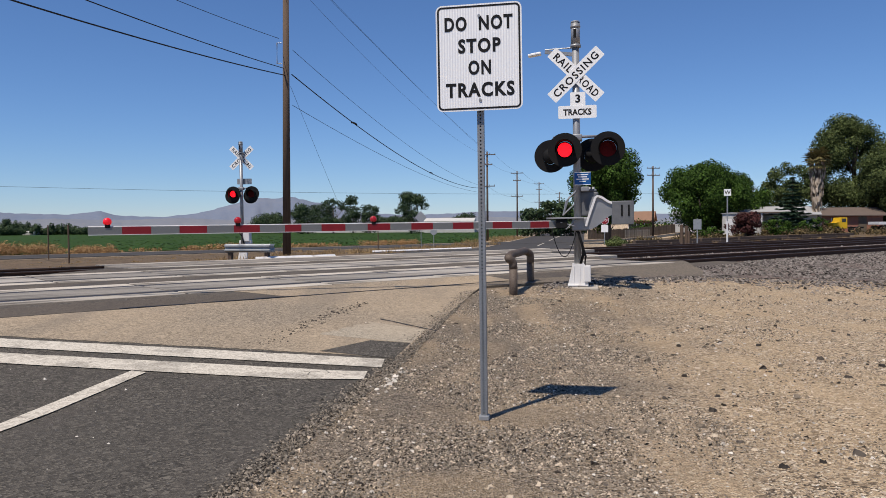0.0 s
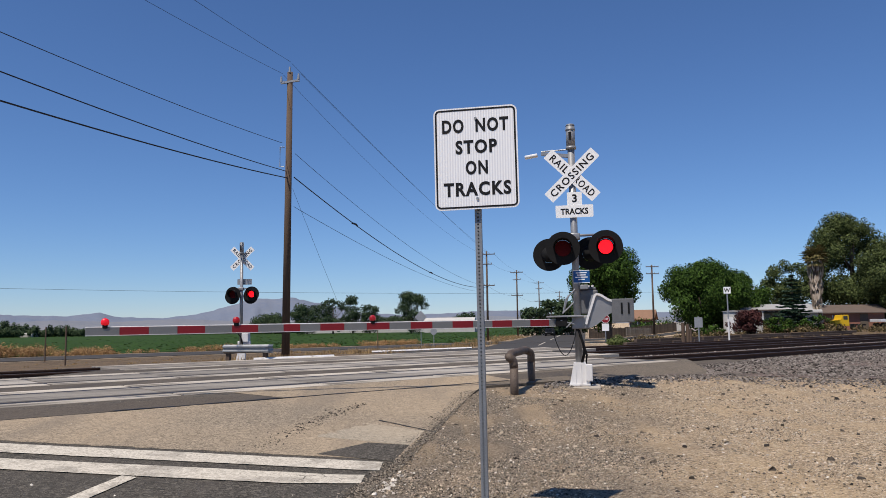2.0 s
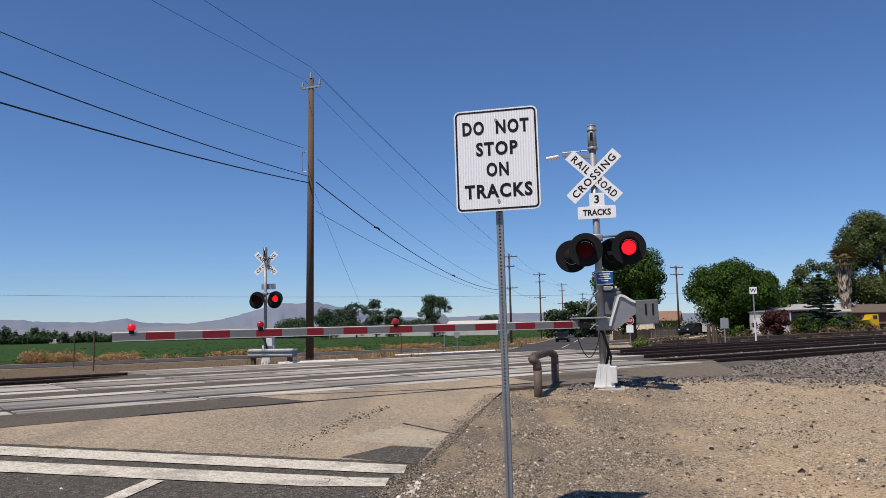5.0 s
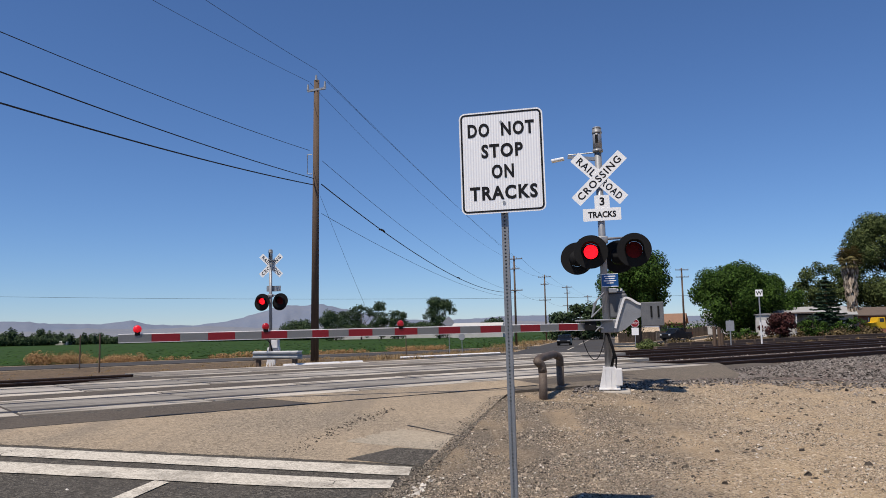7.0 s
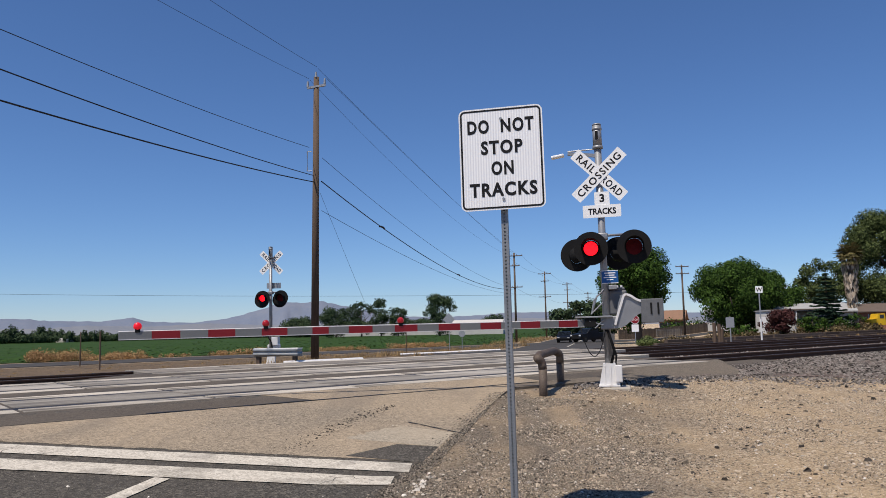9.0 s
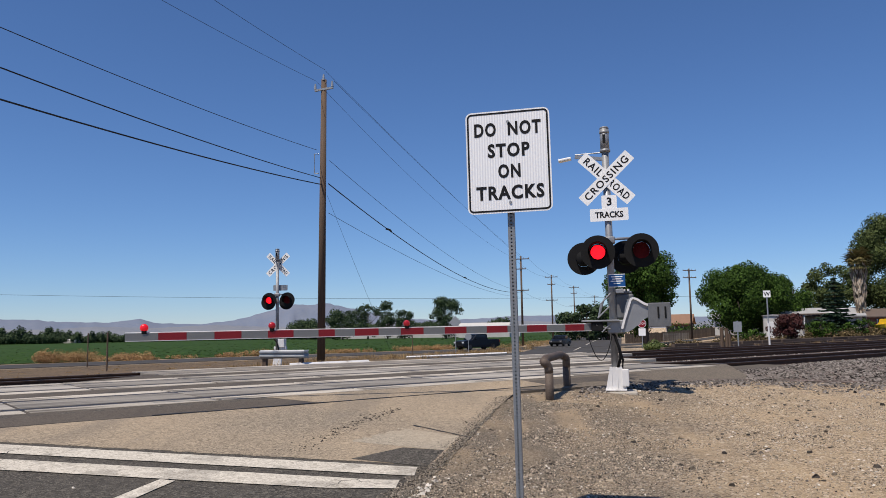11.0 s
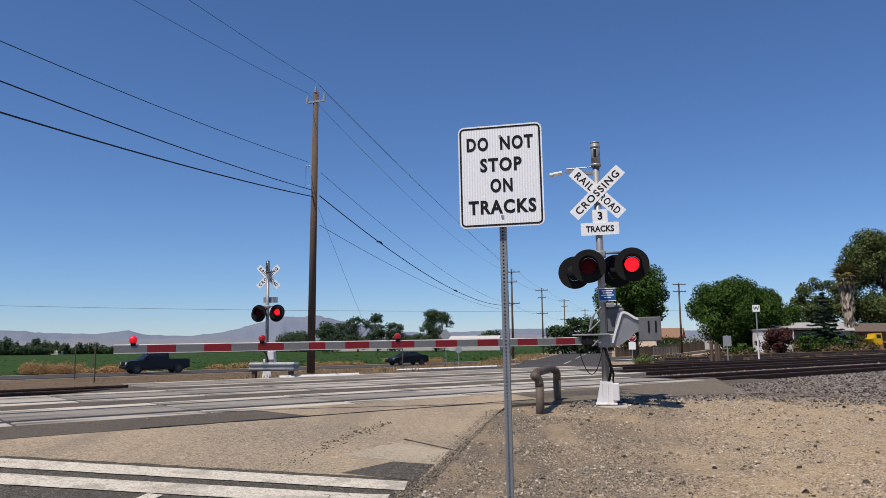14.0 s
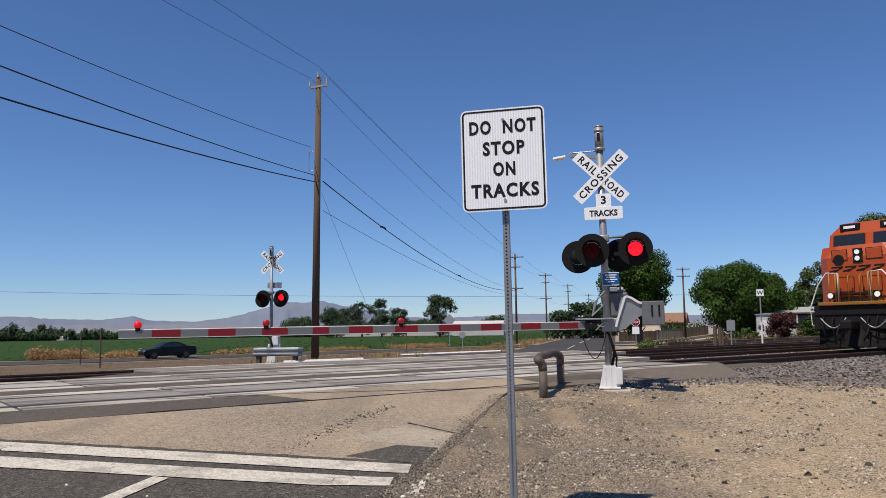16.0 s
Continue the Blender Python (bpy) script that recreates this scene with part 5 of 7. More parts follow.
def pickup_truck(m, label, paint, name="pickup_truck"):
    """Crew-cab pickup, x forward, 5.9 m long."""
    th = thing(name, m, label, "pickup truck")
    outline = ([(2.95, 0.5), (2.97, 0.75), (2.93, 1.02), (2.75, 1.14), (1.55, 1.22), (0.75, 1.86), (0.3, 1.93), (-0.75, 1.92), (-0.92, 1.84), (-1.02, 1.26), (-2.9, 1.25), (-2.95, 0.6), (-2.9, 0.5)]
               + arch(-1.85, 0.48)[::-1] + arch(1.95, 0.48)[::-1])
    bm = shell(bmesh.new(), outline, 1.98, 0.22)
    part("body", bm, paint, th)
    panes(th, [[(1.2, 1.28), (0.72, 1.74), (0.32, 1.8), (0.28, 1.28)], [(0.2, 1.28), (0.22, 1.8), (-0.6, 1.8), (-0.82, 1.3)]], 0.93, M_GLASS)
    bm = bmesh.new()
    bm.faces.new([bm.verts.new(v) for v in ((1.5, -0.82, 1.28), (1.5, 0.82, 1.28), (0.8, 0.7, 1.84), (0.8, -0.7, 1.84))])
    bmesh.ops.solidify(bm, geom=bm.faces[:], thickness=0.02)
    part("windscreen", bm, M_GLASS, th, "dark windscreen")
    bm = bmesh.new()
    box(bm, 1.7, 1.5, 0.02, Matrix.Translation((-2.0, 0, 1.262)))
    part("bed_cover", bm, M_LAMPBLACK, th, "dark load bed")
    bm = bmesh.new()
    box(bm, 0.04, 1.2, 0.34, Matrix.Translation((2.97, 0, 0.88)), 0.01)
    part("grille", bm, M_LAMPBLACK, th, "dark grille")
    bm = bmesh.new()
    box(bm, 0.16, 1.94, 0.2, Matrix.Translation((2.95, 0, 0.58)), 0.04)
    part("bumper", bm, M_LAMPBLACK, th, "dark front bumper")
    for y in (-0.78, 0.78):
        bm = bmesh.new()
        box(bm, 0.14, 0.32, 0.2, Matrix.Translation((2.9, y, 0.93)), 0.03)
        part("headlight", bm, M_LAMPGLASS, th, "clear headlight")
        bm = bmesh.new()
        box(bm, 0.08, 0.16, 0.3, Matrix.Translation((-2.93, y + (0.1 if y > 0 else -0.1), 1.05)), 0.02)
        part("tail_light", bm, M_TAIL, th, "red tail light")
        bm = bmesh.new()
        box(bm, 0.14, 0.2, 0.16, Matrix.Translation((1.05, y * 1.38, 1.32)), 0.03)
        part("mirror", bm, M_CARBLACK, th, "black door mirror")
    for x in (1.95, -1.85):
        for y in (-0.88, 0.88):
            wheel(th, x, y, 0.4, 0.26)
    th.scale = (0.9, 0.92, 0.93)
    return th


def sedan(m, label, paint):
    """Four-door sedan, x forward, 4.8 m long."""
    th = thing("sedan", m, label, "car")
    outline = ([(2.36, 0.32), (2.42, 0.5), (2.36, 0.68), (2.1, 0.8), (1.05, 0.95), (0.35, 1.38), (-0.15, 1.45), (-0.75, 1.42), (-1.55, 1.08), (-2.25, 1.03), (-2.38, 0.9), (-2.4, 0.5), (-2.32, 0.32)]
               + [(x, z - 0.06) for x, z in arch(-1.4, 0.38)[::-1]] + [(x, z - 0.06) for x, z in arch(1.48, 0.38)[::-1]])
    bm = shell(bmesh.new(), outline, 1.84, 0.25)
    part("body", bm, paint, th)
    panes(th, [[(0.85, 0.99), (0.32, 1.31), (-0.12, 1.37), (-0.15, 0.99)], [(-0.22, 0.99), (-0.2, 1.37), (-0.7, 1.34), (-1.2, 1.06)]], 0.87, M_GLASS)
    for a, b, name in (((1.0, 0.98), (0.36, 1.37), "windscreen"), ((-1.5, 1.1), (-0.78, 1.4), "rear_window")):
        bm = bmesh.new()
        off = 0.03
        bm.faces.new([bm.verts.new(v) for v in ((a[0], -0.74, a[1] + off), (a[0], 0.74, a[1] + off), (b[0], 0.62, b[1] + off), (b[0], -0.62, b[1] + off))])
        bmesh.ops.solidify(bm, geom=bm.faces[:], thickness=0.02)
        part(name, bm, M_GLASS, th, "dark glass")
    bm = bmesh.new()
    box(bm, 0.05, 1.0, 0.18, Matrix.Translation((2.4, 0, 0.52)), 0.01)
    part("grille", bm, M_LAMPBLACK, th, "dark grille")
    for y in (-0.68, 0.68):
        bm = bmesh.new()
        box(bm, 0.2, 0.36, 0.12, Matrix.Translation((2.26, y, 0.66)), 0.03)
        part("headlight", bm, M_LAMPGLASS, th, "clear headlight")
        bm = bmesh.new()
        box(bm, 0.12, 0.36, 0.14, Matrix.Translation((-2.33, y, 0.86)), 0.03)
        part("tail_light", bm, M_TAIL, th, "red tail light")
        bm = bmesh.new()
        box(bm, 0.12, 0.18, 0.12, Matrix.Translation((0.75, y * 1.42, 1.0)), 0.03)
        part("mirror", bm, paint, th, "black door mirror")
    for x in (1.48, -1.4):
        for y in (-0.81, 0.81):
            wheel(th, x, y, 0.33)
    th.scale = (0.93, 0.95, 0.97)
    return th


moving_pickup = pickup_truck(Matrix(), "dark navy crew-cab pickup driving on the side road", M_NAVY)
moving_sedan = sedan(Matrix(), "black four-door sedan driving on the side road", M_CARBLACK)


def yellow_truck(m):
    th = thing("yellow_truck", m, "old yellow truck cab parked in the yard", "truck")
    bm = bmesh.new()
    prism(bm, [(1.7, 0.55), (1.72, 1.15), (1.5, 1.3), (0.55, 1.4), (0.4, 2.05), (-0.75, 2.08), (-0.8, 0.55)], 1.7)
    bmesh.ops.bevel(bm, geom=bm.edges[:], offset=0.06, segments=2, affect="EDGES")
    part("cab", bm, M_YELLOW, th)
    for sgn in (-1, 1):
        bm = bmesh.new()
        box(bm, 0.7, 0.03, 0.5, Matrix.Translation((-0.15, sgn * 0.85, 1.68)), 0.01)
        part("side_window", bm, M_GLASS, th, "dark window")
        bm = bmesh.new()
        cyl(bm, 0.5, 0.3, Matrix.Translation((1.05, sgn * 0.72 + 0.15, 0.62)) @ Matrix.Rotation(radians(90), 4, "X"), seg=20)
        part("mudguard", bm, M_YELLOW, th, "rounded yellow mudguard")
        wheel(th, 1.05, sgn * 0.78, 0.42, 0.3)
        wheel(th, -2.6, sgn * 0.78, 0.42, 0.3)
    bm = bmesh.new()
    box(bm, 3.4, 0.9, 0.2, Matrix.Translation((-2.2, 0, 0.7)), 0.02)
    part("chassis", bm, M_LAMPBLACK, th, "dark bare chassis")


yellow_truck(pose(48.5, 94.0, ground_z(48.5, 94.0), 0, 0, 190))


bpy.data.objects["yellow_truck"].scale = (0.8, 0.8, 0.9)


def flatbed(m):
    th = thing("flatbed_truck", m, "white and red flatbed truck parked in the yard", "truck")
    bm = bmesh.new()
    box(bm, 5.5, 2.2, 0.35, Matrix.Translation((-1.5, 0, 1.15)), 0.03)
    part("bed", bm, M_CARWHITE, th, "white flat bed")
    bm = bmesh.new()
    prism(bm, [(1.3, 0.6), (3.3, 0.6), (3.3, 1.3), (2.6, 1.5), (2.3, 2.2), (1.3, 2.2)], 1.9)
    part("cab", bm, M_CARRED, th, "faded red cab")
    bm = bmesh.new()
    box(bm, 2.2, 1.5, 0.5, Matrix.Translation((-0.8, 0, 1.5)), 0.1)
    part("load", bm, M_CARRED, th, "red and dark load")
    for sgn in (-1, 1):
        for x in (2.3, -2.6, -3.5):
            wheel(th, x, sgn * 0.9, 0.45, 0.3)


flatbed(pose(57.0, 94.5, ground_z(57, 94.5), 0, 0, 5))

# ---- the locomotive ----
M_ORANGE = material("orange_loco_paint", (0.43, 0.068, 0.004), 0.42, second=(0.35, 0.054, 0.004), scale=1.5, fine=12, dirt=(0.3, 0.07, 0.02), dirt_at=0.68)
M_LOCOBLACK = material("black_loco_paint", (0.009, 0.008, 0.008), 0.6, second=(0.022, 0.018, 0.015), scale=2, fine=15)
M_LOCOYELLOW = material("yellow_loco_paint", (0.3, 0.13, 0.008), 0.55, scale=2)
M_HEADLIGHT = material("headlight", (0.9, 0.9, 0.85), 0.2, emit=(1.0, 0.86, 0.62), strength=0.22)


def locomotive():
    """Wide-nosed road locomotive, x forward from the front plate, z over the rail."""
    th = thing("locomotive", Matrix(), "orange and black diesel freight locomotive on the near track", "locomotive")

    def add(name, bm, mat, label="", smooth=False):
        return part(name, bm, mat, th, label, smooth)

    def plan(rows):
        """Stacked plan outlines: rows of (z, [(x, y), ...]) joined up."""
        bm = bmesh.new()
        rings = [[bm.verts.new((x, y, z)) for x, y in pts] for z, pts in rows]
        n = len(rings[0])
        for a, b in zip(rings, rings[1:]):
            for k in range(n):
                bm.faces.new((a[k], a[(k + 1) % n], b[(k + 1) % n], b[k]))
        bm.faces.new(rings[0][::-1])
        bm.faces.new(rings[-1])
        return bm

    def nose(x, half, back):
        return [(back, -1.5), (x - 0.35, -1.5), (x, -half), (x, half), (x - 0.35, 1.5), (back, 1.5)]
    # nose and cab
    add("nose", plan([(1.6, nose(-0.55, 1.1, -2.2)), (3.35, nose(-0.55, 1.1, -2.2)), (3.78, nose(-0.75, 0.75, -2.2))]), M_ORANGE, "orange wide nose")
    cab = plan([(3.3, [(-4.6, -1.53), (-1.55, -1.53), (-1.45, -0.9), (-1.45, 0.9), (-1.55, 1.53), (-4.6, 1.53)]), (4.3, [(-4.6, -1.5), (-1.75, -1.5), (-1.65, -0.9), (-1.65, 0.9), (-1.75, 1.5), (-4.6, 1.5)]),
                (4.72, [(-4.6, -1.05), (-1.85, -1.05), (-1.8, -0.7), (-1.8, 0.7), (-1.85, 1.05), (-4.6, 1.05)])])
    add("cab", cab, M_ORANGE, "orange cab")
    bm = bmesh.new()
    box(bm, 2.6, 3.02, 1.75, Matrix.Translation((-3.35, 0, 2.45)), 0.03)
    add("cab_base", bm, M_ORANGE, "orange cab side")
    for y in (-0.72, 0.72):
        bm = bmesh.new()
        box(bm, 0.05, 1.15, 0.46, Matrix.Translation((-1.57, y, 4.05)) @ Matrix.Rotation(radians(-11), 4, "Y"), 0.02)
        add("windscreen", bm, M_GLASS, "dark cab windscreen")
        bm = bmesh.new()
        box(bm, 0.12, 0.72, 0.26, Matrix.Translation((-1.72, y, 4.55)), 0.02)
        board = add("number_board", bm, M_LAMPBLACK, "black board with a pale unreadable number")
        bm = bmesh.new()
        box(bm, 0.01, 0.42, 0.1, Matrix.Translation((-1.655, y, 4.55)))
        part("print", bm, M_WHITE, board, "pale bar")
        bm = bmesh.new()
        box(bm, 0.9, 0.03, 0.5, Matrix.Translation((-2.5, math.copysign(1.515, y), 4.0)), 0.02)
        add("side_window", bm, M_GLASS, "dark cab side window")
        bm = bmesh.new()
        box(bm, 0.9, 0.03, 0.5, Matrix.Translation((-3.7, math.copysign(1.515, y), 4.0)), 0.02)
        add("side_window", bm, M_GLASS, "dark cab side window")
    # headlights
    bm = bmesh.new()
    box(bm, 0.08, 0.34, 0.52, Matrix.Translation((-0.55, -0.0, 3.38)), 0.03)
    add("headlight_housing", bm, M_LAMPBLACK, "dark headlight housing")
    for z in (3.27, 3.5):
        bm = bmesh.new()
        cyl(bm, 0.085, 0.05, Matrix.Translation((-0.53, 0, z)) @ Matrix.Rotation(radians(90), 4, "Y"), seg=20)
        add("headlight", bm, M_HEADLIGHT, "round lit headlight")
    bm = bmesh.new()
    cyl(bm, 0.2, 0.02, Matrix.Translation((-0.555, -0.68, 3.25)) @ Matrix.Rotation(radians(90), 4, "Y"), seg=20)
    add("nose_vent", bm, M_LAMPBLACK, "round dark emblem")
    # emblem on the nose as plain slanted bars
    for y, w in ((-0.78, 0.42), (-0.3, 0.4), (0.18, 0.42), (0.68, 0.36)):
        bm = bmesh.new()
        prism(bm, [(-w / 2 - 0.06, -0.1), (w / 2 - 0.2, -0.1), (w / 2 - 0.14, 0.0), (w / 2 - 0.02, 0.0), (w / 2 + 0.05, 0.1), (-w / 2 + 0.06, 0.1), (-w / 2 + 0.02, 0.045), (w / 2 - 0.1, 0.045), (w / 2 - 0.14, -0.05), (-w / 2 - 0.03, -0.05)], 0.008, Matrix.Translation((-0.545, y, 2.92)) @ Matrix.Rotation(radians(90), 4, "Z"))
        add("emblem_bar", bm, M_LOCOBLACK, "black slanted emblem bar")
    for y in (0.35, -0.4):
        bm = bmesh.new()
        box(bm, 0.02, 0.6, 0.5, Matrix.Translation((-0.548, y * 1.25, 2.35)), 0.008)
        add("nose_door", bm, M_ORANGE, "orange door panel")
        bm = bmesh.new()
        box(bm, 0.02, 0.5, 0.35, Matrix.Translation((-0.548, y * 1.6, 3.42)), 0.008)
        add("nose_panel", bm, M_ORANGE, "orange access panel")
    for y, z, w, h in ((0.44, 2.35, 0.64, 0.54), (-0.5, 2.35, 0.64, 0.54), (0.56, 3.42, 0.54, 0.39), (-0.64, 3.42, 0.54, 0.39)):
        for dy, dz, ww, hh in ((0, h / 2, w, 0.02), (0, -h / 2, w, 0.02), (w / 2, 0, 0.02, h), (-w / 2, 0, 0.02, h)):
            bm = bmesh.new()
            box(bm, 0.012, ww, hh, Matrix.Translation((-0.541, y + dy, z + dz)))
            add("door_seam", bm, M_LOCOBLACK, "dark door seam")
    bm = bmesh.new()
    box(bm, 0.3, 1.5, 0.1, Matrix.Translation((-0.35, -0.15, 2.0)), 0.02)
    box(bm, 0.3, 1.3, 0.06, Matrix.Translation((-0.35, -0.15, 1.75)), 0.02)
    add("front_platform", bm, M_LOCOBLACK, "dark front platform")
    for y in (-0.62, -0.2, 0.2):
        bm = bmesh.new()
        tube(bm, [(-0.1, y, 1.7), (-0.12, y, 2.62), (-0.3, y, 2.7)], 0.03)
        add("grab_iron", bm, M_LOCOYELLOW, "brown-yellow grab iron", True)
    for y in (-1.1, -0.75, -0.45, 0.45, 0.75, 1.1):
        bm = bmesh.new()
        tube(bm, [(-0.05, y, 1.2), (0.12, y, 0.95), (0.08, y * 0.96, 0.6), (0.02, y * 0.9, 0.45)], 0.026)
        add("multiple_unit_hose", bm, M_LAMPBLACK, "black hanging hose", True)
    # deck, steps, pilot
    bm = bmesh.new()
    box(bm, 22.0, 2.9, 0.35, Matrix.Translation((-11.05, 0, 1.42)), 0.03)
    add("frame", bm, M_LOCOBLACK, "black underframe")
    bm = bmesh.new()
    box(bm, 0.12, 2.5, 0.12, Matrix.Translation((-0.02, 0, 1.66)), 0.02)
    add("step_edge", bm, M_LOCOYELLOW, "yellow front edge of the deck")
    bm = bmesh.new()
    box(bm, 0.12, 3.0, 0.62, Matrix.Translation((-0.15, 0, 1.05)), 0.03)
    add("pilot_plate", bm, M_LOCOBLACK, "black pilot plate")
    bm = bmesh.new()
    for sgn in (-1, 1):
        vs = [bm.verts.new(v) for v in ((0.2, 0.0, 0.12), (-0.3, sgn * 1.45, 0.12), (-0.42, sgn * 1.45, 0.85), (-0.05, 0.0, 0.85))]
        bm.faces.new(vs if sgn > 0 else vs[::-1])
    bmesh.ops.solidify(bm, geom=bm.faces[:], thickness=0.04)
    add("snow_plough", bm, M_PLOUGH, "grey-black snow plough")
    bm = bmesh.new()
    box(bm, 0.7, 0.3, 0.3, Matrix.Translation((0.3, 0, 0.9)), 0.05)
    box(bm, 0.25, 0.4, 0.36, Matrix.Translation((0.62, 0, 0.9)), 0.08)
    add("coupler", bm, M_LOCOBLACK, "black knuckle coupler")
    for y in (-0.8, 0.8):
        bm = bmesh.new()
        cyl(bm, 0.12, 0.1, Matrix.Translation((-0.12, y, 1.95)) @ Matrix.Rotation(radians(90), 4, "Y"), seg=20)
        light = add("ditch_light", bm, M_LAMPBLACK, "dark ditch-light housing")
        bm = bmesh.new()
        cyl(bm, 0.095, 0.03, Matrix.Translation((-0.02, y, 1.95)) @ Matrix.Rotation(radians(90), 4, "Y"), seg=20)
        part("lamp", bm, M_HEADLIGHT, light, "lit ditch light")
        # end steps and handrails
        for k in range(4):
            bm = bmesh.new()
            box(bm, 0.5, 0.5, 0.04, Matrix.Translation((-0.45, y * 1.6, 0.4 + 0.3 * k)), 0.005)
            add("step", bm, M_LOCOBLACK, "black step")
        bm = bmesh.new()
        s = math.copysign(1, y)
        tube(bm, [(-0.1, s * 0.55, 1.7), (-0.08, s * 0.55, 2.75), (-0.1, s * 0.95, 2.78), (-0.15, s * 1.3, 2.35), (-0.15, s * 1.62, 1.55), (-0.15, s * 1.6, 0.9), (-0.12, s * 1.0, 0.8)], 0.024)
        add("handrail", bm, M_WHITEPAINT, "white end handrail", True)
        bm = bmesh.new()
        for yy in (0.5, 0.62, 0.85):
            tube(bm, [(-0.06, s * yy, 1.7), (-0.06, s * yy, 2.75)], 0.028)
        add("end_post", bm, M_LOCOYELLOW, "yellow-brown end railing post", True)
        bm = bmesh.new()
        pts = [Vector((0.1, s * (0.25 + 0.9 * k / 12), 1.15 - 0.35 * math.sin(math.pi * k / 12))) for k in range(13)]
        tube(bm, pts, 0.022)
        add("air_hose", bm, M_GALV, "hanging air hose", True)
        bm = bmesh.new()
        tube(bm, [(0.05, s * 0.5, 0.95), (0.3, s * 0.52, 0.6), (0.32, s * 0.4, 0.35)], 0.03)
        add("brake_hose", bm, M_LAMPBLACK, "black brake hose", True)
        # side rail of the walkway
        bm = bmesh.new()
        tube(bm, [(-5.0, s * 1.45, 2.6), (-21.5, s * 1.45, 2.6)], 0.02)
        for k in range(12):
            tube(bm, [(-5 - 1.5 * k, s * 1.45, 1.58), (-5 - 1.5 * k, s * 1.45, 2.6)], 0.018)
        add("walkway_rail", bm, M_WHITEPAINT, "white walkway handrail")
    bm = bmesh.new()
    prism(bm, [(-0.14, -0.14), (0.14, -0.14), (0.0, 0.16)], 0.01, Matrix.Translation((-0.085, 0.35, 1.5)) @ Matrix.Rotation(radians(90), 4, "Z"))
    add("red_marker", bm, M_CARRED, "small red marker on the pilot")
    # long hood, tank, bogies
    bm = bmesh.new()
    box(bm, 16.6, 1.85, 2.75, Matrix.Translation((-13.0, 0, 2.97)), 0.06)
    add("hood", bm, M_ORANGE, "orange long hood")
    bm = bmesh.new()
    box(bm, 4.2, 3.0, 0.8, Matrix.Translation((-19.0, 0, 4.15)), 0.05)
    add("radiator", bm, M_ORANGE, "orange flared radiator section")
    bm = bmesh.new()
    box(bm, 16.5, 1.9, 0.25, Matrix.Translation((-13.0, 0, 4.42)), 0.05)
    add("roof_equipment", bm, M_LOCOBLACK, "black roof section")
    bm = bmesh.new()
    box(bm, 6.0, 2.6, 0.95, Matrix.Translation((-11.0, 0, 0.85)), 0.12)
    add("fuel_tank", bm, M_LOCOBLACK, "black fuel tank")
    for x0 in (-3.6, -18.4):
        for sgn in (-1, 1):
            bm = bmesh.new()
            box(bm, 5.0, 0.2, 0.4, Matrix.Translation((x0, sgn * 1.15, 0.75)), 0.06)
            add("bogie_frame", bm, M_LOCOBLACK, "black bogie side frame")
        for dx in (-1.9, 0, 1.9):
            for sgn in (-1, 1):
                bm = bmesh.new()
                cyl(bm, 0.53, 0.13, Matrix.Translation((x0 + dx, sgn * 0.76 + 0.065, 0.53)) @ Matrix.Rotation(radians(90), 4, "X"), seg=28)
                add("wheel", bm, M_RAIL, "rusty steel wheel")
    return th


M_PLOUGH = material("plough_steel", (0.022, 0.02, 0.018), 0.65, 0.1, second=(0.04, 0.035, 0.03), scale=3, fine=20)
for dark in (M_LOCOBLACK, M_PLOUGH):
    dark.node_tree.nodes["Principled BSDF"].inputs["Specular IOR Level"].default_value = 0.15
train = locomotive()


# ---- signs and posts across the tracks ----
def post_sign(name, x, y, z0, z1, r, label, post_mat, category="sign"):
    th = thing(name, pose(x, y, z0, 0, 0, -15), label, category)
    bm = bmesh.new()
    cyl(bm, r, z1 - z0, seg=10)
    part("post", bm, post_mat, th)
    return th


th = post_sign("whistle_post", 16.1, 43.5, 0.12, 3.12, 0.038, "white and steel post with a small square letter sign", M_GALV)
bm = bmesh.new()
cyl(bm, 0.052, 1.4, seg=10)
part("white_foot", bm, M_WHITEPAINT, th, "white-painted lower half")
ob = plate(th, "plate", 0.38, 0.38, 0.02, Matrix.Translation((0, -0.06, 3.02)), "white square plate with a black letter")
lettering("W", 0.22, Matrix.Translation((0, -0.064, 3.02)), M_BLACK, ob, weight=0.006)
th = post_sign("plate_sign", 15.1, 45.6, 0.05, 1.7, 0.04, "grey blank back of a square sign on a post", M_GALV)
plate(th, "plate", 0.46, 0.6, 0.03, Matrix.Translation((0, -0.05, 1.3)), "grey blank metal plate", back=M_GALV)
for k, (dx, h) in enumerate(((0, 0.98), (0.28, 0.92), (0.42, 0.6))):
    th = post_sign("wooden_post", 14.3 + dx, 46.0, 0.05, 0.35 + h, 0.11, "dark weathered short wooden post beside the track", M_POLE, "post")
zs = ground_z(14.73, 70)
th = post_sign("stop_sign", 14.73, 70.0, zs, 2.0, 0.04, "red stop sign with a white plate below on a post", M_GALV, "stop sign")
th.rotation_euler[2] = radians(-8)
bm = bmesh.new()
prism(bm, [(0.4 * math.cos(radians(22.5 + 45 * k)), 0.4 * math.sin(radians(22.5 + 45 * k))) for k in range(8)], 0.006, Matrix.Translation((0, -0.06, 1.75 - zs)))
part("octagon", bm, M_WHITE, th, "white-edged octagon")
bm = bmesh.new()
prism(bm, [(0.36 * math.cos(radians(22.5 + 45 * k)), 0.36 * math.sin(radians(22.5 + 45 * k))) for k in range(8)], 0.006, Matrix.Translation((0, -0.066, 1.75 - zs)))
face = part("face", bm, M_RED, th, "red sign face")
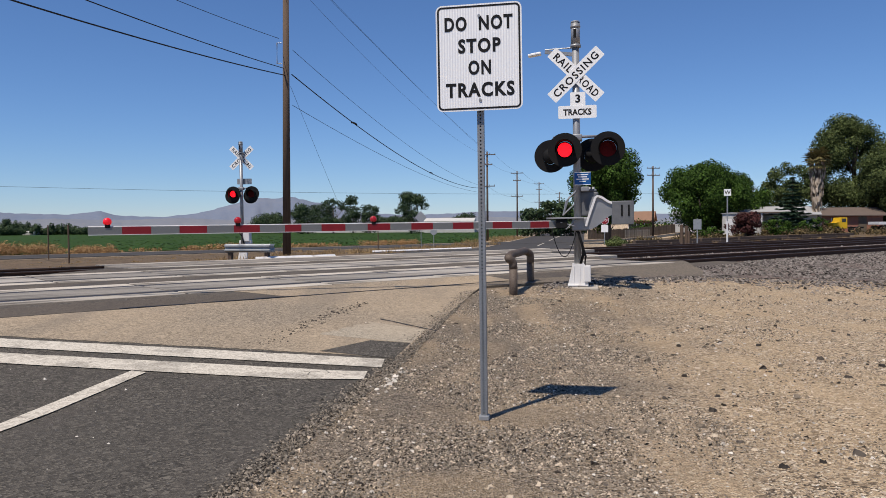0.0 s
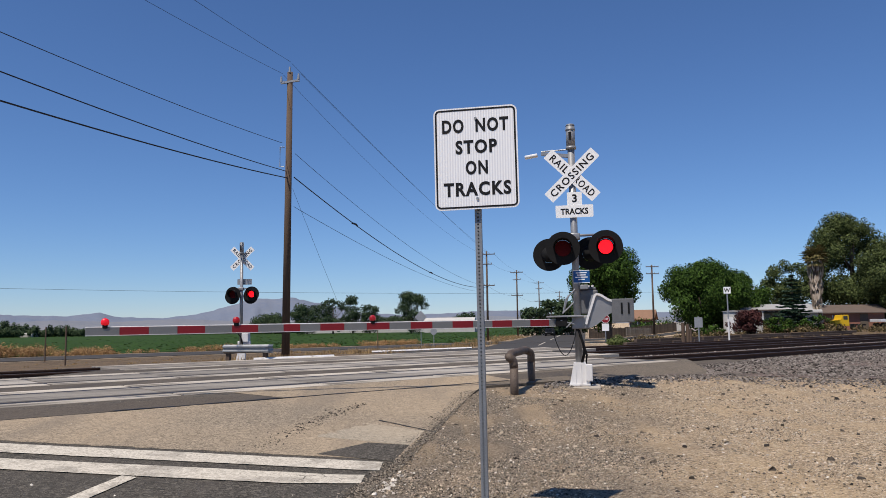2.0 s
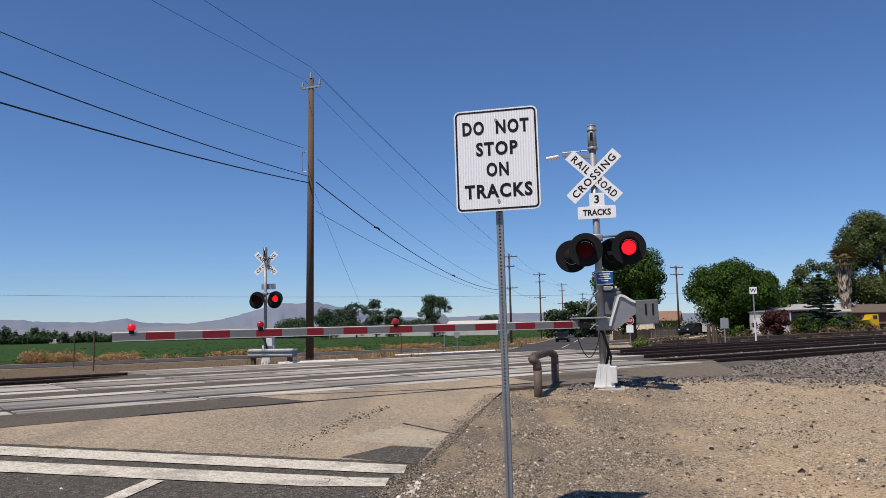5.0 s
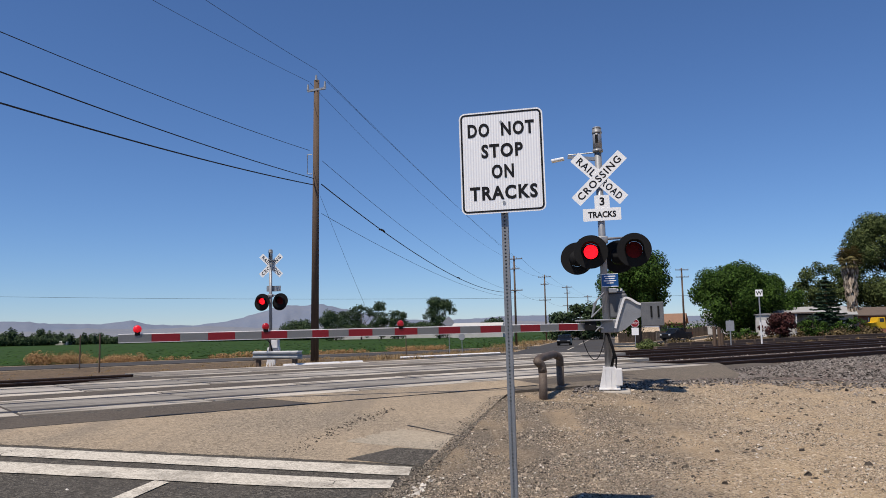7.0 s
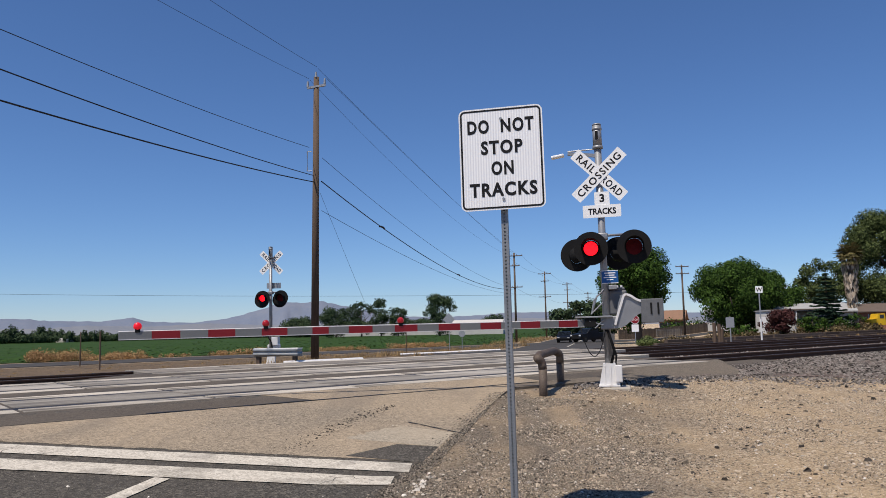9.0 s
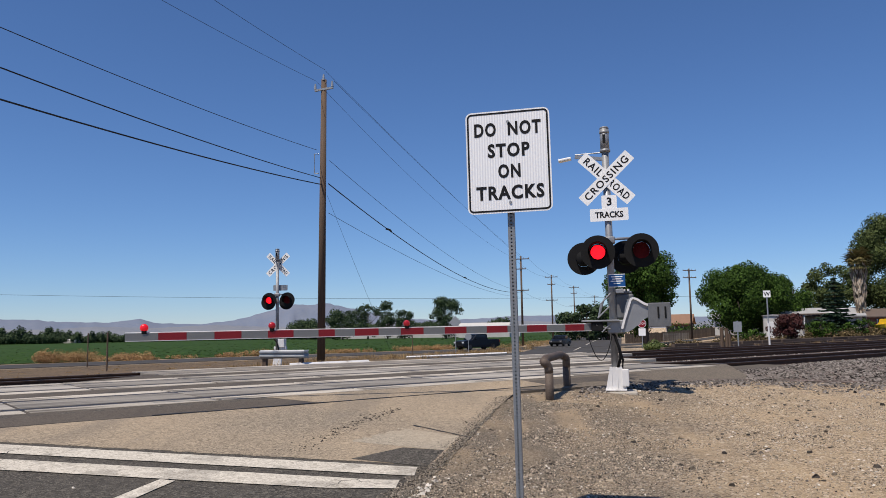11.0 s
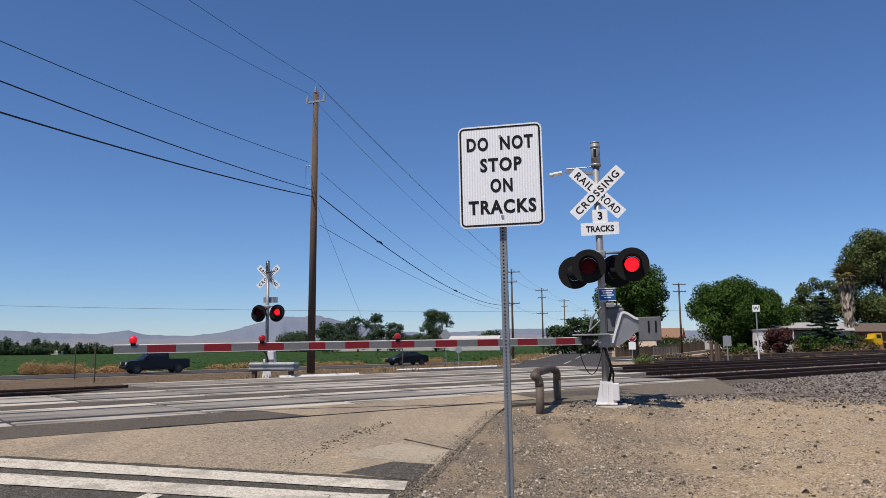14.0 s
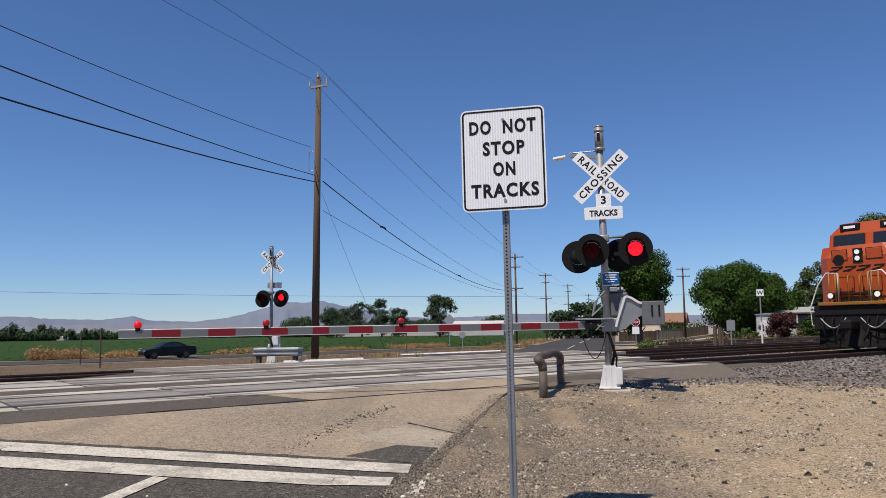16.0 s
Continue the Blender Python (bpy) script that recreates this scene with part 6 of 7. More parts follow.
lettering("STOP", 0.2, Matrix.Translation((0, -0.072, 1.75 - zs)), M_WHITE, face, width=0.52)
plate(th, "lower_plate", 0.62, 0.66, 0.03, Matrix.Translation((0, -0.05, 1.0 - zs)), "white plate with faint unreadable print")
for x, y, z, w, name in ((-2.15, 75.0, 2.2, 0.86, "diamond_sign"), (-0.9, 74.0, 0.8, 0.62, "round_sign")):
    z0 = road_z(x, y)
    th = post_sign(name, x, y, z0, z + 0.1, 0.035, "grey back of a road sign on a thin post", M_GALV, "road sign")
    bm = bmesh.new()
    if name == "diamond_sign":
        prism(bm, [(w * 0.72, 0), (0, w * 0.72), (-w * 0.72, 0), (0, -w * 0.72)], 0.006, Matrix.Translation((0, -0.05, z - z0)))
    else:
        prism(bm, [(w * 0.55 * math.cos(radians(22.5 + 45 * k)), w * 0.55 * math.sin(radians(22.5 + 45 * k))) for k in range(8)], 0.006, Matrix.Translation((0, -0.05, z - z0)))
    part("plate", bm, M_GALV, th, "grey metal plate")
for x, y, z1 in ((-28.3, 55.0, 1.65), (-20.5, 42.0, 1.6), (-6.1, 72.0, 1.2)):
    post_sign("fence_post", x, y, ground_z(x, y) - 0.1, z1, 0.045, "thin weathered fence post beside the field", M_POLE, "post")


# ---- guard rail, kerbs and low walls ----
def w_rail():
    th = thing("guard_rail", pose(-7.4, 29.0, 0.02, 0, 0, -12), "grey corrugated steel guard rail round the signal's foot", "guard rail")
    prof = [(0.0, 0.0), (0.03, 0.03), (0.08, 0.06), (0.08, 0.1), (0.02, 0.14), (0.02, 0.18), (0.08, 0.22), (0.08, 0.26), (0.03, 0.29), (0.0, 0.32)]
    path = [(-1.05, 0.8), (-1.02, 0.2), (-0.9, 0.02), (-0.7, 0.0), (0.75, 0.0), (0.9, 0.05), (1.0, 0.25)]
    vs, fs = [], []
    for x, y in path:
        for d, z in prof:
            vs.append((x, y - d, 0.42 + z))
    n = len(prof)
    for i in range(len(path) - 1):
        for k in range(n - 1):
            a = i * n + k
            fs.append((a, a + 1, a + n + 1, a + n))
    raw("beam", vs, fs, M_GALV, th, "corrugated steel beam")
    for x in (-0.75, 0.75):
        bm = bmesh.new()
        box(bm, 0.15, 0.18, 0.75, Matrix.Translation((x, 0.1, 0.34)), 0.01)
        part("post", bm, M_POLE, th, "dark timber post")


w_rail()


def kerb(places, w, h, label):
    bm = bmesh.new()
    pts = [Vector((x, y, road_z(x, y) + h / 2 - 0.03)) for x, y in places]
    tube(bm, pts, h * 0.55, 4)
    tagged(part("kerb", bm, M_WHITEPAINT), label, "kerb", "white kerbs beyond the tracks", kind="structure")


kerb([(-7.0, 28.6), (-6.0, 29.3), (-4.7, 30.3), (-4.35, 30.7)], 0.2, 0.17, "white-painted concrete kerb beside the far signal")
kerb([(-4.8, 52.0), (-2.6, 53.2), (-1.0, 54.2)], 0.2, 0.15, "white-painted kerb at the far corner")
kerb([(-1.3, 58.5), (2.2, 60.0)], 0.2, 0.15, "white-painted kerb at the far corner")

# ---- houses and fences behind the tracks ----
M_STUCCO = material("white_stucco", (0.55, 0.53, 0.49), 0.9, second=(0.45, 0.43, 0.39), scale=1.2, fine=12)
M_ROOFGREY = material("grey_shingles", (0.27, 0.27, 0.265), 0.9, second=(0.38, 0.375, 0.365), scale=2, fine=10)
M_ROOFTAN = material("tan_tiles", (0.27, 0.155, 0.09), 0.9, second=(0.2, 0.115, 0.07), scale=2, fine=10)
M_ROOFBROWN = material("brown_shingles", (0.1, 0.075, 0.06), 0.9, second=(0.14, 0.105, 0.083), scale=2, fine=10)
M_BRICKWALL = material("reddish_wall", (0.3, 0.14, 0.09), 0.9, second=(0.22, 0.1, 0.07), scale=2, fine=14)
M_FENCE = material("weathered_fence_wood", (0.14, 0.11, 0.08), 0.9, second=(0.085, 0.068, 0.05), scale=4, fine=20, per_object=0.2)


def house(x, y, w, d, wall_h, roof_h, wall_mat, roof_mat, label, turn=-20, porch=False):
    th = thing("house", pose(x, y, ground_z(x, y) - 0.05, 0, 0, turn), label, "house", "houses behind the tracks")
    bm = bmesh.new()
    box(bm, w, d, wall_h, Matrix.Translation((0, 0, wall_h / 2)), 0.02)
    part("wall", bm, wall_mat, th)
    bm = bmesh.new()
    e = 0.5
    prism(bm, [(-d / 2 - e, wall_h - 0.08), (0, wall_h + roof_h), (d / 2 + e, wall_h - 0.08), (d / 2 + e, wall_h - 0.2), (0, wall_h + roof_h - 0.14), (-d / 2 - e, wall_h - 0.2)], w + 2 * e, Matrix.Rotation(radians(90), 4, "Z"))
    part("roof", bm, roof_mat, th, "low gabled roof")
    bm = bmesh.new()
    prism(bm, [(-d / 2, wall_h - 0.1), (d / 2, wall_h - 0.1), (0, wall_h + roof_h - 0.2)], w - 0.05, Matrix.Rotation(radians(90), 4, "Z"))
    part("gable", bm, wall_mat, th)
    for k in (-0.3, 0.05):
        bm = bmesh.new()
        box(bm, 1.3, 0.08, 1.0, Matrix.Translation((k * w, -d / 2 - 0.01, wall_h * 0.58)), 0.01)
        win = part("window", bm, M_GLASS, th, "dark window")
        bm = bmesh.new()
        for a, b in ((-0.68, 0), (0.68, 0)):
            box(bm, 0.08, 0.12, 1.15, Matrix.Translation((k * w + a, -d / 2 - 0.02, wall_h * 0.58)))
        box(bm, 1.44, 0.14, 0.08, Matrix.Translation((k * w, -d / 2 - 0.03, wall_h * 0.58 - 0.55)))
        part("frame", bm, M_WHITEPAINT, win, "white frame")
    bm = bmesh.new()
    box(bm, 0.95, 0.08, 2.0, Matrix.Translation((0.3 * w, -d / 2 - 0.01, 1.05)), 0.01)
    part("door", bm, M_FENCE, th, "plain door")
    if porch:
        bm = bmesh.new()
        box(bm, w * 0.7, 3.2, 0.14, Matrix.Translation((-w * 0.15, -d / 2 - 1.6, 2.5)), 0.02)
        part("porch_roof", bm, M_ROOFBROWN, th, "flat porch roof")
        for k in (-0.45, -0.1, 0.17):
            bm = bmesh.new()
            box(bm, 0.12, 0.12, 2.5, Matrix.Translation((k * w, -d / 2 - 3.0, 1.25)))
            part("porch_post", bm, M_WHITEPAINT, th, "white porch post")
    return th


house(39.8, 94.0, 10.0, 6.5, 2.35, 0.95, M_STUCCO, M_ROOFGREY, "low white stucco house with a grey roof and porch", porch=True)
house(50.0, 101.0, 12.0, 7.0, 2.3, 0.95, M_BRICKWALL, M_ROOFBROWN, "low reddish house with a brown roof behind the palm", -10)
house(35.9, 139.0, 4.0, 6.5, 2.7, 1.6, M_BRICKWALL, M_ROOFTAN, "small reddish house with a tan roof behind the fence")
house(41.0, 116.0, 11.0, 6.0, 2.5, 1.0, M_STUCCO, M_ROOFGREY, "low pale outbuilding behind the shade tree")


def timber_row():
    """Old ties laid end to end in two courses along the verge."""
    th = thing("timber_row", Matrix(), "low row of old dark timbers laid along the verge", "timbers")
    bm = bmesh.new()
    box(bm, 0.23, 2.5, 0.2, bevel=0.015)
    me = bpy.data.meshes.new("timber")
    bm.to_mesh(me)
    bm.free()
    me.materials.append(M_TIE)
    for row, (p, z, s0) in enumerate(((30.0, 0.09, 41.2), (30.26, 0.09, 41.6), (30.12, 0.28, 42.4))):
        for k in range(13):
            v = tr(s0 + 2.58 * k, p + random.uniform(-0.05, 0.05))
            ob = new("timber", me)
            ob.parent = th
            ob.matrix_basis = Matrix.Translation((v.x, v.y, ground_z(v.x, v.y) + z)) @ Matrix.Rotation(-TRACK + random.uniform(-0.03, 0.03), 4, "Z")


timber_row()


def board_fence(a, b, h, label):
    a, b = Vector(a), Vector(b)
    th = thing("board_fence", Matrix(), label, "fence", "yard fences")
    n = int((b - a).length / 0.3)
    me = None
    for k in range(n):
        v = a.lerp(b, (k + 0.5) / n)
        if me is None:
            bm = bmesh.new()
            box(bm, 0.26, 0.03, 1.0, Matrix.Translation((0, 0, 0.5)))
            me = bpy.data.meshes.new("board")
            bm.to_mesh(me)
            bm.free()
            me.materials.append(M_FENCE)
        ob = new("board", me)
        ob.parent = th
        ob.matrix_basis = Matrix.Translation((v.x, v.y, ground_z(v.x, v.y) - 0.02)) @ Matrix.Rotation(math.atan2(b.y - a.y, b.x - a.x), 4, "Z") @ Matrix.Diagonal((1, 1, h * random.uniform(0.93, 1.05), 1))


board_fence(tuple(tr(90, 74)), tuple(tr(114, 74)), 1.5, "weathered brown board fence along the yard")
M_GREYWOOD = material("greyed_wood", (0.26, 0.24, 0.21), 0.9, second=(0.17, 0.155, 0.13), scale=4, fine=20, per_object=0.35)


def picket_fence(a, b, h, label):
    a, b = Vector(a), Vector(b)
    th = thing("picket_fence", Matrix(), label, "fence", "yard fences")
    turn = Matrix.Rotation(math.atan2(b.y - a.y, b.x - a.x), 4, "Z")
    mid, ln = (a + b) / 2, (b - a).length
    z = ground_z(mid.x, mid.y)
    for zz in (0.25, 0.8):
        bm = bmesh.new()
        box(bm, ln, 0.04, 0.09, Matrix.Translation((mid.x, mid.y + 0.03, z + zz * h)) @ turn)
        part("fence_rail", bm, M_GREYWOOD, th)
    bm = bmesh.new()
    prism(bm, [(-0.07, 0), (0.07, 0), (0.07, h * 0.94), (0, h), (-0.07, h * 0.94)], 0.03)
    me = bpy.data.meshes.new("picket")
    bm.to_mesh(me)
    bm.free()
    me.materials.append(M_GREYWOOD)
    for k in range(int(ln / 0.26)):
        v = a.lerp(b, (k + 0.5) / int(ln / 0.26))
        ob = new("picket", me)
        ob.parent = th
        ob.matrix_basis = Matrix.Translation((v.x, v.y, z - 0.02)) @ turn


picket_fence(tuple(tr(97, 72.5)), tuple(tr(103.5, 72.5)), 1.25, "greyed pale picket fence along the yard")
for x, y, w, h in ((33.3, 97.0, 0.9, 1.5), (33.0, 88.0, 1.9, 2.5), (34.2, 84.5, 1.4, 1.7)):
    shed = thing("white_shed", pose(x, y, ground_z(x, y) - 0.02, 0, 0, -15), "small white shed in the yard", "shed", "sheds in the yard")
    bm = bmesh.new()
    box(bm, w, 0.9, h, Matrix.Translation((0, 0, h / 2)), 0.02)
    part("body", bm, M_STUCCO, shed)
    bm = bmesh.new()
    prism(bm, [(-w / 2 - 0.12, h), (w / 2 + 0.12, h), (w / 2 + 0.12, h + 0.06), (0, h + 0.16), (-w / 2 - 0.12, h + 0.06)], 1.15)
    part("roof", bm, M_ROOFGREY, shed, "thin grey roof")
    bm = bmesh.new()
    box(bm, w * 0.42, 0.05, h * 0.74, Matrix.Translation((-w * 0.12, -0.46, h * 0.38)), 0.01)
    part("door", bm, M_WHITEPAINT, shed, "white plank door")

# low brown bank beside the far track, and far buildings
for x0, y0, x1, y1, h, nm, lab in ((-46, 262, 14, 256, 1.9, "packing_shed", "long low white shed across the field"), (-5.5, 240, 10, 238, 4.6, "barn", "pale metal barn across the field"), (-142, 262, -138, 262, 1.5, "far_shed", "small white shed before the far trees")):
    bm = bmesh.new()
    ln = math.hypot(x1 - x0, y1 - y0)
    prism(bm, [(-3, 0), (3, 0), (3, h * 0.8), (0, h), (-3, h * 0.8)], ln, Matrix.Rotation(math.atan2(y1 - y0, x1 - x0) - radians(90), 4, "Z"))
    ob = part(nm, bm, M_STUCCO)
    ob.matrix_basis = Matrix.Translation(((x0 + x1) / 2, (y0 + y1) / 2, -0.9))
    tagged(ob, lab, "shed")


# ---- the field and the weeds ----
field = flat_strip("field", lambda f: tr(-620 + 1270 * f, 560), lambda f: tr(-420 + 488 * f, 74.5), lambda x, y: -0.8, M_FIELD, thick=0.1, label="flat green crop field beyond the side road", category="field", n=40)


def tufts(name, label, category, mat, places, height, width, blades):
    """Tufts of thin blades standing on the ground."""
    rng = np.random.default_rng(len(places))
    vs, fs = [], []
    for x, y, k in places:
        z = ground_z(x, y) - 0.02
        for _ in range(blades):
            a, r = rng.uniform(0, 6.28), rng.uniform(0, width * k)
            bx, by = x + math.cos(a) * r, y + math.sin(a) * r
            h = height * k * rng.uniform(0.4, 1.1)
            lx, ly = rng.normal(0, 0.35, 2) * h
            sx, sy = math.cos(a + 1.5) * 0.035 * h + 0.01, math.sin(a + 1.5) * 0.035 * h
            j = len(vs)
            vs += [(bx - sx, by - sy, z), (bx + sx, by + sy, z), (bx + lx, by + ly, z + h)]
            fs.append((j, j + 1, j + 2))
    return tagged(raw(name, vs, fs, mat), label, category, kind="stuff")


rng = np.random.default_rng(5)
spots = []
for k in range(700):
    s = rng.uniform(-40, 62)
    v = tr(s, 73.8 + rng.normal(0, 0.7))
    lump = noise.noise(Vector((s * 0.13, 1.0, 0))) - 0.1
    if lump > 0:
        spots.append((v.x, v.y, (0.45 + 1.6 * lump) * rng.uniform(0.6, 1.2)))
weeds = [(x, y, ground_z(x, y) + 0.25 * k, 0.55 * k, 0.5 * k, 0.38 * k) for x, y, k in spots]
for s0, s1, h in ((12.6, 17.2, 1.35), (19.0, 22.0, 0.95), (24.0, 26.5, 0.5), (28.5, 31.0, 0.6), (31.5, 36.0, 0.85), (40.0, 47.0, 0.6), (50.0, 58.0, 0.8)):
    for k in range(int((s1 - s0) * 7)):
        v = tr(rng.uniform(s0, s1), 74.2 + rng.normal(0, 0.5))
        k = h * rng.uniform(0.55, 1.0)
        weeds.append((v.x, v.y, ground_z(v.x, v.y) + 0.42 * k, 0.62 * k, 0.55 * k, 0.5 * k))
vs, fs = leaf_cloud(np.random.default_rng(6), weeds, 260, 0.1)
M_TUMBLE = island_material("tumbleweed_straw", (0.26, 0.15, 0.062), (0.48, 0.31, 0.145))
tagged(raw("dry_weeds", vs, fs, M_TUMBLE), "dry straw-brown tumbleweeds along the field's edge", "weeds", kind="stuff")
spots = []
for k in range(260):
    s, p = rng.uniform(28, 60), rng.uniform(34, 60)
    v = tr(s, p)
    if to_road(v.x, v.y)[1] < -11 and v.x > -14:
        spots.append((v.x, v.y, rng.uniform(0.4, 1.0)))
for k in range(160):
    v = rd(rng.uniform(62, 140), -13 + rng.normal(0, 1.6))
    spots.append((v.x, v.y, rng.uniform(0.5, 1.2)))
for k in range(60):
    v = Vector((-7.5 + rng.normal(0, 0.9), 35 + rng.normal(0, 1.5), 0))
    spots.append((v.x, v.y, rng.uniform(0.3, 0.7)))
for k in range(120):
    v = tr(rng.uniform(46, 95), rng.uniform(27, 34))
    spots.append((v.x, v.y, rng.uniform(0.2, 0.5)))
for k in range(800):
    v = tr(rng.uniform(-60, 26), rng.uniform(23.5, 61))
    if to_road(v.x, v.y)[1] < -12.2 and noise.noise(v * 0.16) > -0.12:
        spots.append((v.x, v.y, rng.uniform(0.1, 0.32)))
tufts("dry_grass", "dry golden grass on the verges beyond the tracks", "grass", M_DRY, spots, 0.5, 0.7, 50)


def yard_brush():
    """Low dark brush along the yards' edge."""
    g = np.random.default_rng(31)
    clumps = []
    for k in range(130):
        px = g.uniform(1105, 1620)
        d = g.uniform(79, 90)
        x, y = crown_at(px, d)
        h = g.uniform(0.15, 0.5) * (1.4 if px > 1330 else 1.0)
        clumps.append((x, y, ground_z(x, y) + h * 0.6, g.uniform(0.4, 1.0), 0.5, h))
    vs, fs = leaf_cloud(g, clumps, 90, 0.2)
    tagged(raw("yard_brush", vs, fs, M_BRUSH), "low dry brown-green brush along the yards", "brush", kind="stuff")
    clumps = []
    for k in range(46):
        px = g.uniform(1100, 1560)
        d = g.uniform(103, 112) if px > 1300 else g.uniform(128, 136)
        x, y = crown_at(px, d)
        h = g.uniform(0.7, 1.9)
        clumps.append((x, y, ground_z(x, y) + h * 0.8, g.uniform(1.0, 2.2), 1.0, h))
    vs, fs = leaf_cloud(g, clumps, 40, 0.3)
    tagged(raw("back_hedge", vs, fs, M_LEAF), "dark hedges and garden trees among the houses", "hedge", kind="stuff")


M_BRUSH = island_material("brown_brush", (0.03, 0.025, 0.012), (0.2, 0.15, 0.07))
yard_brush()


def crops():
    """Low leafy rows over the nearer part of the field."""
    g = np.random.default_rng(8)
    vs, fs = [], []
    p = 76.0
    while p < 200:
        for s in np.arange(-150, 68 + (p - 76) * 1.2, 0.45 + (p - 76) * 0.02):
            v = tr(s + g.uniform(-0.2, 0.2), p + g.uniform(-0.25, 0.25))
            h = g.uniform(0.04, 0.11)
            a = g.uniform(0, 3.14)
            w = g.uniform(0.1, 0.24) * (1 + (p - 76) * 0.012)
            dx, dy = math.cos(a) * w, math.sin(a) * w
            j = len(vs)
            ox, oy = v.x - dy * 1.3, v.y + dx * 1.3
            vs += [(v.x - dx, v.y - dy, -0.8 + h * 0.3), (v.x + dx, v.y + dy, -0.8 + h * 0.3), (ox + dx * 0.7, oy + dy * 0.7, -0.8 + h), (ox - dx * 0.7, oy - dy * 0.7, -0.8 + h * 0.8)]
            fs.append((j, j + 1, j + 2, j + 3))
        p += 0.9 + (p - 76) * 0.03
    tagged(raw("crop_plants", vs, fs, M_CROP), "rows of low green crop plants in the field", "crop", kind="stuff")


crops()


def tree_line():
    """The far row of trees along the field's end."""
    g = np.random.default_rng(9)
    clumps = []
    for k in range(150):
        a = radians(-36 + 30 * k / 150 + g.uniform(-0.1, 0.1))
        d = 300 + g.uniform(-12, 12)
        deg = math.degrees(a)
        tall = steps(deg, (-36, 1.0), (-30, 1.0), (-28.5, 0.72), (-25.5, 0.6), (-24.5, 0.42), (0, 0.4)) * g.uniform(0.45, 1.1)
        h = 3.3 * tall
        clumps.append((math.sin(a) * d, math.cos(a) * d, h * 0.85 - 0.9, 1.5 * g.uniform(0.35, 1.1), 1.5, h))
        if g.random() < 0.5:
            clumps.append((math.sin(a) * d + 2, math.cos(a) * d, 1.0 * tall, 2.6, 2.0, 2.2 * tall))
    vs, fs = leaf_cloud(g, clumps, 60, 0.55)
    tagged(raw("tree_line", vs, fs, M_LEAF_FAR), "far row of dark-green trees along the field", "trees", kind="stuff")


tree_line()


# ---- gravel and ballast stones ----
def stones(name, label, mat, places, lo, hi, seed, blunt=False):
    """Small stones on the given places: pointed chips, or blunt ones with a flat top."""
    g = np.random.default_rng(seed)
    n = len(places)
    at0 = np.array(places)[:, None, :]
    r = (lo + (hi - lo) * g.random(n) ** 3)[:, None, None]
    ring = np.arange(5) * 2 * math.pi / 5
    low = np.stack([np.cos(ring), np.sin(ring), np.full(5, -0.15)], 1)
    if blunt:
        base = np.concatenate([low, np.stack([0.62 * np.cos(ring + 0.3), 0.62 * np.sin(ring + 0.3), np.full(5, 0.55)], 1)])
        faces0 = [(k, (k + 1) % 5, 5 + (k + 1) % 5, 5 + k) for k in range(5)] + [(5, 6, 7, 8, 9)]
    else:
        base = np.concatenate([low[:4] * (1, 1, 0), [(0.1, 0, 0.8)]])
        faces0 = [(0, 1, 4), (1, 2, 4), (2, 3, 4), (3, 0, 4)]
    m = len(base)
    pts = base[None] * np.stack([np.ones(n), g.uniform(0.6, 1.0, n), g.uniform(0.6, 1.15, n)], 1)[:, None, :] + g.normal(0, 0.13, (n, m, 3))
    a = g.uniform(0, 6.28, n)
    c, w = np.cos(a)[:, None], np.sin(a)[:, None]
    pts = np.stack([pts[..., 0] * c - pts[..., 1] * w, pts[..., 0] * w + pts[..., 1] * c, pts[..., 2]], 2) * r + at0
    fs = [tuple(j + k for k in f) for j in range(0, n * m, m) for f in faces0]
    return tagged(raw(name, pts.reshape(-1, 3).tolist(), fs, mat), label, "gravel", kind="stuff")


M_STONE = island_material("gravel_stones", (0.012, 0.009, 0.007), (0.6, 0.49, 0.355))
M_STONE_PALE = island_material("pale_gravel_stones", (0.38, 0.34, 0.28), (0.78, 0.72, 0.62))
M_PITS = island_material("dark_chips", (0.03, 0.026, 0.022), (0.12, 0.1, 0.08))
M_BALLAST_STONE = island_material("ballast_stones", (0.015, 0.012, 0.01), (0.33, 0.29, 0.25))


def scatter(n, s0, s1, q0, q1, seed, keep=lambda s, q, p: True, near=1.0, height=ground_z):
    g = np.random.default_rng(seed)
    got = []
    while len(got) < n:
        s = s0 + (s1 - s0) * g.random() ** near
        q = q0 + (q1 - q0) * g.random()
        v = rd(s, q)
        _, p = to_track(v.x, v.y)
        if keep(s, q, p):
            got.append((v.x, v.y, height(v.x, v.y)))
    return got


def on_dirt(s, q, p):
    """Gravel lies thickest beside the road's edge and thins out in the wheel tracks."""
    if p > 9.6:
        return False
    thick = noise.noise(rd(s, q) * 0.55) + 0.5 * noise.noise(rd(s, q) * 1.7) + (0.35 if q < 0.4 else 0.0)
    return random.random() < 0.55 + 0.7 * thick


stones("fine_gravel", "fine grey-brown gravel on the dirt verge", M_STONE, scatter(230000, 2.4, 16, EDGE_Q + 0.02, 10, 1, on_dirt, 1.2), 0.005, 0.016, 2)
stones("coarse_gravel", "scattered dark and pale stones on the dirt", M_STONE, scatter(3600, 2.2, 18, EDGE_Q + 0.05, 12, 3, on_dirt, 1.2), 0.012, 0.04, 4, True)
stones("pale_gravel", "scattered pale stone chips on the dirt", M_STONE_PALE, scatter(9000, 2.2, 18, EDGE_Q + 0.05, 12, 5, on_dirt, 1.3), 0.005, 0.02, 6, True)


stones("dirt_clods", "small dark brown clods on the dirt", M_PITS, scatter(700, 4.0, 17, 0.0, 11, 41, on_dirt, 1.0), 0.012, 0.05, 42, True)


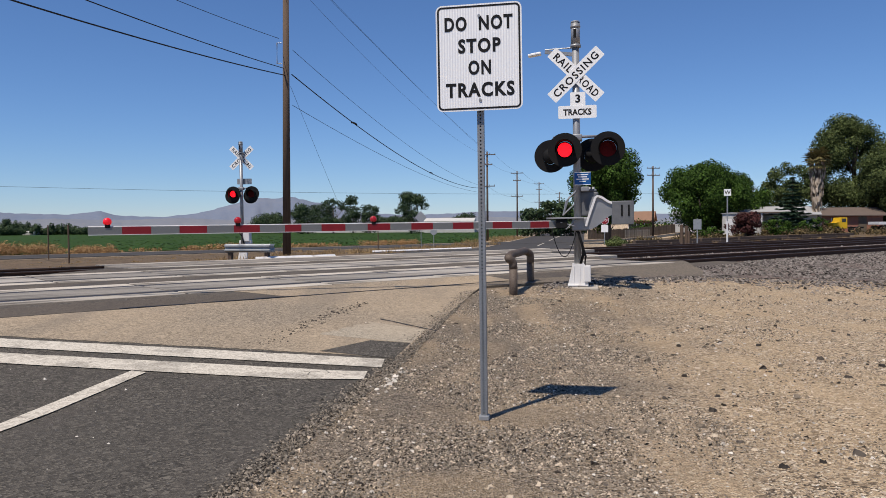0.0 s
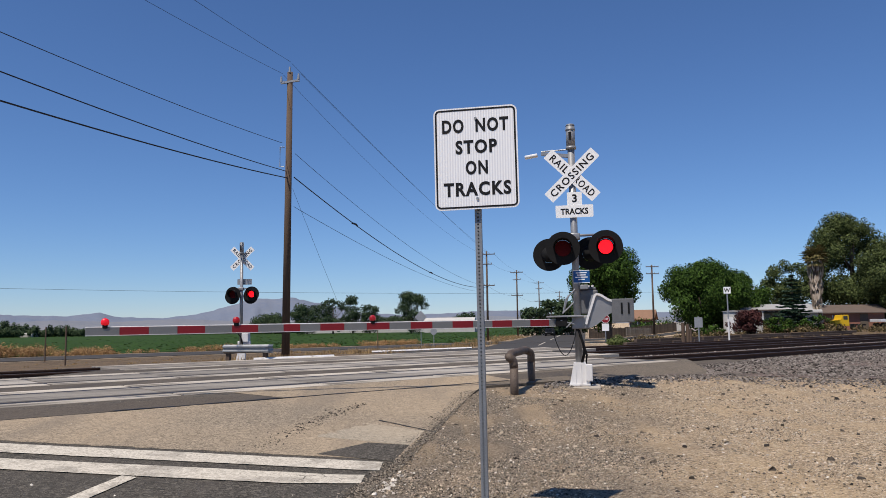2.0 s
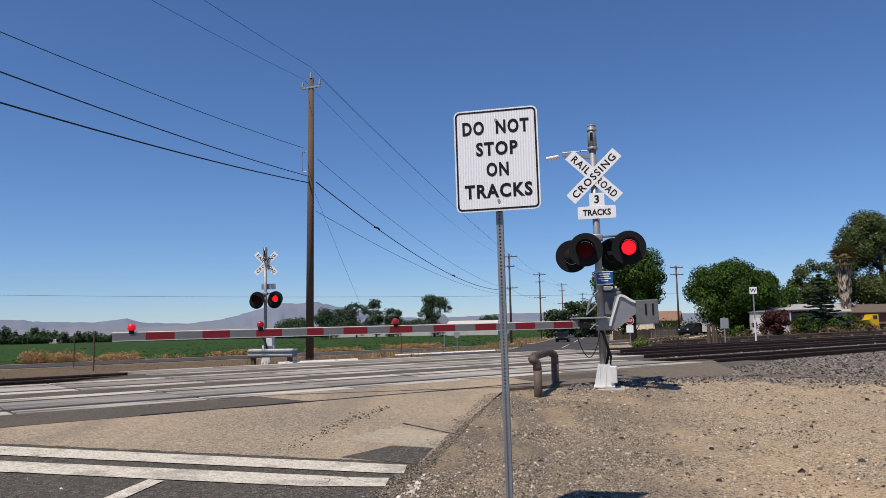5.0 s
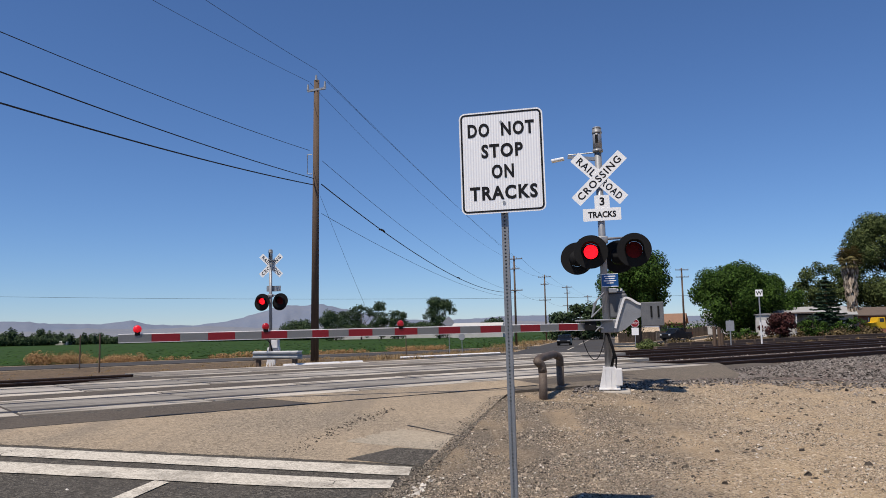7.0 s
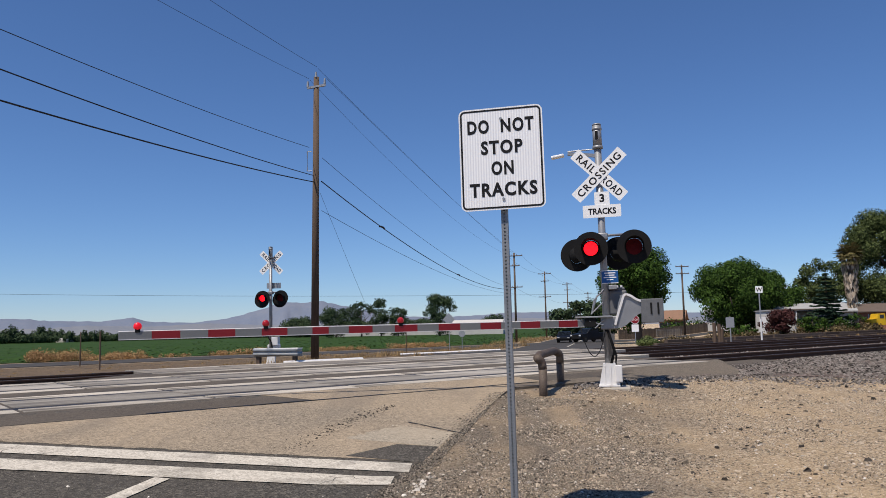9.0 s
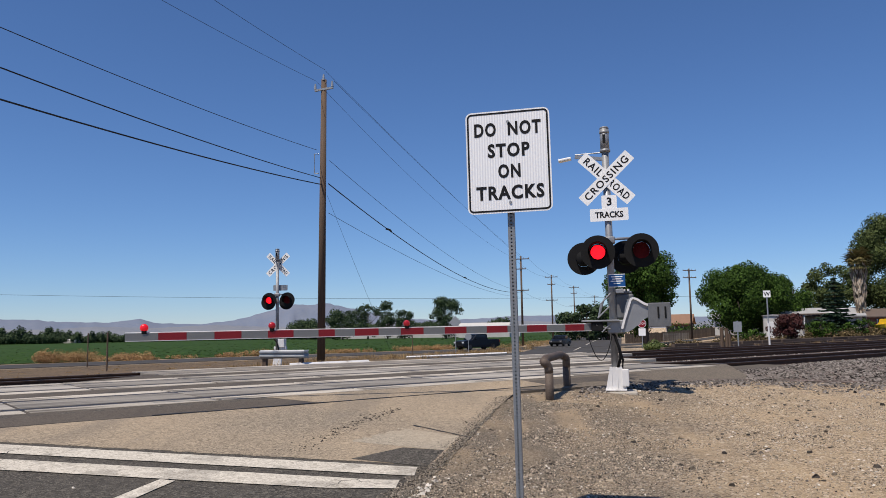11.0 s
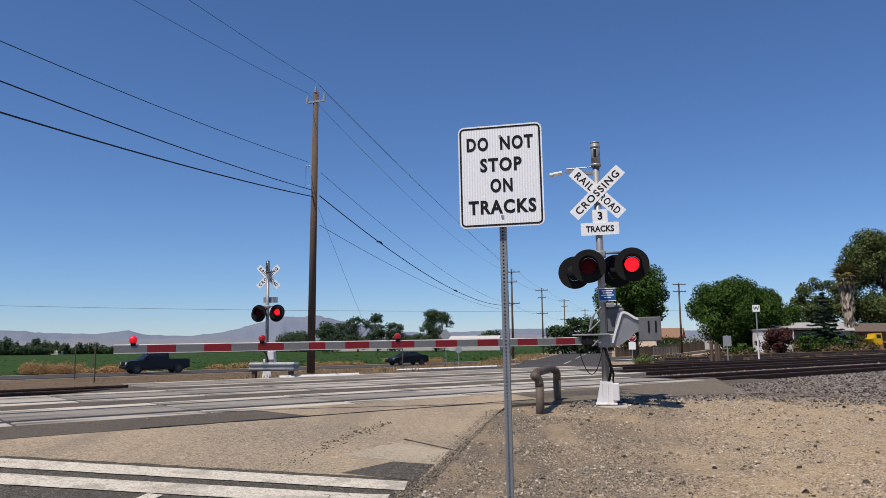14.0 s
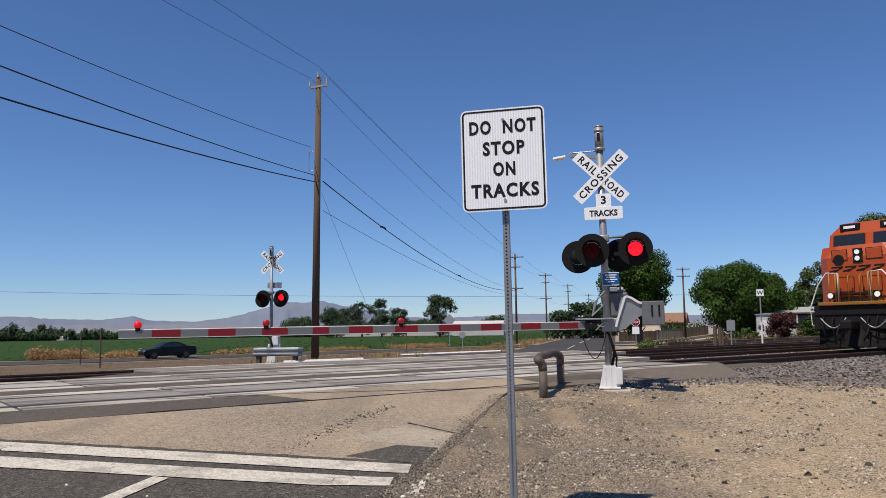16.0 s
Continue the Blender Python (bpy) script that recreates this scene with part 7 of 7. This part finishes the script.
M_STONE_GREY = island_material("grey_gravel_stones", (0.008, 0.007, 0.006), (0.34, 0.29, 0.225))


def on_shoulder(s, q, p):
    """Dark grey gravel, thick beside the asphalt and swept thin by two wheel tracks."""
    if p > 9.4:
        return False
    d = q - EDGE_Q
    swept = 0.75 * math.exp(-((d - 0.16 * (s - 3.0) - 0.1) / 0.13) ** 2) + 0.6 * math.exp(-((d - 0.3 * (s - 5.0)) / 0.16) ** 2)
    return random.random() < (1.0 - ease(d + 0.7 * noise.noise(rd(s, q) * 0.8), 0.6, 3.2)) * (1 - swept)


stones("shoulder_gravel", "dark grey gravel on the shoulder beside the asphalt", M_STONE_GREY, scatter(95000, 2.4, 12.5, EDGE_Q, EDGE_Q + 3.4, 31, on_shoulder, 1.5), 0.005, 0.015, 32)


def by_edge(s, q, p):
    return p < 9.5 and random.random() < 0.02 + 0.98 * ease(q, EDGE_Q - 0.12, EDGE_Q + 0.04)


stones("edge_gravel", "loose gravel spilling over the asphalt's edge", M_STONE_GREY, scatter(11000, 2.2, 13.5, EDGE_Q - 0.16, EDGE_Q + 0.14, 11, by_edge, 1.2, lambda x, y: road_z(x, y) + 0.002), 0.005, 0.018, 12)
def pit_line():
    g = np.random.default_rng(21)
    got = []
    for k in range(420):
        f = g.random()
        v = rd(7.7 + 3.0 * f, -3.45 + 0.3 * f + g.normal(0, 0.1) * (1.2 - 0.6 * f))
        got.append((v.x, v.y, road_z(v.x, v.y) + 0.002))
    return got


stones("broken_chips", "dark broken asphalt chips along an old seam", M_PITS, pit_line(), 0.008, 0.026, 22)
stones("paint_chips", "broken white paint chips beside the stop line", M_STONE_PALE, [(v.x, v.y, ground_z(v.x, v.y) + 0.006) for v in (rd(6.75 + random.gauss(0, 0.35), -1.72 + random.gauss(0, 0.06)) for _ in range(34))], 0.012, 0.034, 16, True)
stones("road_chips", "a few pale stone chips on the asphalt", M_STONE_PALE, scatter(60, 2.5, 10, -6.5, EDGE_Q - 0.4, 13, lambda s, q, p: True, 1.3, road_z), 0.006, 0.016, 14)


def ballast_places(n, s0, s1, p0, p1, seed):
    g = np.random.default_rng(seed)
    got = []
    for _ in range(n):
        v = tr(s0 + (s1 - s0) * g.random() ** 1.3, g.uniform(p0, p1))
        sr, q = to_road(v.x, v.y)
        s2, p2 = to_track(v.x, v.y)
        if q > -0.6 and not (s2 < 18 and p2 > apron_edge(s2)) and p2 > 9.6 - 0.55 * max(0, s2 - 14) + 0.5 * noise.noise(v):
            got.append((v.x, v.y, ground_z(v.x, v.y) + 0.02))
    return got


stones("ballast_stones", "loose grey ballast stones beside the near track", M_BALLAST_STONE, ballast_places(42000, 9.5, 42, 6.7, 11.7, 7), 0.018, 0.05, 8, True)
stones("ballast_stones", "loose grey ballast stones between the tracks", M_BALLAST_STONE, ballast_places(16000, 16.5, 60, 11.8, 22.6, 9), 0.025, 0.065, 10)


def fringe_places(n, seed):
    """Ballast spilled along the apron's edge and thinly over the dirt beside the bed."""
    g = np.random.default_rng(seed)
    got = []
    while len(got) < n:
        s0 = g.uniform(9.6, 30)
        edge = apron_edge(s0) if s0 < 14.6 else 9.4 - 0.55 * (s0 - 14)
        v = tr(s0, edge - 0.02 - abs(g.normal(0, 0.35 if s0 < 14.6 else 0.8)))
        if to_road(v.x, v.y)[1] > -0.75:
            got.append((v.x, v.y, ground_z(v.x, v.y) + 0.01))
    return got


stones("ballast_stones", "grey ballast stones spilled along the apron's edge", M_BALLAST_STONE, fringe_places(9000, 17), 0.012, 0.042, 18, True)


# ---- what moves ----
def motions():
    # the flashing lamps: lenses always glow, and added shutter leaves swing open while a lamp shows
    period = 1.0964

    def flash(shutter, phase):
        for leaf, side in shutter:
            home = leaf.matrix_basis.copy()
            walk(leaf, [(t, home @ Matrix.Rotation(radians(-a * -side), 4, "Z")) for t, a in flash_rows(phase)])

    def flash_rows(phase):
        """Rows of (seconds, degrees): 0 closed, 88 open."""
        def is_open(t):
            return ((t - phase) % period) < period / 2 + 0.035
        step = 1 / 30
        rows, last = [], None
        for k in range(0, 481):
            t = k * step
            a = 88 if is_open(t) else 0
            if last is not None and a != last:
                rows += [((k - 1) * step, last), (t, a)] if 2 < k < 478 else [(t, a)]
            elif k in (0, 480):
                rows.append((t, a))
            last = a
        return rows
    for left, right in (near_off_covers, far_off_covers):
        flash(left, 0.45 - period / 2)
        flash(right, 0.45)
    # the train runs down the near track
    def on_track(s):
        v = tr(s, TRACKS_P[0], RAIL_Z)
        return pose(v.x, v.y, v.z, 0, 0, 270 - math.degrees(TRACK))
    walk(train, [(t, on_track(28.0 + 27.5 * (16 - t))) for t in range(0, 17)])
    # the pickup comes down the side road
    along = ((0, 118), (1, 113), (2, 108.5), (3, 104.5), (4, 102), (5, 100), (6.3, 97.2), (7, 94.3), (7.5, 90.6), (8, 86), (8.5, 81.2), (9, 75.8), (11.3, 52.6), (11.7, 48.0), (12.5, 39.3), (13, 33.2), (13.5, 27.3), (14, 21.4), (14.5, 15.2), (15, 9.2), (16, -3.0))

    def on_side_road(s, p=67.0, heading=230.1):
        v = tr(s, p)
        return pose(v.x, v.y, road_z(v.x, v.y) + 0.015, 0, 0, 90 - heading)
    walk(moving_pickup, [(t, on_side_road(s)) for t, s in along])
    # the sedan comes up the far road, waits and turns into the side road
    rows = []
    for t, s in ((0, 182), (1, 162), (2, 144), (3.5, 121), (5, 110), (6.5, 104.5), (8, 102), (9.5, 101)):
        v = rd(s, -6.6)
        rows.append((t, pose(v.x, v.y, road_z(v.x, v.y) + 0.01, 0, 0, 90 - 190.5)))
    for t, x, y, heading in ((10.6, 10.9, 101.0, 197), (11.3, 10.2, 99.3, 207), (11.7, 8.9, 96.6, 219), (12, 7.5, 94.4, 227), (12.5, 4.8, 91.5, 230)):
        rows.append((t, pose(x, y, road_z(x, y) + 0.01, 0, 0, 90 - heading)))
    for t, s in ((13, 57.9), (13.5, 53.3), (14, 47.6), (14.5, 41.4), (15.25, 31.8), (16, 22.0)):
        rows.append((t, on_side_road(s)))
    walk(moving_sedan, rows)


motions()
